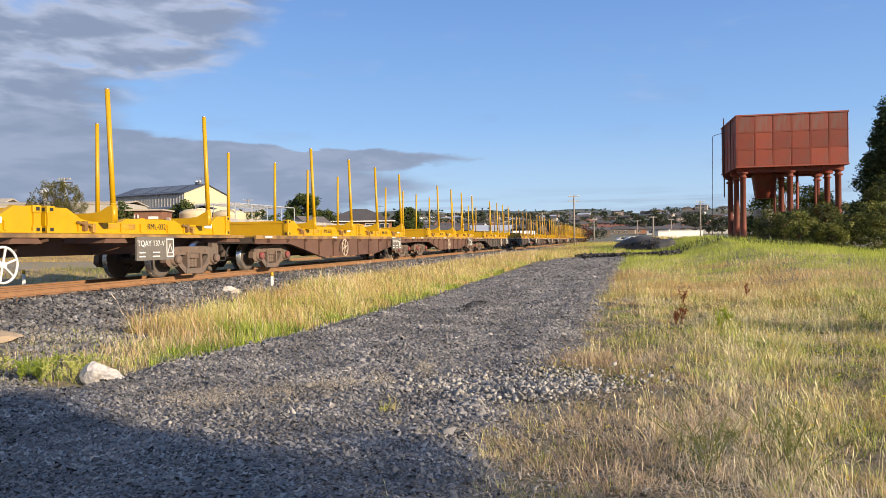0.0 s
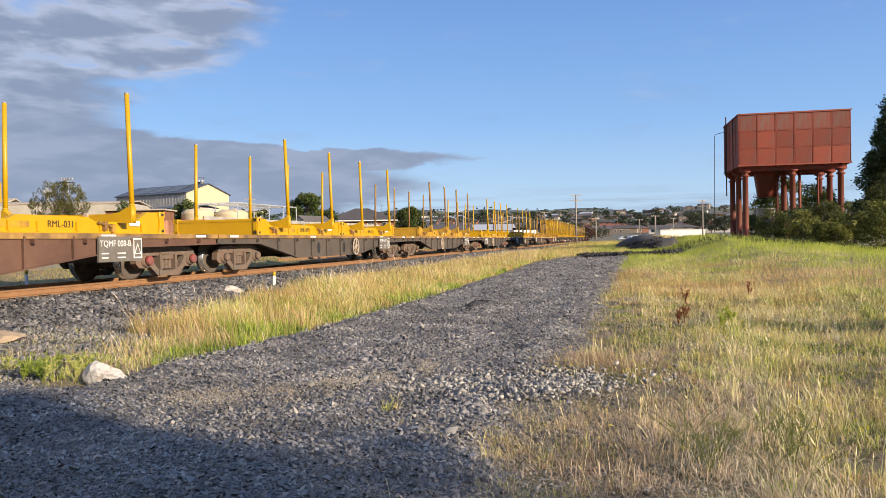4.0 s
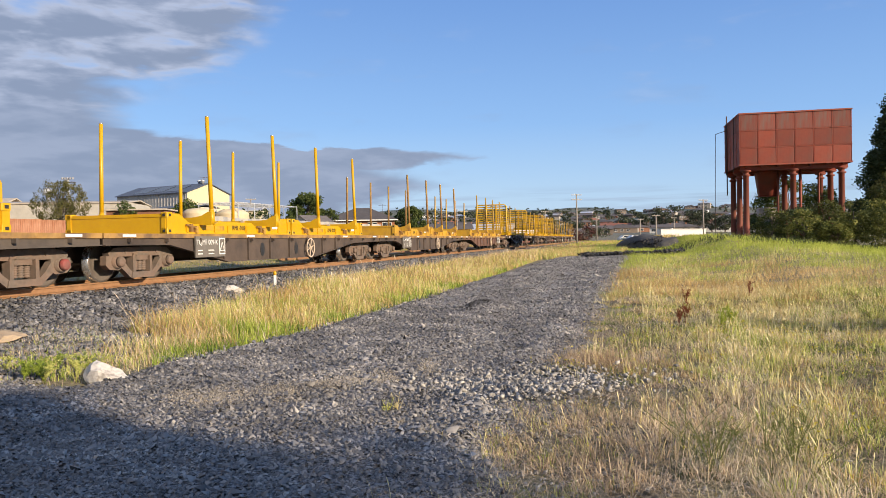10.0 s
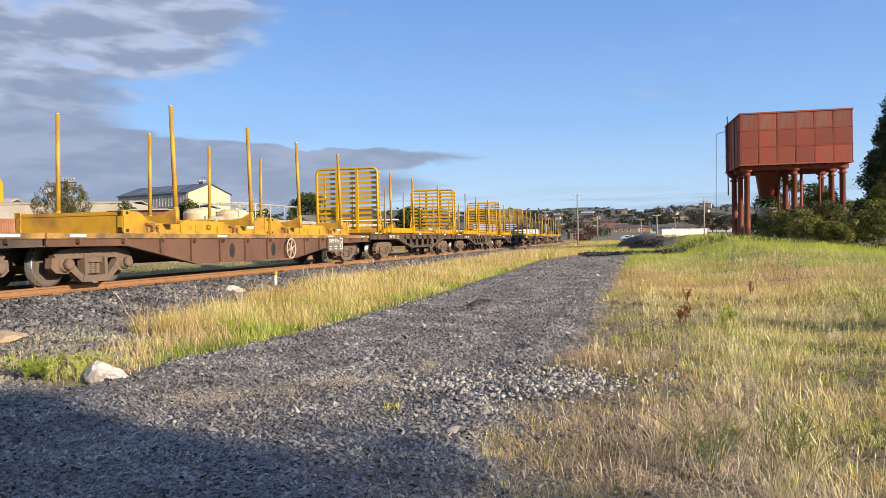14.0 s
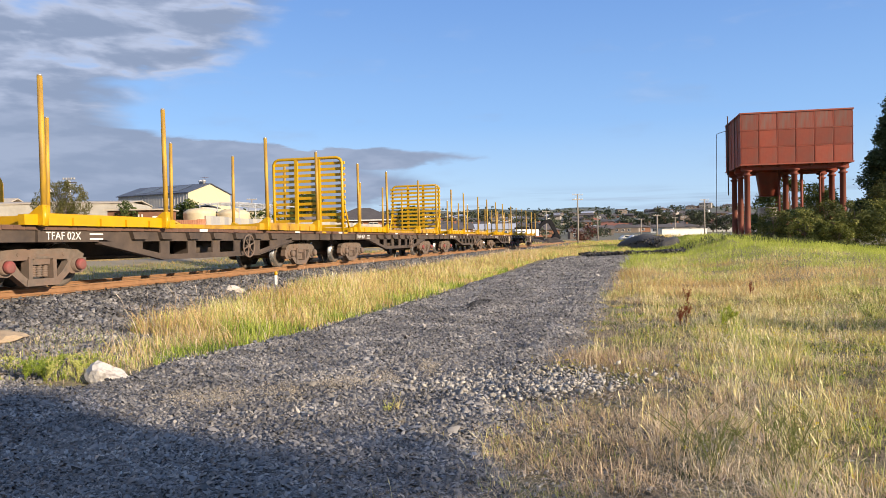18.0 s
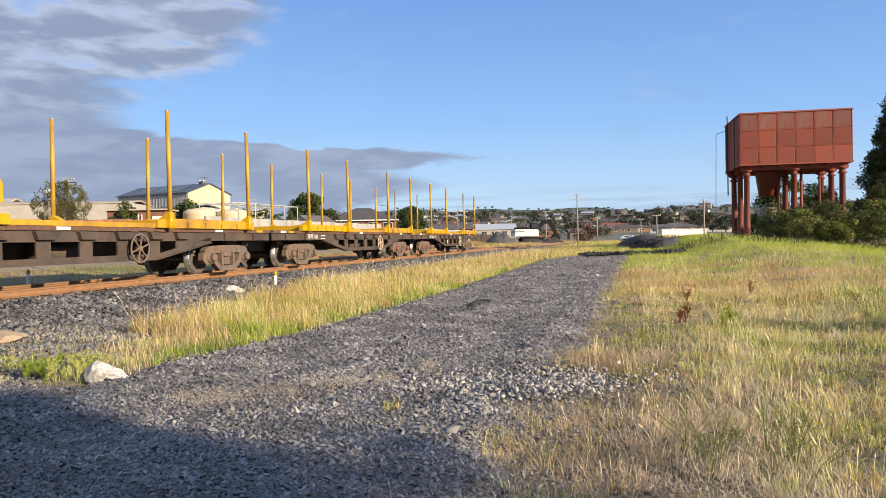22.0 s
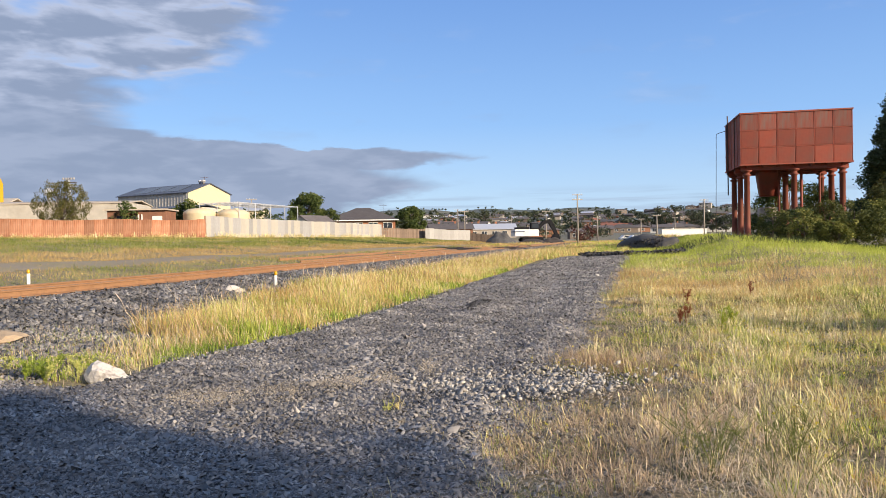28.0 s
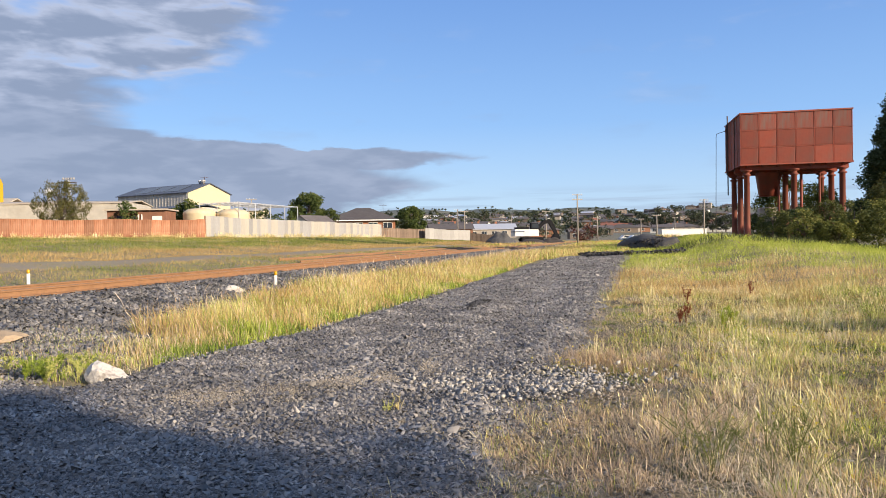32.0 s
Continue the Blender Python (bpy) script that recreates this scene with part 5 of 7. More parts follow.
M["silver_roof"] = material("zinc_roof_sheet", (0.46, 0.47, 0.48), (0.56, 0.57, 0.58), 0.45, 0.3, grain=3, random=0.15)


def gable(bm, w, d, z0, z1, over, thick=0.12):
    """A pitched roof with its ridge along x over a plan w by d."""
    o = over
    up = [(-o, -o, z0), (w + o, -o, z0), (w + o, d / 2, z1), (-o, d / 2, z1), (w + o, d + o, z0), (-o, d + o, z0)]
    a = [bm.verts.new(p) for p in up]
    b = [bm.verts.new((x, y, z - thick)) for x, y, z in up]
    for q in ((0, 1, 2, 3), (3, 2, 4, 5)):
        bm.faces.new([a[k] for k in q])
        bm.faces.new([b[k] for k in q[::-1]])
    for i, j in ((0, 1), (1, 2), (2, 4), (4, 5), (5, 3), (3, 0)):
        bm.faces.new((a[j], a[i], b[i], b[j]))


def hip(bm, w, d, z0, z1, over):
    o, k = over, d * 0.5
    lo = [(-o, -o), (w + o, -o), (w + o, d + o), (-o, d + o)]
    base = [bm.verts.new((x, y, z0 - 0.15)) for x, y in lo]
    eave = [bm.verts.new((x, y, z0)) for x, y in lo]
    r0, r1 = bm.verts.new((k, d / 2, z1)), bm.verts.new((w - k, d / 2, z1))
    bm.faces.new(base[::-1])
    for i in range(4):
        j = (i + 1) % 4
        bm.faces.new((base[i], base[j], eave[j], eave[i]))
    bm.faces.new((eave[0], eave[1], r1, r0))
    bm.faces.new((eave[1], eave[2], r1))
    bm.faces.new((eave[2], eave[3], r0, r1))
    bm.faces.new((eave[3], eave[0], r0))


def walls(bm, w, d, z0, z1, peak=None, t=0.2):
    box(bm, 0, w, 0, t, z0, z1)
    box(bm, 0, w, d - t, d, z0, z1)
    box(bm, 0, t, t, d - t, z0, z1)
    box(bm, w - t, w, t, d - t, z0, z1)
    if peak:
        for x in (0, w - t):
            ring = [(0, z1), (d, z1), (d / 2, peak)]
            a = [bm.verts.new((x, y, z)) for y, z in ring]
            b = [bm.verts.new((x + t, y, z)) for y, z in ring]
            bm.faces.new(a)
            bm.faces.new(b[::-1])
            for i in range(3):
                j = (i + 1) % 3
                bm.faces.new((a[i], b[i], b[j], a[j]))


def window(parent, x, y, z, w, h, turn=0, frame="white"):
    """A window set into a wall face that looks along -y before the turn."""
    bm = bmesh.new()
    box(bm, -w / 2, w / 2, -0.05, -0.02, z, z + h)
    p = part("window", bm, "glass", parent)
    p.matrix_basis = pose(x, y, 0, 0, 0, turn)
    bm = bmesh.new()
    t = 0.06
    box(bm, -w / 2 - t, w / 2 + t, -0.09, -0.02, z - t, z)
    box(bm, -w / 2 - t, w / 2 + t, -0.09, -0.02, z + h, z + h + t)
    for xx in (-w / 2 - t, -t / 2, w / 2):
        box(bm, xx, xx + t, -0.09, -0.02, z, z + h)
    part("window_frame", bm, frame, p)
    return p


def building(name, m, label, category="building"):
    b = new(name)
    b.matrix_world = m
    return tagged(b, label, category)


def yard():
    # the large cream shed with a dark roof
    z = 1.9
    s = building("workshop_shed", pose(-36.6, 105, z, 0, 0, 150.8), "large cream shed with a slate-blue sheet roof", "shed")
    bm = bmesh.new()
    walls(bm, 15.3, 8.2, 0, 7.0, 8.5)
    o = part("wall", bm, "steel_wall", s)
    o.matrix_basis = Matrix.Diagonal((1, -1, 1, 1))
    bm = bmesh.new()
    gable(bm, 15.3, 8.2, 7.05, 8.6, 0.25)
    o = part("roof", bm, "blue_roof", s)
    o.matrix_basis = Matrix.Diagonal((1, -1, 1, 1))
    bm = bmesh.new()
    ring = [(0.0, 0.3), (8.2, 0.3), (8.2, 6.95), (4.1, 8.4), (0.0, 6.95)]
    a = [bm.verts.new((-0.03, -y, zz)) for y, zz in ring]
    b = [bm.verts.new((-0.004, -y, zz)) for y, zz in ring]
    bm.faces.new(a)
    bm.faces.new(b[::-1])
    for i in range(5):
        j = (i + 1) % 5
        bm.faces.new((a[i], b[i], b[j], a[j]))
    part("gable_cladding", bm, "cream_wall", s, "cream painted gable cladding")
    for x, y in ((1.2, -4.1), (2.2, -4.4)):
        bm = bmesh.new()
        lathe(bm, [(0.22, 8.5), (0.22, 8.8), (0.32, 8.85), (0.32, 9.05), (0.1, 9.2)], pose(x, y, 0), 10)
        part("roof_vent", bm, "silver_roof", s)
    bm = bmesh.new()
    rod(bm, (0.4, -3.6, 8.4), (0.4, -3.6, 9.5), 0.03, n=5)
    rod(bm, (0.4, -4.3, 9.4), (0.4, -2.6, 9.4), 0.025, n=5)
    part("aerial", bm, "dark_iron", s)
    for k in range(24):
        bm = bmesh.new()
        box(bm, 0.3 + k * 0.63, 0.36 + k * 0.63, 0.0, 0.03, 4.9, 6.9)
        part("cladding_rib", bm, "steel_wall", s)
    for k in range(3):
        bm = bmesh.new()
        y0, y1 = -0.5, -3.2
        f = lambda y: 7.05 + (8.6 - 7.05) * (-y / 4.1) + 0.06
        v = [bm.verts.new(p) for p in ((2.6 + k * 3.3, y0, f(y0)), (5.6 + k * 3.3, y0, f(y0)), (5.6 + k * 3.3, y1, f(y1)), (2.6 + k * 3.3, y1, f(y1)))]
        w2 = [bm.verts.new(p.co + Vector((0, 0, 0.05))) for p in v]
        bm.faces.new(v[::-1])
        bm.faces.new(w2)
        for i in range(4):
            bm.faces.new((v[i], v[(i + 1) % 4], w2[(i + 1) % 4], w2[i]))
        part("solar_panel", bm, "glass", s)
    # lean-to in front of it and a lower wing to the east
    l = building("lean_to_shed", pose(-39.5, 99.5, z, 0, 0, 150.8 - 180), "low lean-to with a dark blue sheet roof beside the large shed", "shed")
    bm = bmesh.new()
    walls(bm, 8.0, 4.0, 0, 4.4)
    part("wall", bm, "steel_wall", l)
    bm = bmesh.new()
    gable(bm, 8.0, 4.0, 4.4, 4.8, 0.3)
    part("roof", bm, "blue_roof", l)
    l = building("low_wing", pose(-33.2, 112.5, z, 0, 0, 0), "low white-roofed wing behind the large shed", "shed")
    bm = bmesh.new()
    walls(bm, 5.0, 6.0, 0, 4.6)
    part("wall", bm, "cream_wall", l)
    bm = bmesh.new()
    gable(bm, 5.0, 6.0, 4.6, 5.2, 0.3)
    part("roof", bm, "silver_roof", l)
    # long low block building to the west
    l = building("block_building", pose(-53.5, 80.0, z, 0, 0, 6), "long low stained concrete-block building with a faded roof", "building")
    bm = bmesh.new()
    walls(bm, 18.3, 9, 0, 4.35)
    part("wall", bm, "block_wall", l)
    bm = bmesh.new()
    gable(bm, 18.3, 9, 4.35, 4.8, 0.15)
    part("roof", bm, "pale_roof", l)
    for k in range(8):
        bm = bmesh.new()
        box(bm, 0.4, 18.0, -0.02, 0.0, 0.5 + k * 0.45, 0.53 + k * 0.45)
        part("block_course", bm, "block_wall", l)
    # far west shed with a dark doorway
    l = building("steel_shed", pose(-61.0, 84.0, z, 0, 0, 0), "grey steel shed with a black panel for the shade of its open doorway", "shed")
    bm = bmesh.new()
    walls(bm, 9.8, 7, 0, 4.2)
    part("wall", bm, "steel_wall", l)
    bm = bmesh.new()
    gable(bm, 9.8, 7, 4.2, 5.4, 0.3)
    part("roof", bm, "pale_roof", l)
    # black panel on the wall paints in the shade inside the doorway
    bm = bmesh.new()
    box(bm, 6.2, 9.4, -0.04, -0.004, 0, 2.9)
    part("doorway", bm, "black", l)
    # brick outbuilding with a white window
    l = building("brick_outbuilding", pose(-34.7, 75.5, z, 0, 0, 4), "small brown brick outbuilding with a flat roof", "outbuilding")
    bm = bmesh.new()
    walls(bm, 5.9, 3.6, 0, 3.1)
    part("wall", bm, "dull_brick", l)
    bm = bmesh.new()
    box(bm, -0.3, 6.15, -0.35, 3.9, 3.1, 3.25)
    part("roof", bm, "pale_roof", l)
    bm = bmesh.new()
    box(bm, 4.55, 5.55, -0.06, 0.0, 1.4, 2.5)
    part("shutter", bm, "white", l, "white painted shutter")
    bm = bmesh.new()
    box(bm, 1.0, 2.95, -0.05, 0.0, 0.1, 2.55)
    part("doorway", bm, "glass", l)
    for x in (3.1, 3.45):
        bm = bmesh.new()
        box(bm, x, x + 0.12, -0.1, -0.02, 0, 2.7)
        part("downpipe", bm, "white", l)
    # round plastic rainwater tanks
    for x, y, r, h in ((-26.65, 80.0, 1.7, 3.0), (-23.4, 81.5, 1.8, 2.9)):
        l = building("rainwater_tank", pose(x, y, z), "round tan plastic rainwater tank with a domed lid", "water tank")
        bm = bmesh.new()
        prof = [(r, 0)]
        for k in range(8):
            prof += [(r, h * k / 8 + 0.02), (r + 0.03, h * k / 8 + 0.12)]
        prof += [(r, h), (r * 0.7, h + 0.32), (r * 0.25, h + 0.42), (0.02, h + 0.44)]
        lathe(bm, prof, None, 28)
        part("body", bm, "tan_plastic", l)
        bm = bmesh.new()
        lathe(bm, [(0.25, h + 0.40), (0.25, h + 0.50), (0.05, h + 0.52)], pose(r * 0.2, 0, 0), 12)
        part("lid", bm, "tan_plastic", l)
    # netted garden frame
    l = building("garden_cage", pose(-22.3, 80.0, z, 0, 0, 73.6), "white-framed garden cage roofed with pale netting", "garden cage")
    for k in range(5):
        for y in (0, 5.0):
            bm = bmesh.new()
            rod(bm, (k * 3.4, y, 0), (k * 3.4, y, 4.0), 0.05, n=6)
            part("cage_post", bm, "silver_roof", l)
    for y in (0, 2.5, 5.0):
        bm = bmesh.new()
        rod(bm, (0, y, 4.0), (13.6, y, 4.0), 0.04, n=6)
        part("cage_rail", bm, "silver_roof", l)
    bm = bmesh.new()
    for k in range(0, 69):
        rod(bm, (k * 0.2, 0, 4.02 + 0.06 * math.sin(k * 1.4)), (k * 0.2, 5.0, 4.02 + 0.06 * math.sin(k * 1.1)), 0.012, n=4, caps=False)
    for k in range(0, 15):
        rod(bm, (0, k * 0.355, 4.03), (13.6, k * 0.355, 4.03), 0.010, n=4, caps=False)
    part("netting", bm, "white", l)
    # small gabled greenhouse shed
    l = building("garden_shed", pose(-19.0, 104.0, z - 0.1, 0, 0, 58), "small garden shed with a dark gable roof", "shed")
    bm = bmesh.new()
    walls(bm, 5.5, 3.4, 0, 2.4, 3.5)
    part("wall", bm, "steel_wall", l)
    bm = bmesh.new()
    gable(bm, 5.5, 3.4, 2.4, 3.55, 0.2)
    part("roof", bm, "tile_grey", l)
    # brick house with a hipped roof
    l = building("brick_house", pose(-19.6, 126.0, 1.9, 0, 0, 4), "orange brick house with a grey-brown hipped tile roof", "house")
    bm = bmesh.new()
    walls(bm, 11.4, 9, 0, 3.25)
    part("wall", bm, "brick", l)
    bm = bmesh.new()
    hip(bm, 11.4, 9, 3.25, 5.5, 0.6)
    roof = part("roof", bm, "tile_grey", l)
    bm = bmesh.new()
    rod(bm, (9.3, 4.5, 4.6), (9.3, 4.5, 6.1), 0.025, n=5)
    rod(bm, (8.6, 4.5, 5.9), (10.0, 4.5, 5.9), 0.02, n=5)
    part("aerial", bm, "dark_iron", roof)
    for x, w in ((1.8, 1.4), (5.0, 1.5), (7.6, 1.5), (10.1, 1.5)):
        window(l, x, 0, 1.3, w, 1.4)
    bm = bmesh.new()
    box(bm, -0.65, 12.05, -0.72, -0.6, 3.07, 3.25)
    part("gutter", bm, "white", l)
    # lattice floodlight mast
    l = building("floodlight_mast", pose(-76.6, 150.0, 2.0), "tall slender mast with a ring of floodlights", "mast")
    bm = bmesh.new()
    rod(bm, (0, 0, 0), (0, 0, 13.5), 0.34, 0.2, 8)
    part("pole", bm, "silver_roof", l)
    bm = bmesh.new()
    box(bm, -1.35, 1.35, -0.5, 0.5, 12.6, 12.7)
    part("platform", bm, "dark_iron", l)
    for k in range(5):
        bm = bmesh.new()
        box(bm, -1.2 + k * 0.54, -0.92 + k * 0.54, -0.5, 0.0, 13.2, 13.6, 0.05)
        part("floodlight", bm, "zinc_sheet", l)
    l = building("vent_stack", pose(-75.5, 140.0, 2.0), "short round ventilation stack", "chimney")
    bm = bmesh.new()
    lathe(bm, [(0.35, 0), (0.35, 9.2), (0.8, 9.4), (0.8, 10.4), (0.2, 10.8)], None, 12)
    part("stack", bm, "silver_roof", l)


yard()
# ---- the town on the rise ----


def house(x, y, w, d, turn, wall, roof, kind, label, storeys=1, sink=0.2):
    z = lay(x, y) - sink
    h = 2.8 * storeys
    b = building("house", pose(x, y, z, 0, 0, turn), label, "house")
    tagged(b, group="houses of the town")
    bm = bmesh.new()
    walls(bm, w, d, 0, h, h + d * 0.22 if kind == "gable" else None)
    part("wall", bm, wall, b)
    bm = bmesh.new()
    if kind == "gable":
        gable(bm, w, d, h, h + d * 0.22, 0.5)
    else:
        hip(bm, w, d, h, h + d * 0.22, 0.6)
    r = part("roof", bm, roof, b)
    for k in range(storeys):
        for j in range(max(2, int(w / 3.4))):
            window(b, 1.8 + j * 3.2, 0, 1.0 + k * 2.8, 1.5, 1.1)
    window(b, w, d * 0.5, 1.0, 1.6, 1.1, 90)
    if w > 12:
        bm = bmesh.new()
        box(bm, w * 0.6, w * 0.6 + 0.6, d * 0.55, d * 0.55 + 0.6, h + d * 0.1, h + d * 0.3)
        part("chimney", bm, "brick", r)
    return b


def ray_spot(px, dist):
    """Ground point at that distance ahead, px to the side on a scale of 1290 to the unit."""
    return ((px - 784) / 1290 * dist, dist)


M["pole_grey"] = material("silvered_pole_timber", (0.26, 0.23, 0.19), (0.36, 0.32, 0.27), 0.9, grain=8, stain=1.5, stained=(0.20, 0.17, 0.14), amount=0.5, stretch=(1, 1, 0.15), bump=0.3)
M["leaf_far"] = blades("far_olive_leaves", [(0.03, 0.042, 0.026), (0.065, 0.078, 0.045), (0.12, 0.125, 0.07)], 0.05, 0.2)


def town():
    r = np.random.default_rng(5)
    looks = [("house_white", "tile_grey", "white rendered house with a grey tile roof"), ("house_buff", "tile_red", "buff house with a terracotta tile roof"),
             ("house_dark", "tile_grey", "dark brick house with a grey tile roof"), ("house_buff", "silver_roof", "buff house with a pale metal roof"),
             ("house_buff", "tile_grey", "buff brick house with a dark grey roof"), ("dull_brick", "tile_grey", "brown brick house with a grey hipped roof")]
    # named neighbours beyond the yard
    fixed = [(772, 175, 14, 8, 8, 4, "hip"), (800, 170, 13, 8, 5, 5, "gable"), (845, 178, 13, 8, 10, 0, "hip"), (872, 175, 15, 8, 4, 3, "gable"), (905, 215, 11, 8, -8, 2, "gable"),
             (960, 205, 13, 8, 6, 5, "hip"), (1022, 190, 5, 5, 0, 2, "gable"), (1062, 235, 11, 7, -4, 2, "gable"), (1108, 280, 13, 8, 4, 2, "hip"), (1092, 330, 18, 11, -6, 1, "gable"),
             (1150, 330, 16, 10, 4, 2, "hip"), (1200, 300, 15, 9, 2, 0, "hip"), (1230, 330, 15, 9, -5, 4, "gable"), (1215, 270, 13, 7, 0, 4, "hip")]
    for px, dist, w, d, turn, k, kind in fixed:
        x, y = ray_spot(px, dist * 1.3)
        wall, roof, label = looks[k]
        house(x - w / 2, y, w, d, turn, wall, roof, kind, label)
    for k in range(130):
        px, dist = r.uniform(740, 1330), r.uniform(330, 900)
        x, y = ray_spot(px, dist)
        wall, roof, label = looks[int(r.choice(6, p=(0.14, 0.08, 0.32, 0.13, 0.18, 0.15)))]
        house(x, y, r.uniform(9, 15), r.uniform(6, 8.5), r.uniform(-35, 35), wall, roof, "hip" if r.random() < 0.6 else "gable", label, 1 if r.random() < 0.92 else 2)
    # trees between the houses and over the hills: one mass of small crowns
    V, F, n = [], [], 0
    for k in range(1350):
        px, dist = r.uniform(560, 1700), 1 / r.uniform(1 / 1600, 1 / 260)
        if px > 1080 and dist < 420:
            continue
        x, y = ray_spot(px, dist)
        z = lay(x, y)
        h = r.uniform(3.0, 6.5) * (1.35 if r.random() < 0.12 else 1.0)
        if dist < 430:
            h = min(h, 4.2)
        w = h * r.uniform(0.3, 0.55)
        cl = []
        for j in range(7):
            a, hz = r.uniform(0, 6.28), r.uniform(0.12, 0.85)
            cl.append(((x + w * 0.6 * math.cos(a), y + w * 0.6 * math.sin(a), z + h * hz), (w * 0.55, w * 0.55, h * 0.26)))
        v, f = leaf_cloud(cl, 12.0 if dist < 400 else 5.0, 0.38 if dist < 400 else 0.75, 0.6, k)
        V.append(v), F.append(f + n)
        n += len(v)
    for k in range(560):
        px, dist = r.uniform(540, 1420), r.uniform(850, 2100)
        x, y = ray_spot(px, dist)
        z, h = lay(x, y), r.uniform(3.5, 8)
        w = h * r.uniform(0.5, 0.9)
        cl = [((x + w * r.normal(0, 0.4), y + w * r.normal(0, 0.4), z + h * r.uniform(0.1, 0.7)), (w * 0.6, w * 0.6, h * 0.3)) for _ in range(4)]
        v, f = leaf_cloud(cl, 0.9, 1.7, 0.7, 5000 + k)
        V.append(v), F.append(f + n)
        n += len(v)
    tagged(bulk("far_trees", np.concatenate(V), np.concatenate(F), "leaf_far"), "olive green trees scattered between the houses on the rise", "trees", kind="stuff")
    for k, (px, dist, h, w) in enumerate(((858, 420, 13, 4), (1178, 400, 15, 4.5), (1192, 410, 17, 4), (1165, 420, 13, 5), (1140, 430, 11, 5), (1262, 340, 10, 4.5), (1228, 400, 13, 5), (1015, 330, 6, 4), (1285, 330, 9, 4.5), (1110, 460, 9, 6), (1245, 420, 12, 5))):
        x, y = ray_spot(px, dist)
        tree("tree", x, y, h * 0.85, w, "tall dark gum tree on the rise", "leaf_far", 90 + k, 40, 26, 0.36, 0.3, 0.25)
    x, y = ray_spot(1035, 205)
    tree("plum_tree", x, y, 5.0, 4.2, "purple-leaved plum tree in a garden", "leaf_plum", 120, 34, 18, 0.3, 0.25, 0.1)


town()


def power_pole(px, dist, h, arms, label="weathered timber power pole with crossarms"):
    x, y = ray_spot(px, dist)
    b = building("power_pole", pose(x, y, lay(x, y) - 0.3, 0, 0, 20), label, "power pole")
    bm = bmesh.new()
    rod(bm, (0, 0, 0), (0, 0, h), 0.17, 0.12, 8)
    part("pole", bm, "pole_grey", b)
    for k in range(arms):
        bm = bmesh.new()
        box(bm, -1.1, 1.1, -0.06, 0.06, h - 0.25 - k * 0.9, h - 0.12 - k * 0.9)
        arm = part("crossarm", bm, "pole_grey", b)
        for xx in (-1.0, -0.45, 0.45, 1.0):
            bm = bmesh.new()
            rod(bm, (xx, 0, h - 0.12 - k * 0.9), (xx, 0, h + 0.06 - k * 0.9), 0.05, 0.03, 6)
            part("insulator", bm, "white", arm)
    return b


power_pole(1023, 138, 9.8, 2)
power_pole(1247, 150, 9.0, 1)
power_pole(1163, 160, 5.6, 1)
for px, dist, h in ((811, 205, 8.5), (823, 190, 7.6), (1058, 190, 6.8), (1135, 200, 6.0), (967, 180, 8.0), (1195, 230, 7), (447, 160, 9.6), (906, 260, 8)):
    power_pole(px, dist, h, 1)

M["soil_dark"] = material("fresh_dark_soil", (0.022, 0.018, 0.016), (0.05, 0.04, 0.034), 0.95, grain=5, stain=0.8, stained=(0.09, 0.07, 0.055), amount=0.5, bump=1.0)
# dark stone; on road ridge and mound its tone stands for shade
M["stone_dark_shade"] = material("dark_and_shaded_stone", (0.03, 0.029, 0.029), (0.095, 0.091, 0.088), 0.95, grain=14, stain=1.2, stained=(0.075, 0.07, 0.064), amount=0.5, bump=1.0)
M["machine_white"] = material("white_machine_paint", (0.68, 0.68, 0.69), (0.75, 0.75, 0.76), 0.45, grain=5, stain=1.2, stained=(0.42, 0.40, 0.38), amount=0.4)
def dull(*args, **kw):
    """A material with hardly any sheen."""
    m = material(*args, **kw)
    m.node_tree.nodes["Principled BSDF"].inputs["Specular IOR Level"].default_value = 0.08
    return m


M["machine_blue"] = dull("dark_blue_machine_stripe", (0.02, 0.03, 0.07), (0.03, 0.045, 0.09), 0.7, grain=5)
M["machine_dark"] = dull("charcoal_machine_paint", (0.012, 0.012, 0.014), (0.022, 0.022, 0.025), 0.8, grain=5)


def heap(name, x, y, rx, ry, h, mat, label, seed, turn=0.0, sharp=1.3):
    """A mound of loose earth or stone that rests on the ground."""
    n = 34
    k = np.linspace(-1, 1, n)
    A, B = np.meshgrid(k, k, indexing="ij")
    c, s = math.cos(math.radians(turn)), math.sin(math.radians(turn))
    X = x + A * rx * c - B * ry * s
    Y = y + A * rx * s + B * ry * c
    R = np.hypot(A, B)
    z = h * np.clip(1 - R, 0, 1) ** (1 / sharp) * (1 + 0.15 * wave(X, Y, max(rx, ry) * 0.9, seed)) + 0.02 * h * wave(X, Y, 0.7, seed + 1) * (R < 1)
    Z = ground_z(X, Y) + np.where(R < 1, np.maximum(z, -0.02), -0.15)
    i = np.arange(n * n).reshape(n, n)
    f = np.stack([i[:-1, :-1], i[1:, :-1], i[1:, 1:], i[:-1, 1:]], -1).reshape(-1, 4)
    return tagged(bulk(name, np.stack([X, Y, Z], -1).reshape(-1, 3), f, mat, True), label, "heap")


RIDGE = (0.63, 13.45)


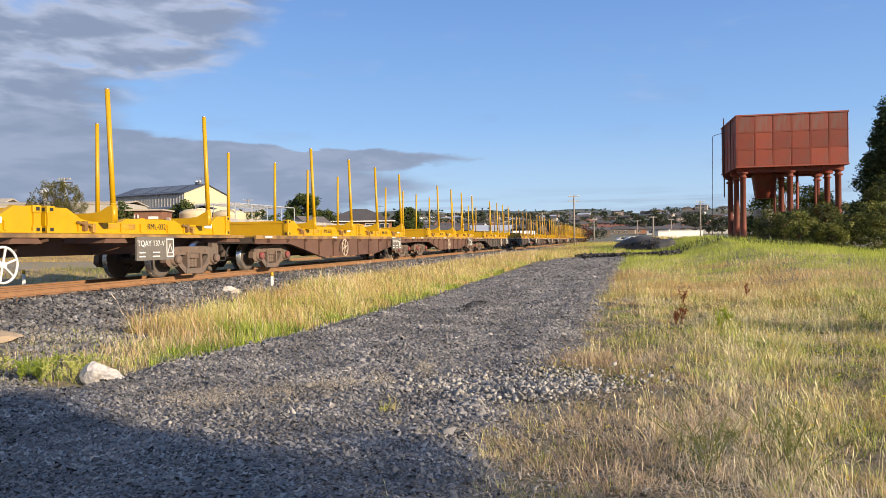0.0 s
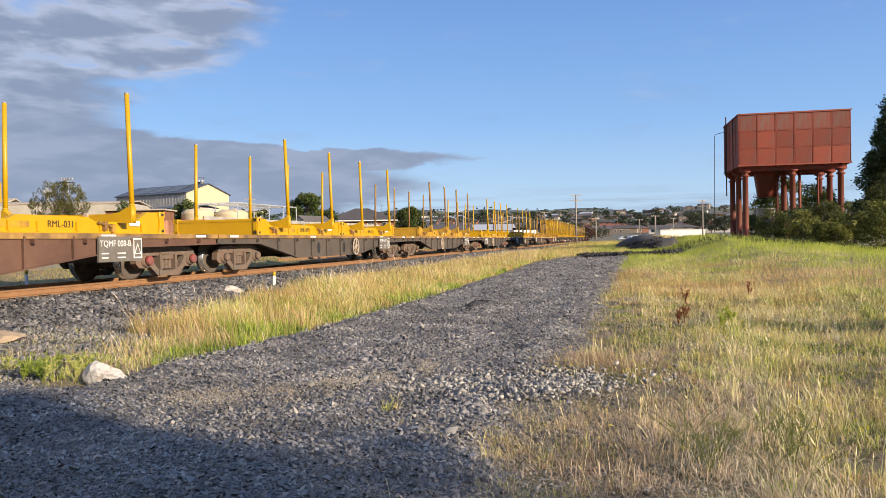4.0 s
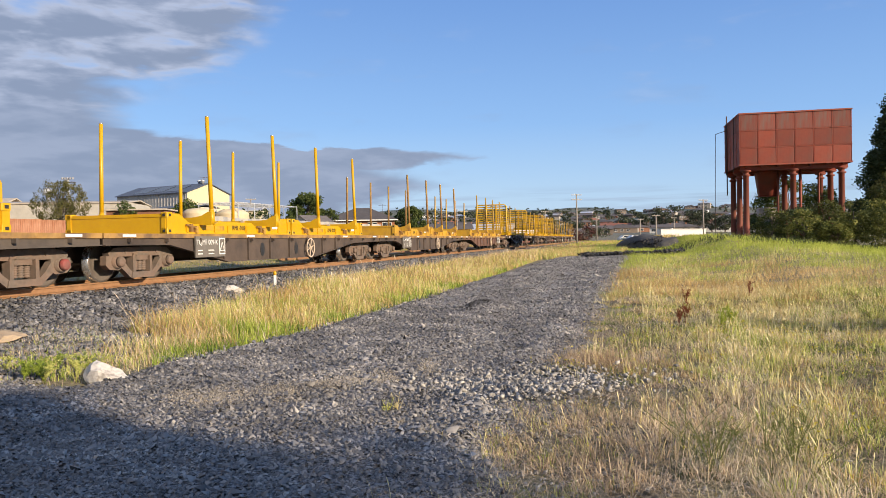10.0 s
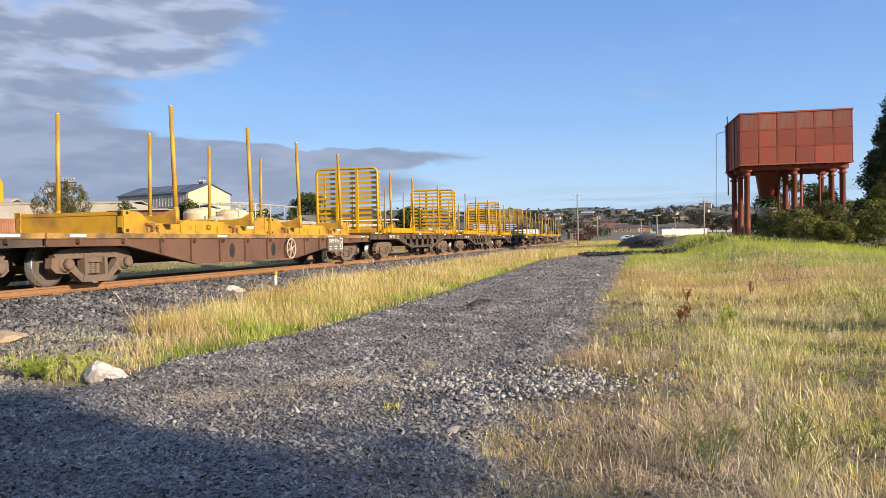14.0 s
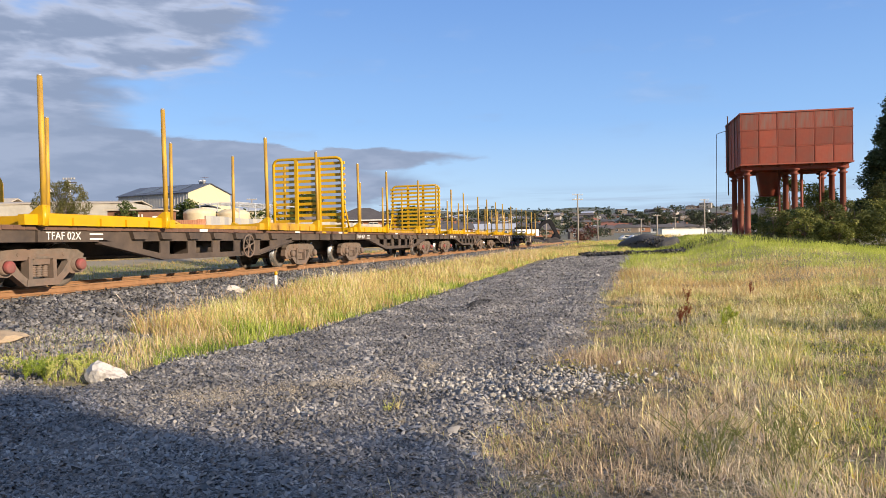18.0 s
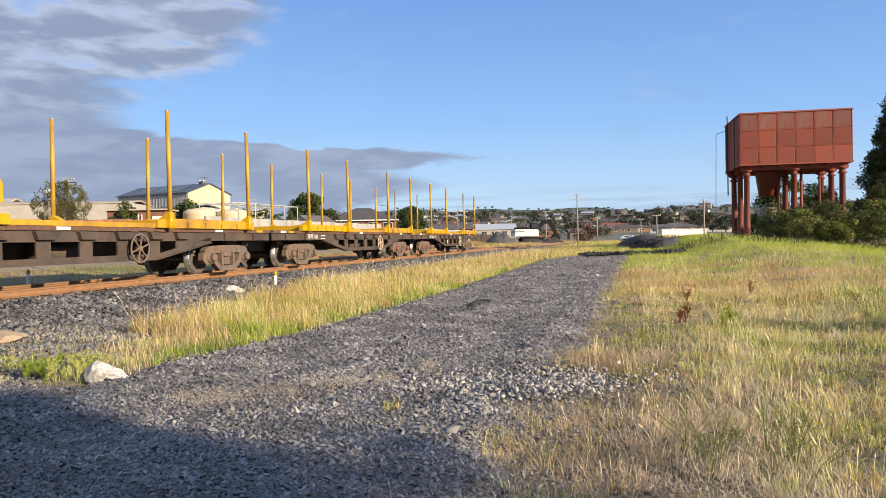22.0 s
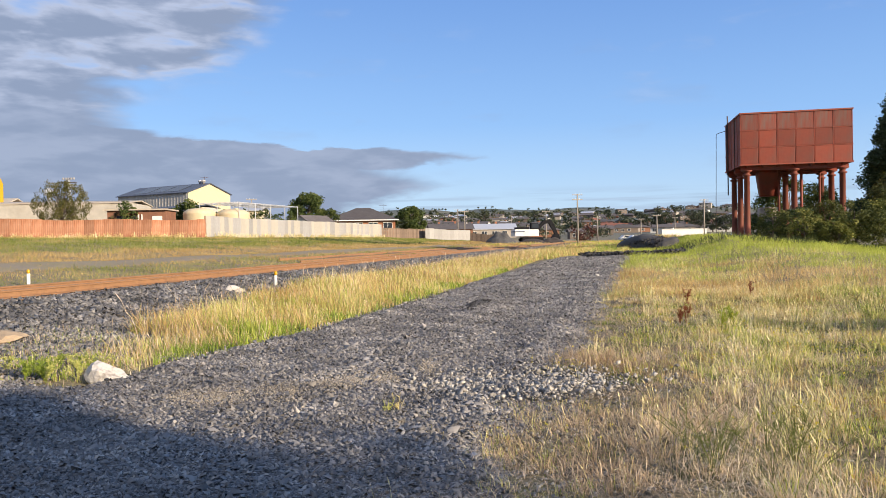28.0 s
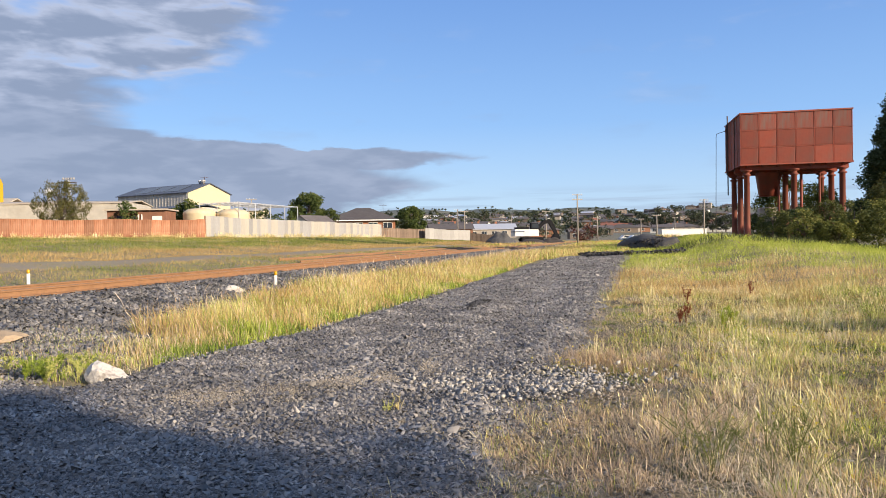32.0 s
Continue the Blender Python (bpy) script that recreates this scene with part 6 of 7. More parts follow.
def earthworks():
    x, y = ray_spot(888, 118)
    heap("gravel_mound", x, y, 2.6, 2.4, 2.0, "ballast", "grey heap of crushed stone", 61)
    x, y = ray_spot(978, 140)
    heap("soil_mound", x, y, 3.2, 2.6, 1.3, "soil_dark", "heap of dark excavated soil", 62)
    x, y = ray_spot(945, 138)
    heap("soil_mound", x, y, 3.0, 2.4, 0.9, "soil_dark", "heap of dark excavated soil", 63)
    p = spot(38.2, 9.9)
    heap("stone_bank", p.x, p.y, 1.9, 0.75, 0.30, "stone_dark_shade", "low bank of dark crushed stone across the road", 64, -8)
    p = spot(37.0, 12.0)
    heap("stone_bank", p.x, p.y, 1.5, 0.65, 0.20, "stone_dark_shade", "low bank of dark crushed stone beside the road", 65, 6)
    p = spot(53, 12.3)
    # the ridge's dark tone paints in the shadow it casts
    heap("road_ridge", RIDGE[0], RIDGE[1], 1.35, 0.30, 0.15, "stone_dark_shade", "low ridge of stone thrown up in the road, darkened for its cast shadow", 67, 73, 2.0)
    # added heap for the road's rise, its shade put into the dark colour
    heap("stone_mound", p.x, p.y, 1.6, 3.6, 1.05, "stone_dark_shade", "long flat-topped heap standing for the shaded rise of the road", 66, 10, 3.6)


earthworks()


def excavator():
    x, y = ray_spot(940, 152)
    z = lay(x, y) + 0.1
    e = building("excavator", pose(x, y, z, 0, 0, 8) @ Matrix.Scale(1.1, 4), "parked white and charcoal tracked excavator with a bent boom", "excavator")
    for yy in (-1.2, 1.2):
        bm = bmesh.new()
        ring = [(-2.0, 0.15), (-1.7, 0.0), (1.7, 0.0), (2.0, 0.15), (2.1, 0.5), (1.8, 0.85), (-1.8, 0.85), (-2.1, 0.5)]
        plate(bm, ring, yy - 0.3, yy + 0.3)
        part("track", bm, "machine_dark", e)
    bm = bmesh.new()
    box(bm, -3.6, 1.2, -1.35, 1.35, 1.05, 2.35, 0.25)
    part("body", bm, "machine_white", e)
    bm = bmesh.new()
    box(bm, -3.61, -1.4, -1.365, 1.365, 1.82, 1.98, 0.2)
    part("side_band", bm, "machine_blue", e, "dark blue side stripe")
    bm = bmesh.new()
    plate(bm, [(-0.3, 2.3), (1.35, 2.3), (1.35, 2.9), (1.0, 3.55), (-0.3, 3.55)], -1.35, -0.35)
    cab = part("cab", bm, "machine_dark", e)
    bm = bmesh.new()
    plate(bm, [(-0.1, 2.6), (1.2, 2.6), (1.2, 2.9), (0.92, 3.4), (-0.1, 3.4)], -1.37, -1.352)
    part("cab_glass", bm, "glass", cab)
    bm = bmesh.new()
    box(bm, -3.0, -0.6, -1.1, 1.1, 2.35, 2.75, 0.1)
    part("engine_hood", bm, "machine_dark", e)
    bm = bmesh.new()
    plate(bm, [(0.7, 1.6), (1.3, 1.5), (1.9, 2.7), (2.7, 3.35), (3.7, 3.45), (3.8, 4.0), (2.5, 3.95), (1.3, 3.0)], -0.4, 0.4)
    part("boom", bm, "machine_dark", e)
    bm = bmesh.new()
    plate(bm, [(3.2, 4.0), (3.9, 4.1), (4.4, 3.4), (5.3, 1.2), (4.8, 1.1), (3.6, 3.2)], -0.3, 0.3)
    part("stick", bm, "machine_dark", e)
    bm = bmesh.new()
    plate(bm, [(4.7, 1.5), (5.3, 1.4), (5.6, 0.5), (4.9, -0.1), (4.1, 0.1), (4.0, 0.8)], -0.55, 0.55)
    part("bucket", bm, "machine_dark", e)
    bm = bmesh.new()
    rod(bm, (1.3, 0.45, 1.9), (2.3, 0.45, 3.3), 0.08, n=8)
    rod(bm, (1.9, 0, 3.7), (3.5, 0, 4.2), 0.07, n=8)
    part("hydraulic_ram", bm, "machine_dark", e)


excavator()


def yard_sheds():
    # white site building and parked cars at the far side of the mound
    x, y = ray_spot(1172, 170)
    b = building("site_shed", pose(x, y, lay(x, y), 0, 0, 3), "long white flat-roofed site shed", "shed")
    bm = bmesh.new()
    walls(bm, 10.6, 4, 0, 2.35)
    part("wall", bm, "house_white", b)
    bm = bmesh.new()
    box(bm, -0.1, 10.7, -0.1, 4.1, 2.35, 2.5)
    part("roof", bm, "house_white", b)
    for px, dist, mat in ((1262, 165, "house_white"), (1275, 162, "machine_white"), (1112, 165, "machine_white"), (1096, 168, "house_white"), (1286, 160, "silver_roof")):
        x, y = ray_spot(px, dist)
        c = building("car", pose(x, y, lay(x, y), 0, 0, 12), "small pale car parked beside the yard", "car")
        tagged(c, group="parked cars")
        bm = bmesh.new()
        plate(bm, [(0, 0.35), (4.2, 0.35), (4.2, 0.85), (3.3, 0.95), (2.7, 1.45), (1.0, 1.45), (0.4, 0.95), (0, 0.9)], -0.85, 0.85)
        part("body", bm, mat, c)
        bm = bmesh.new()
        plate(bm, [(0.75, 0.97), (3.0, 0.97), (2.6, 1.38), (1.1, 1.38)], -0.87, 0.87)
        part("window_band", bm, "glass", c)
        for xx in (0.8, 3.4):
            for yy in (-0.85, 0.85):
                bm = bmesh.new()
                rod(bm, (xx, yy - 0.1, 0.32), (xx, yy + 0.1, 0.32), 0.32, n=14)
                part("wheel", bm, "machine_dark", c)


yard_sheds()
# ---- loose stone and grass ----
M["stone"] = blades("broken_bluestone", [(0.08, 0.076, 0.071), (0.17, 0.160, 0.149), (0.28, 0.262, 0.242), (0.52, 0.48, 0.425)], 1.5, 0.0, own=0.6)
M["ballast_stone"] = blades("bluestone_ballast", [(0.055, 0.053, 0.051), (0.13, 0.125, 0.119), (0.215, 0.205, 0.194), (0.38, 0.36, 0.335)], 1.5, 0.0, own=0.6)
M["stone_pale"] = blades("pale_broken_stone", [(0.13, 0.124, 0.115), (0.26, 0.245, 0.225), (0.40, 0.375, 0.335), (0.58, 0.535, 0.465)], 1.5, 0.0, own=0.62)


def stones(name, x, y, z, size, mat, label, seed, bedded=False):
    """Angular broken stones, each with its own shape; bedded ones show only their upper side."""
    r = np.random.default_rng(seed)
    n = len(x)
    oct_v = np.array([(1, 0, 0), (-1, 0, 0), (0, 1, 0), (0, -1, 0), (0, 0, 1), (0, 0, -1)], dtype=float)
    oct_f = np.array([(0, 2, 4), (2, 1, 4), (1, 3, 4), (3, 0, 4), (2, 0, 5), (1, 2, 5), (3, 1, 5), (0, 3, 5)])
    v = np.repeat(oct_v[None], n, 0) * r.uniform(0.55, 1.35, (n, 6, 1)) + r.normal(0, 0.32, (n, 6, 3))
    v *= np.stack([np.ones(n), r.uniform(0.45, 0.95, n), r.uniform(0.38, 0.85, n)], 1)[:, None, :]
    a = r.uniform(0, 6.283, n)
    b = r.uniform(-0.9, 0.9, n)
    ca, sa, cb, sb = np.cos(a)[:, None], np.sin(a)[:, None], np.cos(b)[:, None], np.sin(b)[:, None]
    X, Y, Z = v[..., 0], v[..., 1], v[..., 2]
    X, Z = X * cb - Z * sb, X * sb + Z * cb
    X, Y = X * ca - Y * sa, X * sa + Y * ca
    v = np.stack([X, Y, Z], -1) * np.asarray(size)[:, None, None]
    v += np.stack([x, y, z], -1)[:, None, :]
    f = (oct_f[:4] if bedded else oct_f)[None] + (np.arange(n) * 6)[:, None, None]
    return tagged(bulk(name, v.reshape(-1, 3), f.reshape(-1, 3), mat), label, "stones", kind="stuff")


def scatter(n, s0, s1, q0, q1, seed, near=1.0):
    """Random plan points; near > 1 crowds them towards the low end of s."""
    r = np.random.default_rng(seed)
    s = s0 + (s1 - s0) * r.uniform(0, 1, n) ** near
    q = r.uniform(q0, q1, n)
    return s, q, s * ALONG.x + (q - OFF) * ACROSS.x, s * ALONG.y + (q - OFF) * ACROSS.y, r


def lay_stones():
    # ballast shoulder
    s, q, x, y, r = scatter(52000, 5.0, 60, 0.72, 3.3, 71, 2.0)
    z = np.interp(np.abs(q), [0, 1.45, 1.7, 3.0, 3.2], [RAIL - 0.17, RAIL - 0.17, RAIL - 0.22, 0.14, 0.02])
    stones("ballast_stones", x, y, z + 0.012, r.uniform(0.022, 0.048, len(x)) * (1 + s * 0.012), "ballast_stone", "grey angular ballast stones heaped beside the rails", 72, True)
    s, q, x, y, r = scatter(7000, 8, 46, -3.0, -0.7, 73, 1.5)
    z = np.interp(np.abs(q), [0, 1.45, 1.7, 3.0, 3.2], [RAIL - 0.17, RAIL - 0.17, RAIL - 0.22, 0.14, 0.02])
    stones("ballast_stones", x, y, z + 0.01, r.uniform(0.025, 0.05, len(x)), "ballast_stone", "grey angular ballast stones beyond the rails", 74, True)
    # the stony corner between ballast and crossing
    s, q, x, y, r = scatter(9000, 4.4, 10.5, 2.7, 5.8, 81)
    ok = (q < np.interp(s, [4.6, 7, 10.5], [5.6, 5.2, 3.6]))
    x, y = x[ok], y[ok]
    stones("corner_stones", x, y, ground_z(x, y) + 0.012, r.uniform(0.014, 0.05, len(x)), "ballast_stone", "scattered grey stones on the rough corner by the crossing", 82)
    # road metal: coarse and loose near the crossing, finer where wheels have packed it
    for n, s0, s1, near, sd in ((165000, 2.6, 13.0, 1.15, 75), (76000, 13.0, 38.0, 1.5, 95)):
        s, q, x, y, r = scatter(n, s0, s1, 3.0, 11.2, sd, near)
        lo, hi = road_edge(s)
        inside = (q > lo + 0.05) & (q < hi + 0.15 * r.normal(size=len(q)))
        wheel = np.exp(-((q - 7.3) / 0.35) ** 2) + np.exp(-((q - 9.0) / 0.3) ** 2)
        inside &= r.uniform(0, 1, len(q)) > 0.45 * wheel * smooth(s, 5, 8)
        s, q, x, y = s[inside], q[inside], x[inside], y[inside]
        u = r.uniform(0, 1, len(x))
        size = 0.0075 + 0.013 * u ** 2.2 + 0.0006 * s
        size *= np.where(r.uniform(0, 1, len(x)) < 0.025, 1.8, 1.0)
        stones("road_stones", x, y, road_z(s, q, x, y) + size * 0.25, size, "stone", "loose crushed stone on the service road", sd + 1, True)
    # a spill of larger stones where road and paddock meet
    r = np.random.default_rng(77)
    x, y = 0.72 + r.normal(0, 0.44, 1900), 6.2 + r.normal(0, 0.33, 1900)
    stones("stone_spill", x, y, ground_z(x, y) + 0.065 + 0.03 * r.uniform(0, 1, 1900), 0.010 + 0.026 * r.uniform(0, 1, 1900) ** 1.8, "stone_pale", "spill of broken stones at the edge of the road", 78)
    # pale dust worked up across the turn of the road
    t = r.uniform(0, 1, 9000)
    x, y = -2.2 + 2.1 * t + r.normal(0, 0.05, 9000), 6.0 + 1.1 * t - 0.5 * np.sin(t * 3.1) + r.normal(0, 0.2, 9000)
    ok = wave(x, y, 0.7, 87) + 0.4 * r.normal(size=9000) > -0.1
    x, y = x[ok], y[ok]
    s, q = to_sq(x, y)
    stones("dust_grit", x, y, road_z(s, q, x, y) + 0.012, r.uniform(0.004, 0.010, len(x)), "grit", "pale tan grit scattered across the turn of the road", 88)
    s, q, x, y, r = scatter(2600, 7.0, 18, 5.6, 6.6, 79, 1.5)
    stones("edge_stones", x, y, ground_z(x, y) + 0.02, r.uniform(0.012, 0.045, len(x)), "stone", "larger stones along the edge of the road", 80)


    # stones between the tufts of the paddock's edge
    r = np.random.default_rng(83)
    x, y = r.uniform(-1.0, 2.4, 9000), 3.2 + 3.2 * r.uniform(0, 1, 9000) ** 1.4
    qq = to_sq(x, y)[1] - road_edge(to_sq(x, y)[0])[1]
    ok = (qq > -0.4) & (r.uniform(0, 1, 9000) < np.interp(qq, [0, 0.5, 1.2], [1, 0.5, 0.12]))
    x, y = x[ok], y[ok]
    stones("edge_stones", x, y, ground_z(x, y) + 0.01, 0.006 + 0.018 * r.uniform(0, 1, len(x)) ** 2.5, "stone", "stones scattered between the tufts of the paddock", 84)
    # loose stone on the ridge that a wheel has thrown up, dark for its cast shadow
    r = np.random.default_rng(89)
    t, d = r.uniform(-1, 1, 700), r.normal(0, 0.3, 700)
    x, y = RIDGE[0] + 0.292 * t * 1.3 + 0.956 * d * 0.28, RIDGE[1] + 0.956 * t * 1.3 - 0.292 * d * 0.28
    z = ground_z(x, y) + 0.02 + 0.14 * np.clip(1 - np.hypot(t, d), 0, 1) ** 0.5
    stones("ridge_stones", x, y, z, 0.008 + 0.016 * r.uniform(0, 1, 700) ** 2, "rubble", "loose stone along a low ridge in the road, dark for its cast shadow", 90)
    # rubble on the mound at the end of the road, dark for the shaded rise
    r = np.random.default_rng(91)
    a, d = r.uniform(0, 6.283, 1100), r.uniform(0, 1, 1100) ** 0.5
    p = spot(53, 12.3)
    x, y = p.x + d * np.cos(a) * 1.5, p.y + d * np.sin(a) * 3.4
    stones("rubble", x, y, ground_z(x, y) + 1.02 * (1 - d) ** 0.28, r.uniform(0.04, 0.11, 1100), "rubble", "rubble on the mound at the end of the road, dark for its shade", 92)
    # rubble on the banks across the end of the road
    r = np.random.default_rng(85)
    t = r.uniform(0, 1, 1500)
    s, q = 38.4 - 1.6 * t + r.normal(0, 0.35, 1500), 8.6 + 4.8 * t + r.normal(0, 0.1, 1500)
    x, y = s * ALONG.x + (q - OFF) * ACROSS.x, s * ALONG.y + (q - OFF) * ACROSS.y
    stones("rubble", x, y, ground_z(x, y) + r.uniform(0.0, 0.22, 1500), r.uniform(0.05, 0.14, 1500), "rubble", "dark broken rubble banked across the end of the road", 86)


M["grit"] = blades("tan_grit", [(0.18, 0.16, 0.13), (0.32, 0.28, 0.225), (0.50, 0.44, 0.35)], 1.5, 0.0)
# dark rubble; on ridge and mound the tone stands for shade
M["rubble"] = blades("dark_and_shaded_rubble", [(0.018, 0.017, 0.017), (0.045, 0.042, 0.04), (0.12, 0.11, 0.10)], 1.5, 0.0)
lay_stones()

STRAW = [(0.26, 0.20, 0.075), (0.58, 0.48, 0.20), (0.84, 0.73, 0.39), (0.95, 0.88, 0.61)]
MIXED = [(0.12, 0.17, 0.035), (0.40, 0.44, 0.10), (0.74, 0.68, 0.26), (0.93, 0.86, 0.50)]
GREEN = [(0.06, 0.11, 0.018), (0.20, 0.28, 0.04), (0.42, 0.49, 0.08), (0.76, 0.76, 0.25)]
M["straw"] = blades("dry_straw_grass", STRAW, 0.7, 0.22)
M["mixed"] = blades("half_dry_grass", MIXED, 0.55, 0.25)
M["green"] = blades("green_grass", GREEN, 0.6, 0.28)
M["ruddy"] = blades("ruddy_dry_grass", [(0.30, 0.20, 0.12), (0.62, 0.47, 0.31), (0.92, 0.80, 0.62)], 0.9, 0.3)
M["gold"] = blades("golden_dry_grass", [(0.26, 0.165, 0.055), (0.52, 0.345, 0.13), (0.70, 0.50, 0.22), (0.84, 0.67, 0.38)], 0.7, 0.3)
M["bank_straw"] = blades("trodden_straw_grass", [(0.36, 0.23, 0.085), (0.48, 0.33, 0.13), (0.60, 0.44, 0.21)], 0.4, 0.3)
M["bank_mixed"] = blades("trodden_half_dry_grass", [(0.14, 0.17, 0.04), (0.30, 0.29, 0.08), (0.50, 0.41, 0.17)], 0.4, 0.3)
M["bank_green"] = blades("short_green_grass", [(0.09, 0.13, 0.025), (0.18, 0.22, 0.04), (0.32, 0.33, 0.075)], 0.4, 0.3)
M["sage"] = blades("dark_sage_weeds", [(0.035, 0.05, 0.02), (0.08, 0.10, 0.036), (0.19, 0.20, 0.07)], 0.6, 0.25)
# dead grass, its tone lowered for shade between the tufts
M["thatch"] = blades("shaded_dead_thatch", [(0.07, 0.055, 0.028), (0.17, 0.135, 0.07), (0.36, 0.29, 0.15)], 0.9, 0.15)
M["flower"] = blades("yellow_petals", [(0.62, 0.50, 0.04), (0.75, 0.66, 0.08)], 1.0, 0.3)
M["lush"] = blades("lush_yellow_green_grass", [(0.20, 0.25, 0.035), (0.42, 0.48, 0.07), (0.68, 0.68, 0.16)], 0.5, 0.35)


def grass(name, x, y, height, width, mat, label, seed, lean=0.35, heads=False, floor=None, plain=False, way=None):
    """Bent tapered blades, each of its own height and lean; some end in a seed head."""
    r = np.random.default_rng(seed)
    n = len(x)
    h = np.asarray(height) * r.uniform(0.55, 1.25, n)
    w = np.asarray(width) * r.uniform(0.7, 1.3, n)
    a = r.uniform(0, 6.283, n)
    side = np.stack([np.cos(a), np.sin(a), np.zeros(n)], 1)
    b = r.uniform(0, 6.283, n) if way is None else way + r.normal(0, 0.5, n)
    out = np.stack([np.cos(b) - 0.25, np.sin(b), np.zeros(n)], 1)
    bow = np.clip(np.abs(r.normal(0, lean, n)) + 0.12, 0, 1.35)[:, None]
    z = (ground_z(x, y) if floor is None else floor) - 0.01
    p = np.stack([x, y, z], 1)
    up = np.array([0, 0, 1.0])
    mid = p + (out * np.sin(bow * 0.6) + up * np.cos(bow * 0.6)) * (h * 0.55)[:, None]
    tip = mid + (out * np.sin(bow * 1.5) + up * np.cos(bow * 1.5)) * (h * 0.5)[:, None]
    sw = side * w[:, None] * 0.5
    if heads:
        # a thin stalk that carries a narrow seed head
        v = np.stack([p - sw * 0.5, p + sw * 0.5, mid + (tip - mid) * 0.55 + sw * 0.45, mid + (tip - mid) * 0.55 - sw * 0.45,
                      mid + (tip - mid) * 0.72 + sw * 1.7, tip, mid + (tip - mid) * 0.72 - sw * 1.7], 1)
        k = np.arange(n)[:, None] * 7
        f = np.concatenate([k + np.array([[0, 1, 2, 3]]), k + np.array([[2, 4, 5, 6]])], 0)
        return tagged(bulk(name, v.reshape(-1, 3), f, mat), label, "grass", kind="stuff")
    if plain:
        v = np.stack([p - sw, p + sw, tip], 1)
        return tagged(bulk(name, v.reshape(-1, 3), np.arange(n * 3).reshape(-1, 3), mat), label, "grass", kind="stuff")
    v = np.stack([p - sw, p + sw, mid + sw * 0.75, mid - sw * 0.75, tip], 1)
    k = np.arange(n)[:, None] * 5
    f = np.concatenate([np.stack([k[:, 0], k[:, 0] + 1, k[:, 0] + 2], 1), np.stack([k[:, 0], k[:, 0] + 2, k[:, 0] + 3], 1), np.stack([k[:, 0] + 3, k[:, 0] + 2, k[:, 0] + 4], 1)], 0)
    return tagged(bulk(name, v.reshape(-1, 3), f, mat), label, "grass", kind="stuff")


def clumped(x, y, r, size, seed, keep=0.5):
    """True where tufts grow: patches of about that size."""
    d = wave(x, y, size, seed) * 0.5 + wave(x, y, size * 0.35, seed + 1) * 0.4
    return d + r.normal(0, 0.25, len(x)) > np.quantile(d, 1 - keep)


def lay_grass():
    # the verge between ballast and road
    s, q, x, y, r = scatter(125000, 5.7, 56, 2.75, 6.5, 101, 1.75)
    lo, _ = road_edge(s)
    ok = (q < lo - 0.05 + 0.08 * r.normal(size=len(q))) & (q > np.interp(s, [6.0, 8.5, 12, 18, 40], [4.6, 4.5, 3.7, 3.2, 3.0]) + 0.35 * wave(x, y, 2.5, 103))
    ok &= (s > 5.9 + 0.5 * wave(x, y, 1.2, 171)) & (r.uniform(0, 1, len(q)) < smooth(s + (q - 5.2) * 0.8, 6.2, 8.6) + 0.12)
    x, y, s, q, lo = x[ok], y[ok], s[ok], q[ok], lo[ok]
    edge = lo - q < 0.35 + 0.75 * wave(x, y, 2.2, 105)
    g = edge & (r.uniform(0, 1, len(x)) < 0.85) | (r.uniform(0, 1, len(x)) < 0.12)
    tall = np.interp(q, [2.7, 3.6, 5.2, 6.4], [0.22, 0.36, 0.36, 0.20]) * (1 + 0.3 * wave(x, y, 0.9, 178)) * (0.5 + 0.5 * smooth(s, 6.5, 9.5))
    rd = ~g & (r.uniform(0, 1, len(x)) < smooth(s, 10.5, 7.5) * 0.5)
    half = ~g & ~rd & (r.uniform(0, 1, len(x)) + 0.25 * wave(x, y, 2.5, 154) < 0.44)
    st = ~g & ~half & ~rd
    grass("verge_grass", x[rd], y[rd], tall[rd], 0.0045 + 0.00030 * s[rd], "ruddy", "ruddy dry grass at the end of the verge", 172, 1.0)
    grass("verge_grass", x[st], y[st], tall[st], 0.0045 + 0.00030 * s[st], "gold", "tall straw-coloured grass along the verge beside the track", 106, 0.5)
    grass("verge_grass", x[half], y[half], tall[half] * 0.95, 0.0045 + 0.00030 * s[half], "mixed", "half-dry grass along the verge beside the track", 109, 0.5)
    grass("verge_grass", x[g], y[g], tall[g] * 0.8, 0.006 + 0.00035 * s[g], "green", "fresh green grass along the edge of the road", 107)
    k = r.integers(0, len(x), 3000)
    grass("verge_seed_heads", x[k] + r.normal(0, 0.03, 3000), y[k] + r.normal(0, 0.03, 3000), tall[k] * 1.3, 0.004 + 0.0003 * s[k], "ruddy", "nodding dry seed heads above the verge grass", 108, 0.25, True)
    # the grass that closes the end of the road
    s, q, x, y, r = scatter(26000, 37.5, 84, 2.8, 15, 173, 1.3)
    lo, _ = road_edge(s)
    ok = (q < lo - 0.1) & (np.hypot((s - 53) / 2.7, (q - 12.3) / 1.7) > 1) & (np.abs(np.arctan2(x, y)) < 0.5)
    x, y, s, q = x[ok], y[ok], s[ok], q[ok]
    tone = wave(x, y, 6, 174) * 0.5 + smooth(q, 6.5, 10.5) * 0.55 + r.normal(0, 0.3, len(x)) - 0.1
    for sel, mat, say, sd in ((tone < 0.1, "gold", "dry straw grass beyond the end of the road", 175), ((tone >= 0.1) & (tone < 0.45), "mixed", "half-dry grass beyond the end of the road", 176), (tone >= 0.45, "green", "green grass beyond the end of the road", 177)):
        grass("verge_grass", x[sel], y[sel], 0.34, 0.012 + 0.0003 * s[sel], mat, say, sd, 0.4)
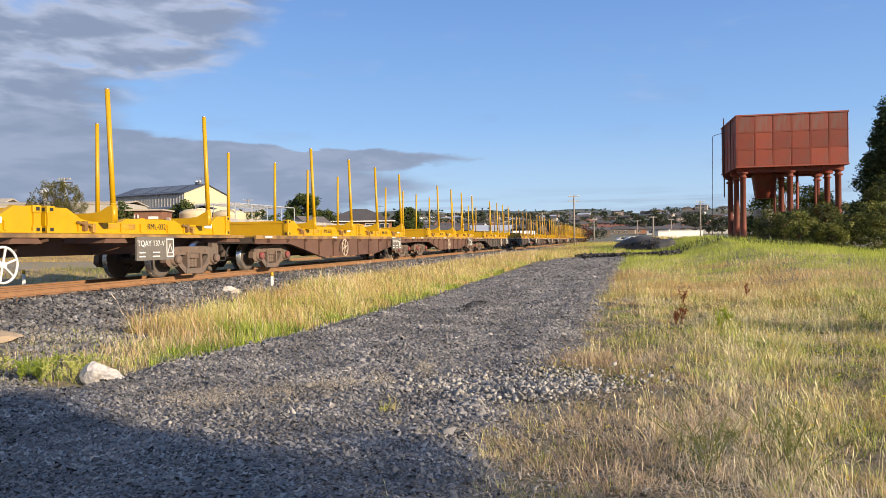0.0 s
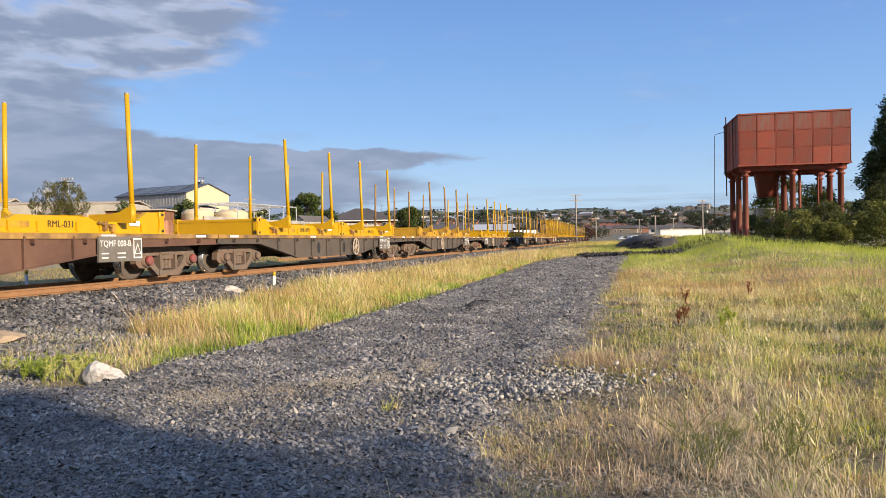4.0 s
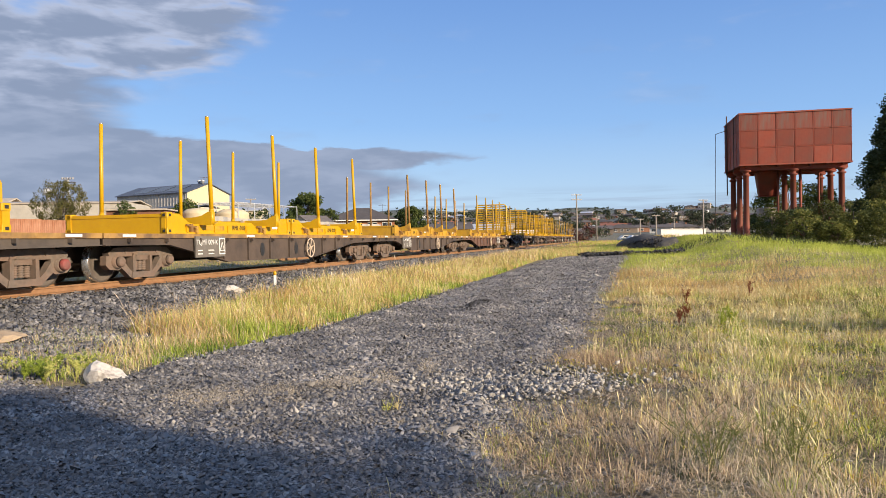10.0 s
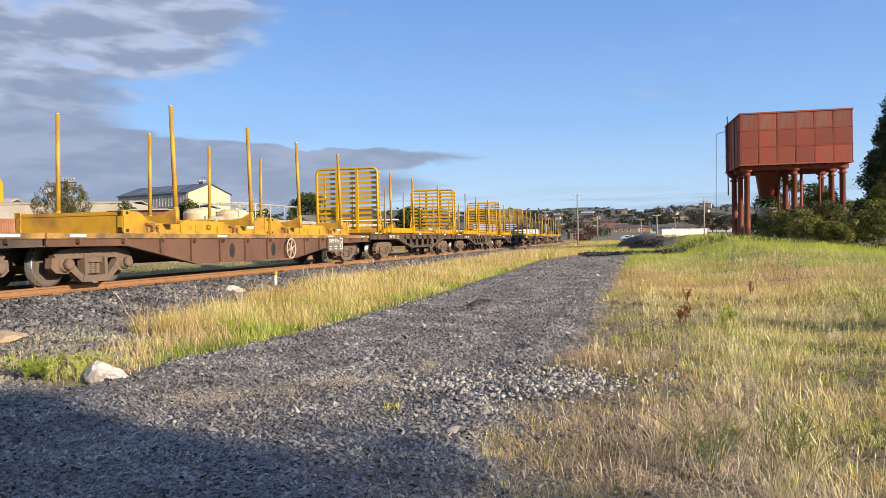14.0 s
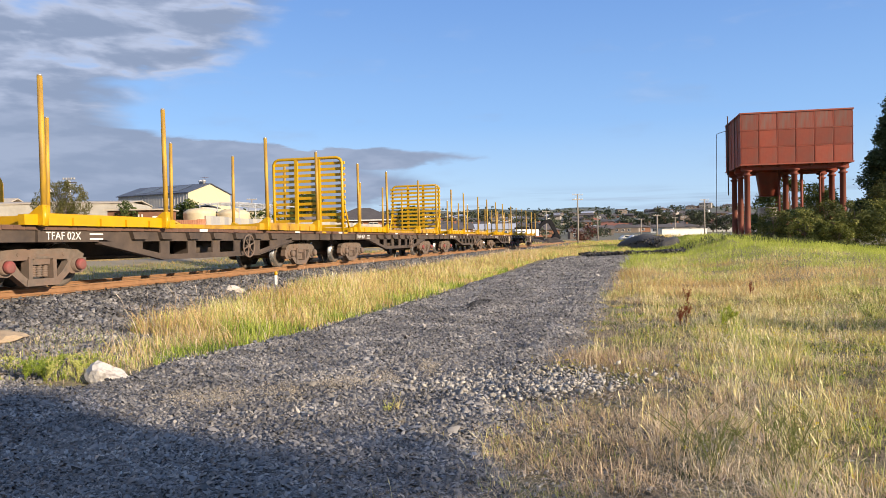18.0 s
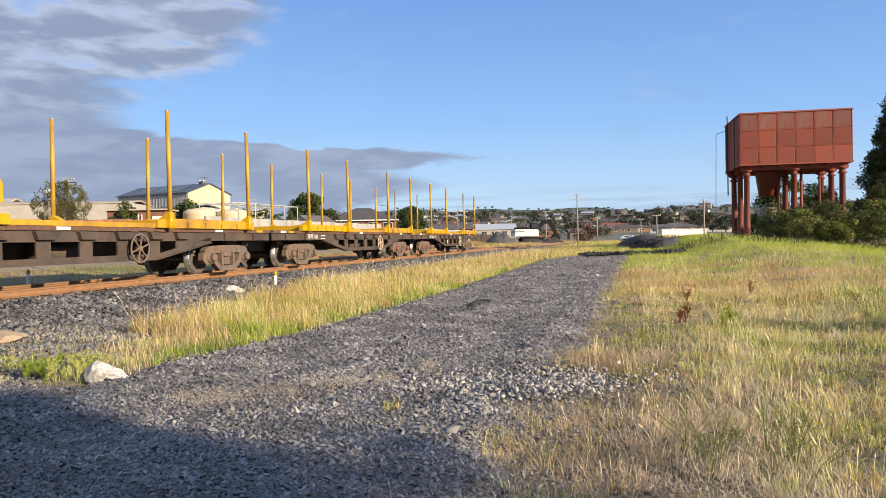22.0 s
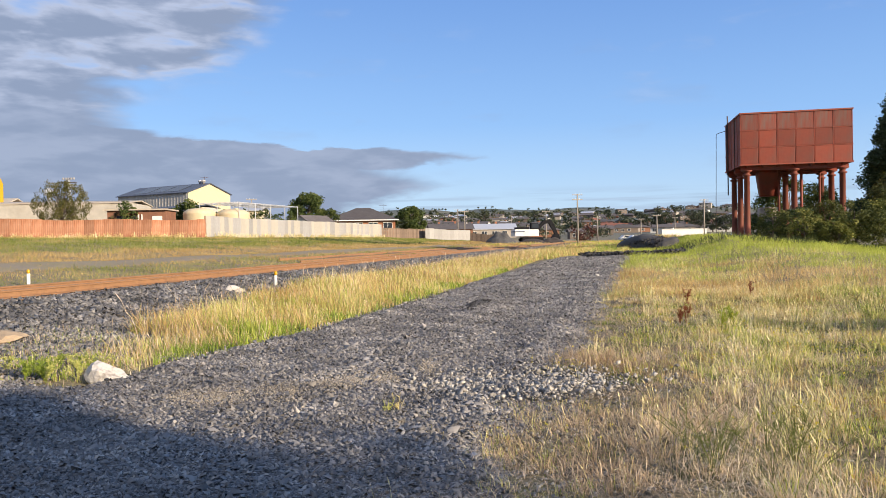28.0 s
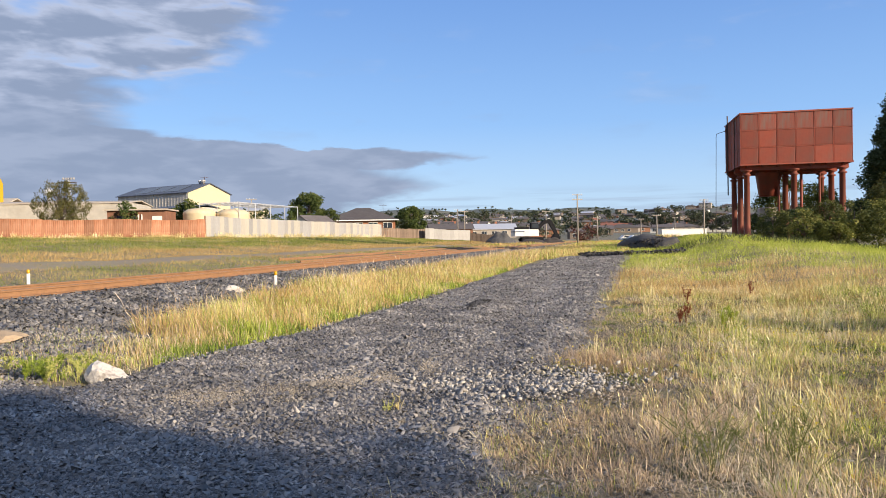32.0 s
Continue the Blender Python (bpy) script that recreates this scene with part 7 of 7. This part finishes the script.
    # the near paddock: a thin undergrowth darkened for the shaded gaps, and tufts of many kinds that crowd and part
    s, q, x, y, r = scatter(200000, 2.3, 15, 8.9, 21, 111, 1.5)
    _, hi = road_edge(s)
    ok = (q > hi + 0.12 * r.normal(size=len(q)) - 0.05) & (np.abs(np.arctan2(x, y)) < 0.62)
    ok &= r.uniform(0, 1, len(x)) < (smooth(q - hi, 0.0, 1.1) * 0.6 + 0.15) * np.clip(0.62 + 0.6 * wave(x, y, 0.55, 151) + 0.35 * wave(x, y, 2.2, 152), 0.08, 1)
    x, y, s, q = x[ok], y[ok], s[ok], q[ok]
    pick = wave(x, y, 2.6, 113) * 0.6 + wave(x, y, 0.6, 114) * 0.6 + 0.1 + r.normal(0, 0.25, len(x))
    for sel, mat, say, sd in ((pick < 0.2, "thatch", "low dead grass, darkened for the shade under the paddock tufts", 117), (pick >= 0.2, "sage", "low green grass, darkened for the shade under the paddock tufts", 119)):
        grass("paddock_undergrowth", x[sel], y[sel], 0.075, 0.0022 + 0.00026 * s[sel], mat, say, sd, 0.9)
    s, q, x, y, r = scatter(21000, 2.4, 16, 9.0, 21, 161, 1.4)
    _, hi = road_edge(s)
    ok = (q > hi - 0.1 + 0.25 * r.normal(size=len(q))) & (np.abs(np.arctan2(x, y)) < 0.62)
    bare = wave(x, y, 0.8, 162) * 0.5 + wave(x, y, 2.4, 163) * 0.4
    ok &= bare > np.interp(q - hi, [0.0, 0.8, 2.0], [0.22, -0.12, -0.50]) + 0.25 * r.normal(size=len(q))
    x, y, s, q, hi = x[ok], y[ok], s[ok], q[ok], hi[ok]
    n = len(x)
    pick = wave(x, y, 2.6, 113) * 0.45 + wave(x, y, 0.7, 114) * 0.35 + smooth(q, 12.5, 16) * 0.35 - smooth(s, 8.5, 14) * smooth(q, 15, 12.5) * 0.45 + r.normal(0, 0.32, n)
    rough = smooth(s, 6.6, 5.0) * smooth(q, 12.2, 11.0) * 0.8 + smooth(hi + 1.1, hi + 0.2, q) * 0.4
    kind = np.digitize(pick + 0.12, [-0.42, -0.12, 0.28, 0.72])
    kind = np.where((kind < 4) & (r.uniform(0, 1, n) < rough), 5, kind)
    # a belt of low dark weeds along the edge of the road
    belt = (s > 7.4) & (s < 13.5) & (q < hi + 1.25 + 0.4 * wave(x, y, 2.0, 168))
    kind = np.where(belt & (r.uniform(0, 1, n) < 0.8), np.where(r.uniform(0, 1, n) < 0.55, 4, 3), kind)
    full = (0.085 + 0.11 * r.uniform(0, 1, n) ** 1.6) * (0.8 + 0.3 * wave(x, y, 1.4, 115)) * np.clip(0.6 + (q - hi) * 0.45, 0.6, 1.0) * np.where(belt, 0.75, 1.0)
    for j, (mat, tall, spread, lean, say) in enumerate((("straw", 1.25, 0.055, 0.55, "bright dry straw tufts in the paddock"), ("gold", 1.0, 0.06, 0.7, "golden dry tufts in the paddock"), ("mixed", 1.0, 0.065, 0.7, "half-dry tufts in the paddock"),
                                                         ("green", 0.9, 0.07, 0.65, "green tufts in the paddock"), ("sage", 0.6, 0.09, 0.9, "low dark weedy tufts in the paddock"), ("ruddy", 0.85, 0.09, 1.1, "trodden reddish dry tufts at the edge of the paddock"))):
        c = np.flatnonzero(kind == j)
        k = np.repeat(c, 26 if mat == "ruddy" else 17)
        a, d = r.uniform(0, 6.283, len(k)), np.abs(r.normal(0, spread, len(k))) * (0.8 + 0.03 * s[k])
        grass("paddock_tufts", x[k] + d * np.cos(a), y[k] + d * np.sin(a), full[k] * tall, 0.0036 + 0.00036 * s[k], mat, say, 164 + j, lean, way=a)
    k = r.integers(0, n, 2600)
    grass("paddock_seed_heads", x[k] + r.normal(0, 0.04, 2600), y[k] + r.normal(0, 0.04, 2600), full[k] * 1.9, 0.0034 + 0.0003 * s[k], "straw", "dry seed heads standing above the paddock grass", 120, 0.35, True)
    k = r.integers(0, n, 5200)
    grass("fallen_stalks", x[k], y[k], 0.26, 0.0022 + 0.0002 * s[k], "straw", "pale bent stalks lying over the paddock grass", 155, 1.4)
    # a stand of pale trodden straw on the corner of the stone spill
    a, d = r.uniform(0, 6.283, 110), 0.5 * r.uniform(0, 1, 110) ** 0.7
    cx, cy = 1.62 + d * np.cos(a) * 1.1, 7.2 + d * np.sin(a) * 1.2
    m = np.repeat(np.arange(110), 15)
    a = r.uniform(0, 6.283, len(m))
    d = np.abs(r.normal(0, 0.07, len(m)))
    grass("paddock_tufts", cx[m] + d * np.cos(a), cy[m] + d * np.sin(a), r.uniform(0.08, 0.2, 110)[m], 0.0054, "ruddy", "pale reddish straw tufts beside the stone spill", 169, 1.1, way=a)
    # small yellow flowers on the green weeds
    k = r.choice(np.flatnonzero((kind >= 2) & (kind <= 4) & (s < 11)), 420)
    x, y = x[k] + r.normal(0, 0.07, 420), y[k] + r.normal(0, 0.07, 420)
    c = np.stack([x, y, ground_z(x, y) + r.uniform(0.10, 0.24, 420)], 1)
    v, f = leaf_cloud([(tuple(p), (0.012, 0.012, 0.008)) for p in c], 1.0, 0.0055, 0.8, 166)
    tagged(bulk("weed_flowers", v, f, "flower"), "small yellow flowers on the weeds of the paddock", "flowers", kind="stuff")
    # the paddock further off, rising to the mound
    s, q, x, y, r = scatter(420000, 15, 64, 5.0, 46, 121, 1.4)
    _, hi = road_edge(s)
    ok = ((q > hi + 0.15 * r.normal(size=len(q))) | (s > 50)) & (np.abs(np.arctan2(x, y)) < 0.68)
    x, y, s, q = x[ok], y[ok], s[ok], q[ok]
    lush = smooth(s, 17, 36) * 1.15 + smooth(q - 10, 4, 12) * 0.55 - 0.32 + wave(x, y, 5, 122) * 0.4 + wave(x, y, 1.6, 153) * 0.25 + r.normal(0, 0.25, len(x))
    g, st = lush > 0.35, lush < -0.05
    mx = ~g & ~st
    tall = 0.20 + 0.07 * wave(x, y, 2.5, 123)
    wide = 0.003 + 0.00032 * s
    for sel, mat, say, sd in ((st, "gold", "dry straw grass across the paddock", 124), (mx, "mixed", "half-dry grass across the paddock", 125), (g, "lush", "lush green grass on the mound", 126)):
        grass("paddock_grass", x[sel], y[sel], tall[sel], wide[sel], mat, say, sd, 0.7, plain=True)
    # dark weeds along the foot of the mound
    s, q, x, y, r = scatter(9000, 34, 47, 12.2, 27, 184)
    ok = (np.abs(s - 41 + (q - 13) * 0.55 - 1.2 * wave(x, y, 4, 186)) < 2.2) & (wave(x, y, 2.2, 185) + 0.3 * r.normal(size=len(s)) > 0.05) & (q > road_edge(s)[1])
    x, y, s = x[ok], y[ok], s[ok]
    grass("mound_weeds", x, y, 0.38, 0.028, "sage", "dark grey-green weeds along the foot of the mound", 187, 0.6)
    # beyond the track: bands of green and straw up the bank
    s, q, x, y, r = scatter(330000, 9, 130, -29, -2.6, 131, 1.7)
    ok = (np.abs(np.arctan2(x, y)) < 0.66) & ~((q < -7.3) & (q > -9.4) & (r.uniform(0, 1, len(q)) < 0.85)) & ~((q < -3.9) & (q > -5.6) & (s > 34) & (r.uniform(0, 1, len(q)) < 0.75))
    x, y, s, q = x[ok], y[ok], s[ok], q[ok]
    band = np.interp(q, [-29, -24, -18, -15.5, -13, -10.5, -6.5, -4.5, -3], [0.25, 0.45, 0.75, 0.6, -0.3, -0.5, 0.1, 0.4, 0.3]) + wave(x, y, 7, 132) * 0.35 + r.normal(0, 0.3, len(x))
    g, st = band > 0.55, band < 0.1
    mx = ~g & ~st
    tall = np.where(q < -12, 0.17, 0.13) + 0.04 * wave(x, y, 5, 133)
    wide = 0.0045 + 0.00050 * s
    for sel, mat, say, sd in ((st, "bank_straw", "dry straw grass beyond the track", 134), (mx, "bank_mixed", "half-dry grass on the bank", 135), (g, "bank_green", "green grass on the bank below the fences", 136)):
        grass("bank_grass", x[sel], y[sel], tall[sel], wide[sel], mat, say, sd, 0.8, plain=True)
    # rough pasture further off, between the yard and the mound
    s, q, x, y, r = scatter(30000, 80, 210, -6, 46, 146, 1.2)
    ok = np.abs(np.arctan2(x, y)) < 0.45
    x, y, s = x[ok], y[ok], s[ok]
    tone = wave(x, y, 14, 147) * 0.6 + r.normal(0, 0.35, len(x))
    for sel, mat, say, sd in ((tone < 0.1, "gold", "dry rough pasture beyond the end of the road", 148), (tone >= 0.1, "lush", "green rough pasture beyond the end of the road", 149)):
        grass("far_grass", x[sel], y[sel], 0.42, 0.03 + 0.0006 * s[sel], mat, say, sd, 0.6, plain=True)
    # dark weeds that stand for the shaded side of the hollow in the bank
    s, q, x, y, r = scatter(15000, 70, 92, -25, -11.0, 188)
    ok = np.hypot((s - 79 - (q + 17) * 0.9) / 4.0, (q + 17.5) / 5.0) + 0.25 * r.normal(size=len(s)) < 0.95
    grass("hollow_shade_weeds", x[ok], y[ok], 0.36, 0.06, "sage", "dark grey-green weeds that stand for the shade in the hollow of the bank", 189, 0.6)
    # rank straw at the foot of the fences
    r = np.random.default_rng(156)
    t = r.uniform(0, 1, 5200)
    x = np.where(t < 0.45, -41 + 17.9 * t / 0.45, -23.05 + 13.1 * (t - 0.45) / 0.55)
    y = np.where(t < 0.45, 61 + 10 * t / 0.45, 71 + 47 * (t - 0.45) / 0.55)
    d = np.abs(r.normal(0, 0.5, len(t))) + 0.1
    x, y = x + d * 0.75, y - d * 0.65
    ok = clumped(x, y, r, 5.0, 157, 0.6)
    grass("fence_grass", x[ok], y[ok], 0.62, 0.03, "straw", "rank dry grass at the foot of the fences", 158, 0.4)
    # tufts and litter that fade out over the stony edge of the paddock
    r = np.random.default_rng(181)
    cx, cy = r.uniform(-0.75, 1.0, 90), r.uniform(3.4, 5.7, 90)
    k = r.integers(0, 90, 4200)
    x, y = cx[k] + r.normal(0, 0.06, 4200), cy[k] + r.normal(0, 0.06, 4200)
    _, hi = road_edge(to_sq(x, y)[0])
    ok = to_sq(x, y)[1] > hi - 0.7
    x, y = x[ok], y[ok]
    pick = r.uniform(0, 1, len(x))
    for sel, mat, say, sd in ((pick < 0.6, "ruddy", "dry tufts on the stony edge of the paddock", 182), (pick >= 0.6, "mixed", "half-dry tufts on the stony edge of the paddock", 183)):
        grass("edge_tufts", x[sel], y[sel], 0.10, 0.0036, mat, say, sd, 1.1)
    x, y = r.uniform(-1.0, 7.5, 42000), 3.0 + 9 * r.uniform(0, 1, 42000) ** 1.5
    _, hi = road_edge(to_sq(x, y)[0])
    ok = to_sq(x, y)[1] > hi - 0.3 + 0.1 * r.normal(size=42000)
    x, y = x[ok], y[ok]
    a, l = r.uniform(0, 6.283, len(x)), r.uniform(0.05, 0.17, len(x))
    z = ground_z(x, y) + r.uniform(0.008, 0.06, len(x))
    w = 0.0014 + 0.00012 * y
    dx, dy = np.cos(a) * l, np.sin(a) * l
    v = np.stack([np.stack([x - dy * w / l, y + dx * w / l, z], 1), np.stack([x + dy * w / l, y - dx * w / l, z], 1), np.stack([x + dx, y + dy, z + r.normal(0.015, 0.03, len(x))], 1)], 1)
    tagged(bulk("straw_litter", v.reshape(-1, 3), np.arange(len(x) * 3).reshape(-1, 3), "ruddy"), "dead straw lying on the bare ground", "litter", kind="stuff")
    # thin weeds by the rough ground in the west corner
    s, q, x, y, r = scatter(14000, 4.4, 8.6, 2.8, 5.9, 141)
    ok = clumped(x, y, r, 0.7, 142, 0.25)
    grass("corner_grass", x[ok], y[ok], 0.13, 0.003, "ruddy", "thin dry grass on the rough corner by the crossing", 143, 1.0)
    ok &= r.uniform(0, 1, len(x)) < 0.4
    grass("corner_grass", x[ok], y[ok], 0.12, 0.004, "green", "thin green weeds on the rough corner by the crossing", 144, 0.5)


lay_grass()

# ---- small things ----


def rock(name, x, y, rx, ry, rz, mat, label, seed, turn=0.0):
    bm = bmesh.new()
    bmesh.ops.create_icosphere(bm, subdivisions=3, radius=1.0)
    r = np.random.default_rng(seed)
    cuts = [(Vector(d).normalized(), r.uniform(0.5, 0.72)) for d in r.normal(size=(8, 3))]
    for v in bm.verts:
        for n, k in cuts:
            over = v.co.dot(n) - k
            if over > 0:
                v.co -= n * over * 0.97
        v.co += v.co.normalized() * (noise.noise(v.co * 3.1 + Vector((seed, 0, 0))) * 0.10 + noise.noise(v.co * 8 + Vector((seed, 3, 0))) * 0.06)
        v.co = Vector((v.co.x * rx, v.co.y * ry, v.co.z * rz))
    ob = part(name, bm, mat)
    ob.matrix_world = pose(x, y, lay(x, y) + rz * 0.25, 0, 0, turn)
    return tagged(ob, label, "rock")


M["white_rock"] = material("chalky_white_rock", (0.52, 0.47, 0.40), (0.68, 0.63, 0.56), 0.9, grain=14, stain=6.0, stained=(0.20, 0.17, 0.14), amount=0.75, bump=1.0, lo=0.52, hi=0.62)
M["sand_slab"] = material("sandy_concrete_slab", (0.30, 0.22, 0.135), (0.44, 0.34, 0.225), 0.9, grain=16, stain=1.5, stained=(0.33, 0.25, 0.17), amount=0.6, bump=0.5)
rock("white_rock", -3.16, 6.82, 0.24, 0.17, 0.19, "white_rock", "chalky white boulder at the corner of the verge", 11, -12)
rock("grey_rock", -3.36, 6.98, 0.10, 0.08, 0.08, "concrete", "grey stone leaning on the white boulder", 4, 30)
rock("sandy_slab", -5.5, 8.75, 0.46, 0.30, 0.13, "sand_slab", "flat sandy slab lying in the rough corner", 5, 20)
rock("pale_slab", -4.62, 16.0, 0.27, 0.16, 0.19, "white_rock", "pale broken slab in the verge grass", 6, 10)


def marker(s, q, h, label):
    p = spot(s, q)
    z = lay(p.x, p.y)
    g = building("marker_post", pose(p.x, p.y, z, 0, 0, 10), label, "marker post")
    bm = bmesh.new()
    box(bm, -0.035, 0.035, -0.03, 0.03, -0.2, h, 0.01)
    part("post", bm, "white", g)
    bm = bmesh.new()
    lathe(bm, [(0.036, h), (0.042, h + 0.03), (0.04, h + 0.08), (0.015, h + 0.10)], None, 10)
    part("cap", bm, "yellow", g, "yellow cap")


marker(16.3, 2.4, 0.33, "short white marker post with a yellow cap beside the ballast")
marker(14.8, -3.4, 0.34, "short white marker post with a yellow cap beyond the rails")


def trackside_sign():
    """A yellow board on a post, just at the western limit of what can be seen."""
    g = building("track_sign", pose(-7.965, 12.9, 0.4, 0, 0, 24), "yellow steel track sign board on a post", "sign")
    bm = bmesh.new()
    plate(bm, [(-0.42, 1.72), (0.18, 1.72), (0.18, 2.05), (0.10, 2.24), (-0.34, 2.24), (-0.42, 2.1)], -0.012, 0.012)
    part("board", bm, "yellow", g)
    bm = bmesh.new()
    rod(bm, (-0.12, 0.03, -0.5), (-0.12, 0.03, 2.1), 0.03, n=8)
    part("post", bm, "silver_roof", g)


trackside_sign()


def hut():
    """An unseen hut-shaped block, added behind the camera to cast the shade over the crossing."""
    g = building("shade_block", pose(8.42, -3.14, 0, 0, 0, -126.87), "unseen plain hut-shaped block added to shade the crossing", "hut")
    bm = bmesh.new()
    walls(bm, 6.0, 3.0, -0.2, 4.75)
    part("wall", bm, "concrete", g)
    bm = bmesh.new()
    box(bm, -0.2, 6.2, -0.2, 3.2, 4.75, 4.93)
    part("roof", bm, "silver_roof", g)


hut()


def weed(x, y, h, stems, mat, label, seed, leaf=0.02, leaves=14, lean=0.35):
    r = np.random.default_rng(seed)
    g = building("weed", pose(x, y, lay(x, y)), label, "weed")
    bm = bmesh.new()
    pts = []
    for k in range(stems):
        a, l = r.uniform(0, 6.28), r.uniform(0.1, lean)
        hh = h * r.uniform(0.6, 1.1)
        p = [Vector((math.cos(a) * l * hh * t ** 1.6, math.sin(a) * l * hh * t ** 1.6, hh * t)) for t in (0, 0.35, 0.7, 1.0)]
        tube(bm, p, 0.0015, 4)
        pts += [p[1].lerp(p[3], t) for t in r.uniform(0, 1, leaves)]
        for j in range(2):
            t = r.uniform(0.4, 0.8)
            q0 = p[1].lerp(p[3], t)
            q1 = q0 + Vector((r.normal(0, 0.12), r.normal(0, 0.12), r.uniform(0.05, 0.15))) * h
            tube(bm, [q0, q1], 0.0010, 4)
            pts += [q0.lerp(q1, tt) for tt in r.uniform(0.2, 1, 5)]
    part("stem", bm, mat, g)
    v, f = leaf_cloud([(tuple(p), (leaf, leaf, leaf)) for p in pts], 1.0, leaf * 0.6, 0.35, seed)
    o = bulk("foliage", v, f, mat)
    o.parent = g


def weeds():
    r = np.random.default_rng(200)
    for k in range(12):
        weed(1.85 + r.uniform(-0.5, 0.45), 4.0 + r.uniform(-0.4, 0.3), 0.32, 6, "wiry", "wiry green weed with thin branching stems", 210 + k, 0.006, 3, 1.1)
    for x, y, h in ((3.3, 10.2, 0.28), (3.45, 10.4, 0.32), (4.4, 13.2, 0.3), (5.9, 14.0, 0.32)):
        weed(x, y, h, 6, "dock", "rust-red dock with dried seed stalks", int(x * 100), 0.014, 18, 0.3)
    for x, y in ((3.75, 9.8), (4.0, 10.3), (3.9, 9.9)):
        weed(x, y, 0.26, 7, "lush", "leafy green weed among the dry grass", int(x * 130), 0.018, 9, 0.5)
    weed(-0.42, 5.25, 0.17, 9, "mixed", "small green grass tuft growing in the gravel", 230, 0.004, 3, 0.5)
    weed(-0.35, 5.32, 0.19, 9, "straw", "dry tuft growing in the gravel", 231, 0.004, 3, 0.5)
    for k in range(14):
        weed(-3.72 + r.uniform(-0.55, 0.3), 6.95 + r.uniform(-0.35, 0.45), 0.2, 9, "mixed" if k % 2 else "green", "green weed with small yellow flowers beside the boulder", 240 + k, 0.011, 8, 1.1)


M["wiry"] = blades("wiry_olive_stems", [(0.10, 0.12, 0.035), (0.19, 0.21, 0.06), (0.34, 0.34, 0.11)], 2.0, 0.2)
M["dock"] = blades("dried_dock", [(0.12, 0.03, 0.015), (0.24, 0.07, 0.03), (0.34, 0.13, 0.06)], 2.0, 0.2)
weeds()


def siding():
    """An old rusty siding, half buried, on the far side of the running line."""
    bm = bmesh.new()
    box(bm, 0, 85, -0.035, 0.035, -0.05, 0.09)
    me = mesh_of(bm, "rail")
    for q in (-4.2, -5.3):
        ob = new("rail", me)
        p = spot(32, q)
        ob.matrix_world = pose(p.x, p.y, lay(p.x, p.y) + 0.03, 0, 0, TRACK_DEG)
        tagged(ob, "rust-brown rail of a half-buried disused siding", "rail", "siding rails", "structure")

    def z_of(Sg, Q, X, Y):
        return ground_z(X, Y) + 0.012 + 0.02 * (1 - ((Q + 4.75) / 1.4) ** 2) - 0.09 * (1 - smooth(Sg + 5 * wave(X, Y, 4, 43), 31, 42)) + 0.025 * wave(X, Y, 1.6, 44)
    ribbon("siding_bed", np.arange(31, 118, 1.0), np.linspace(-6.1, -3.4, 7), z_of, "siding_soil", "rust-brown bare soil along the old siding", "siding")

    def z_two(Sg, Q, X, Y):
        return ground_z(X, Y) + 0.03 - 0.04 * np.abs((Q + 8.4) / 1.5) ** 4
    ribbon("access_track", np.arange(4, 90, 1.0), np.linspace(-9.9, -6.9, 9), z_two, "dust", "grey gravel access track along the foot of the bank", "track")


M["dust"] = material("pale_gravel_dust", (0.20, 0.165, 0.115), (0.29, 0.24, 0.175), 0.95, grain=9, stain=0.6, stained=(0.26, 0.22, 0.10), amount=0.7, bump=0.5)
M["siding_soil"] = material("rusty_soil", (0.17, 0.085, 0.045), (0.26, 0.14, 0.075), 0.95, grain=6, stain=0.7, stained=(0.20, 0.15, 0.08), amount=0.6, bump=0.6)
siding()


def motions():
    """The train rolls past from the far end of the track; its wheels turn while they can be seen."""
    times = [k * 1.0 for k in range(33)]
    for thing, place in MOVING:
        up = 0.957 if thing.name.startswith("log_bunk") else 0.0
        walk(thing, [(t, along(place - travelled(t), 0, RAIL + up)) for t in times])
    for wheel, seat, place in WHEELS:
        def turned(t):
            return pose(seat, 0, WR) @ Matrix.Rotation(-travelled(t) / WR, 4, "Y")
        a = min(31.0, max(0.0, (place - 62) / 8.6))
        b = min(32.0, max(a, (place - 4) / 8.3))
        k0, k1 = int(a * 15), int(b * 15)
        rows = [(k / 15, turned(k / 15)) for k in range(k0, k1 + 1)]
        if k0 > 0:
            rows.insert(0, (0.0, turned(k0 / 15)))
        if k1 < 480:
            rows.append((32.0, turned(k1 / 15)))
        walk(wheel, rows)


motions()
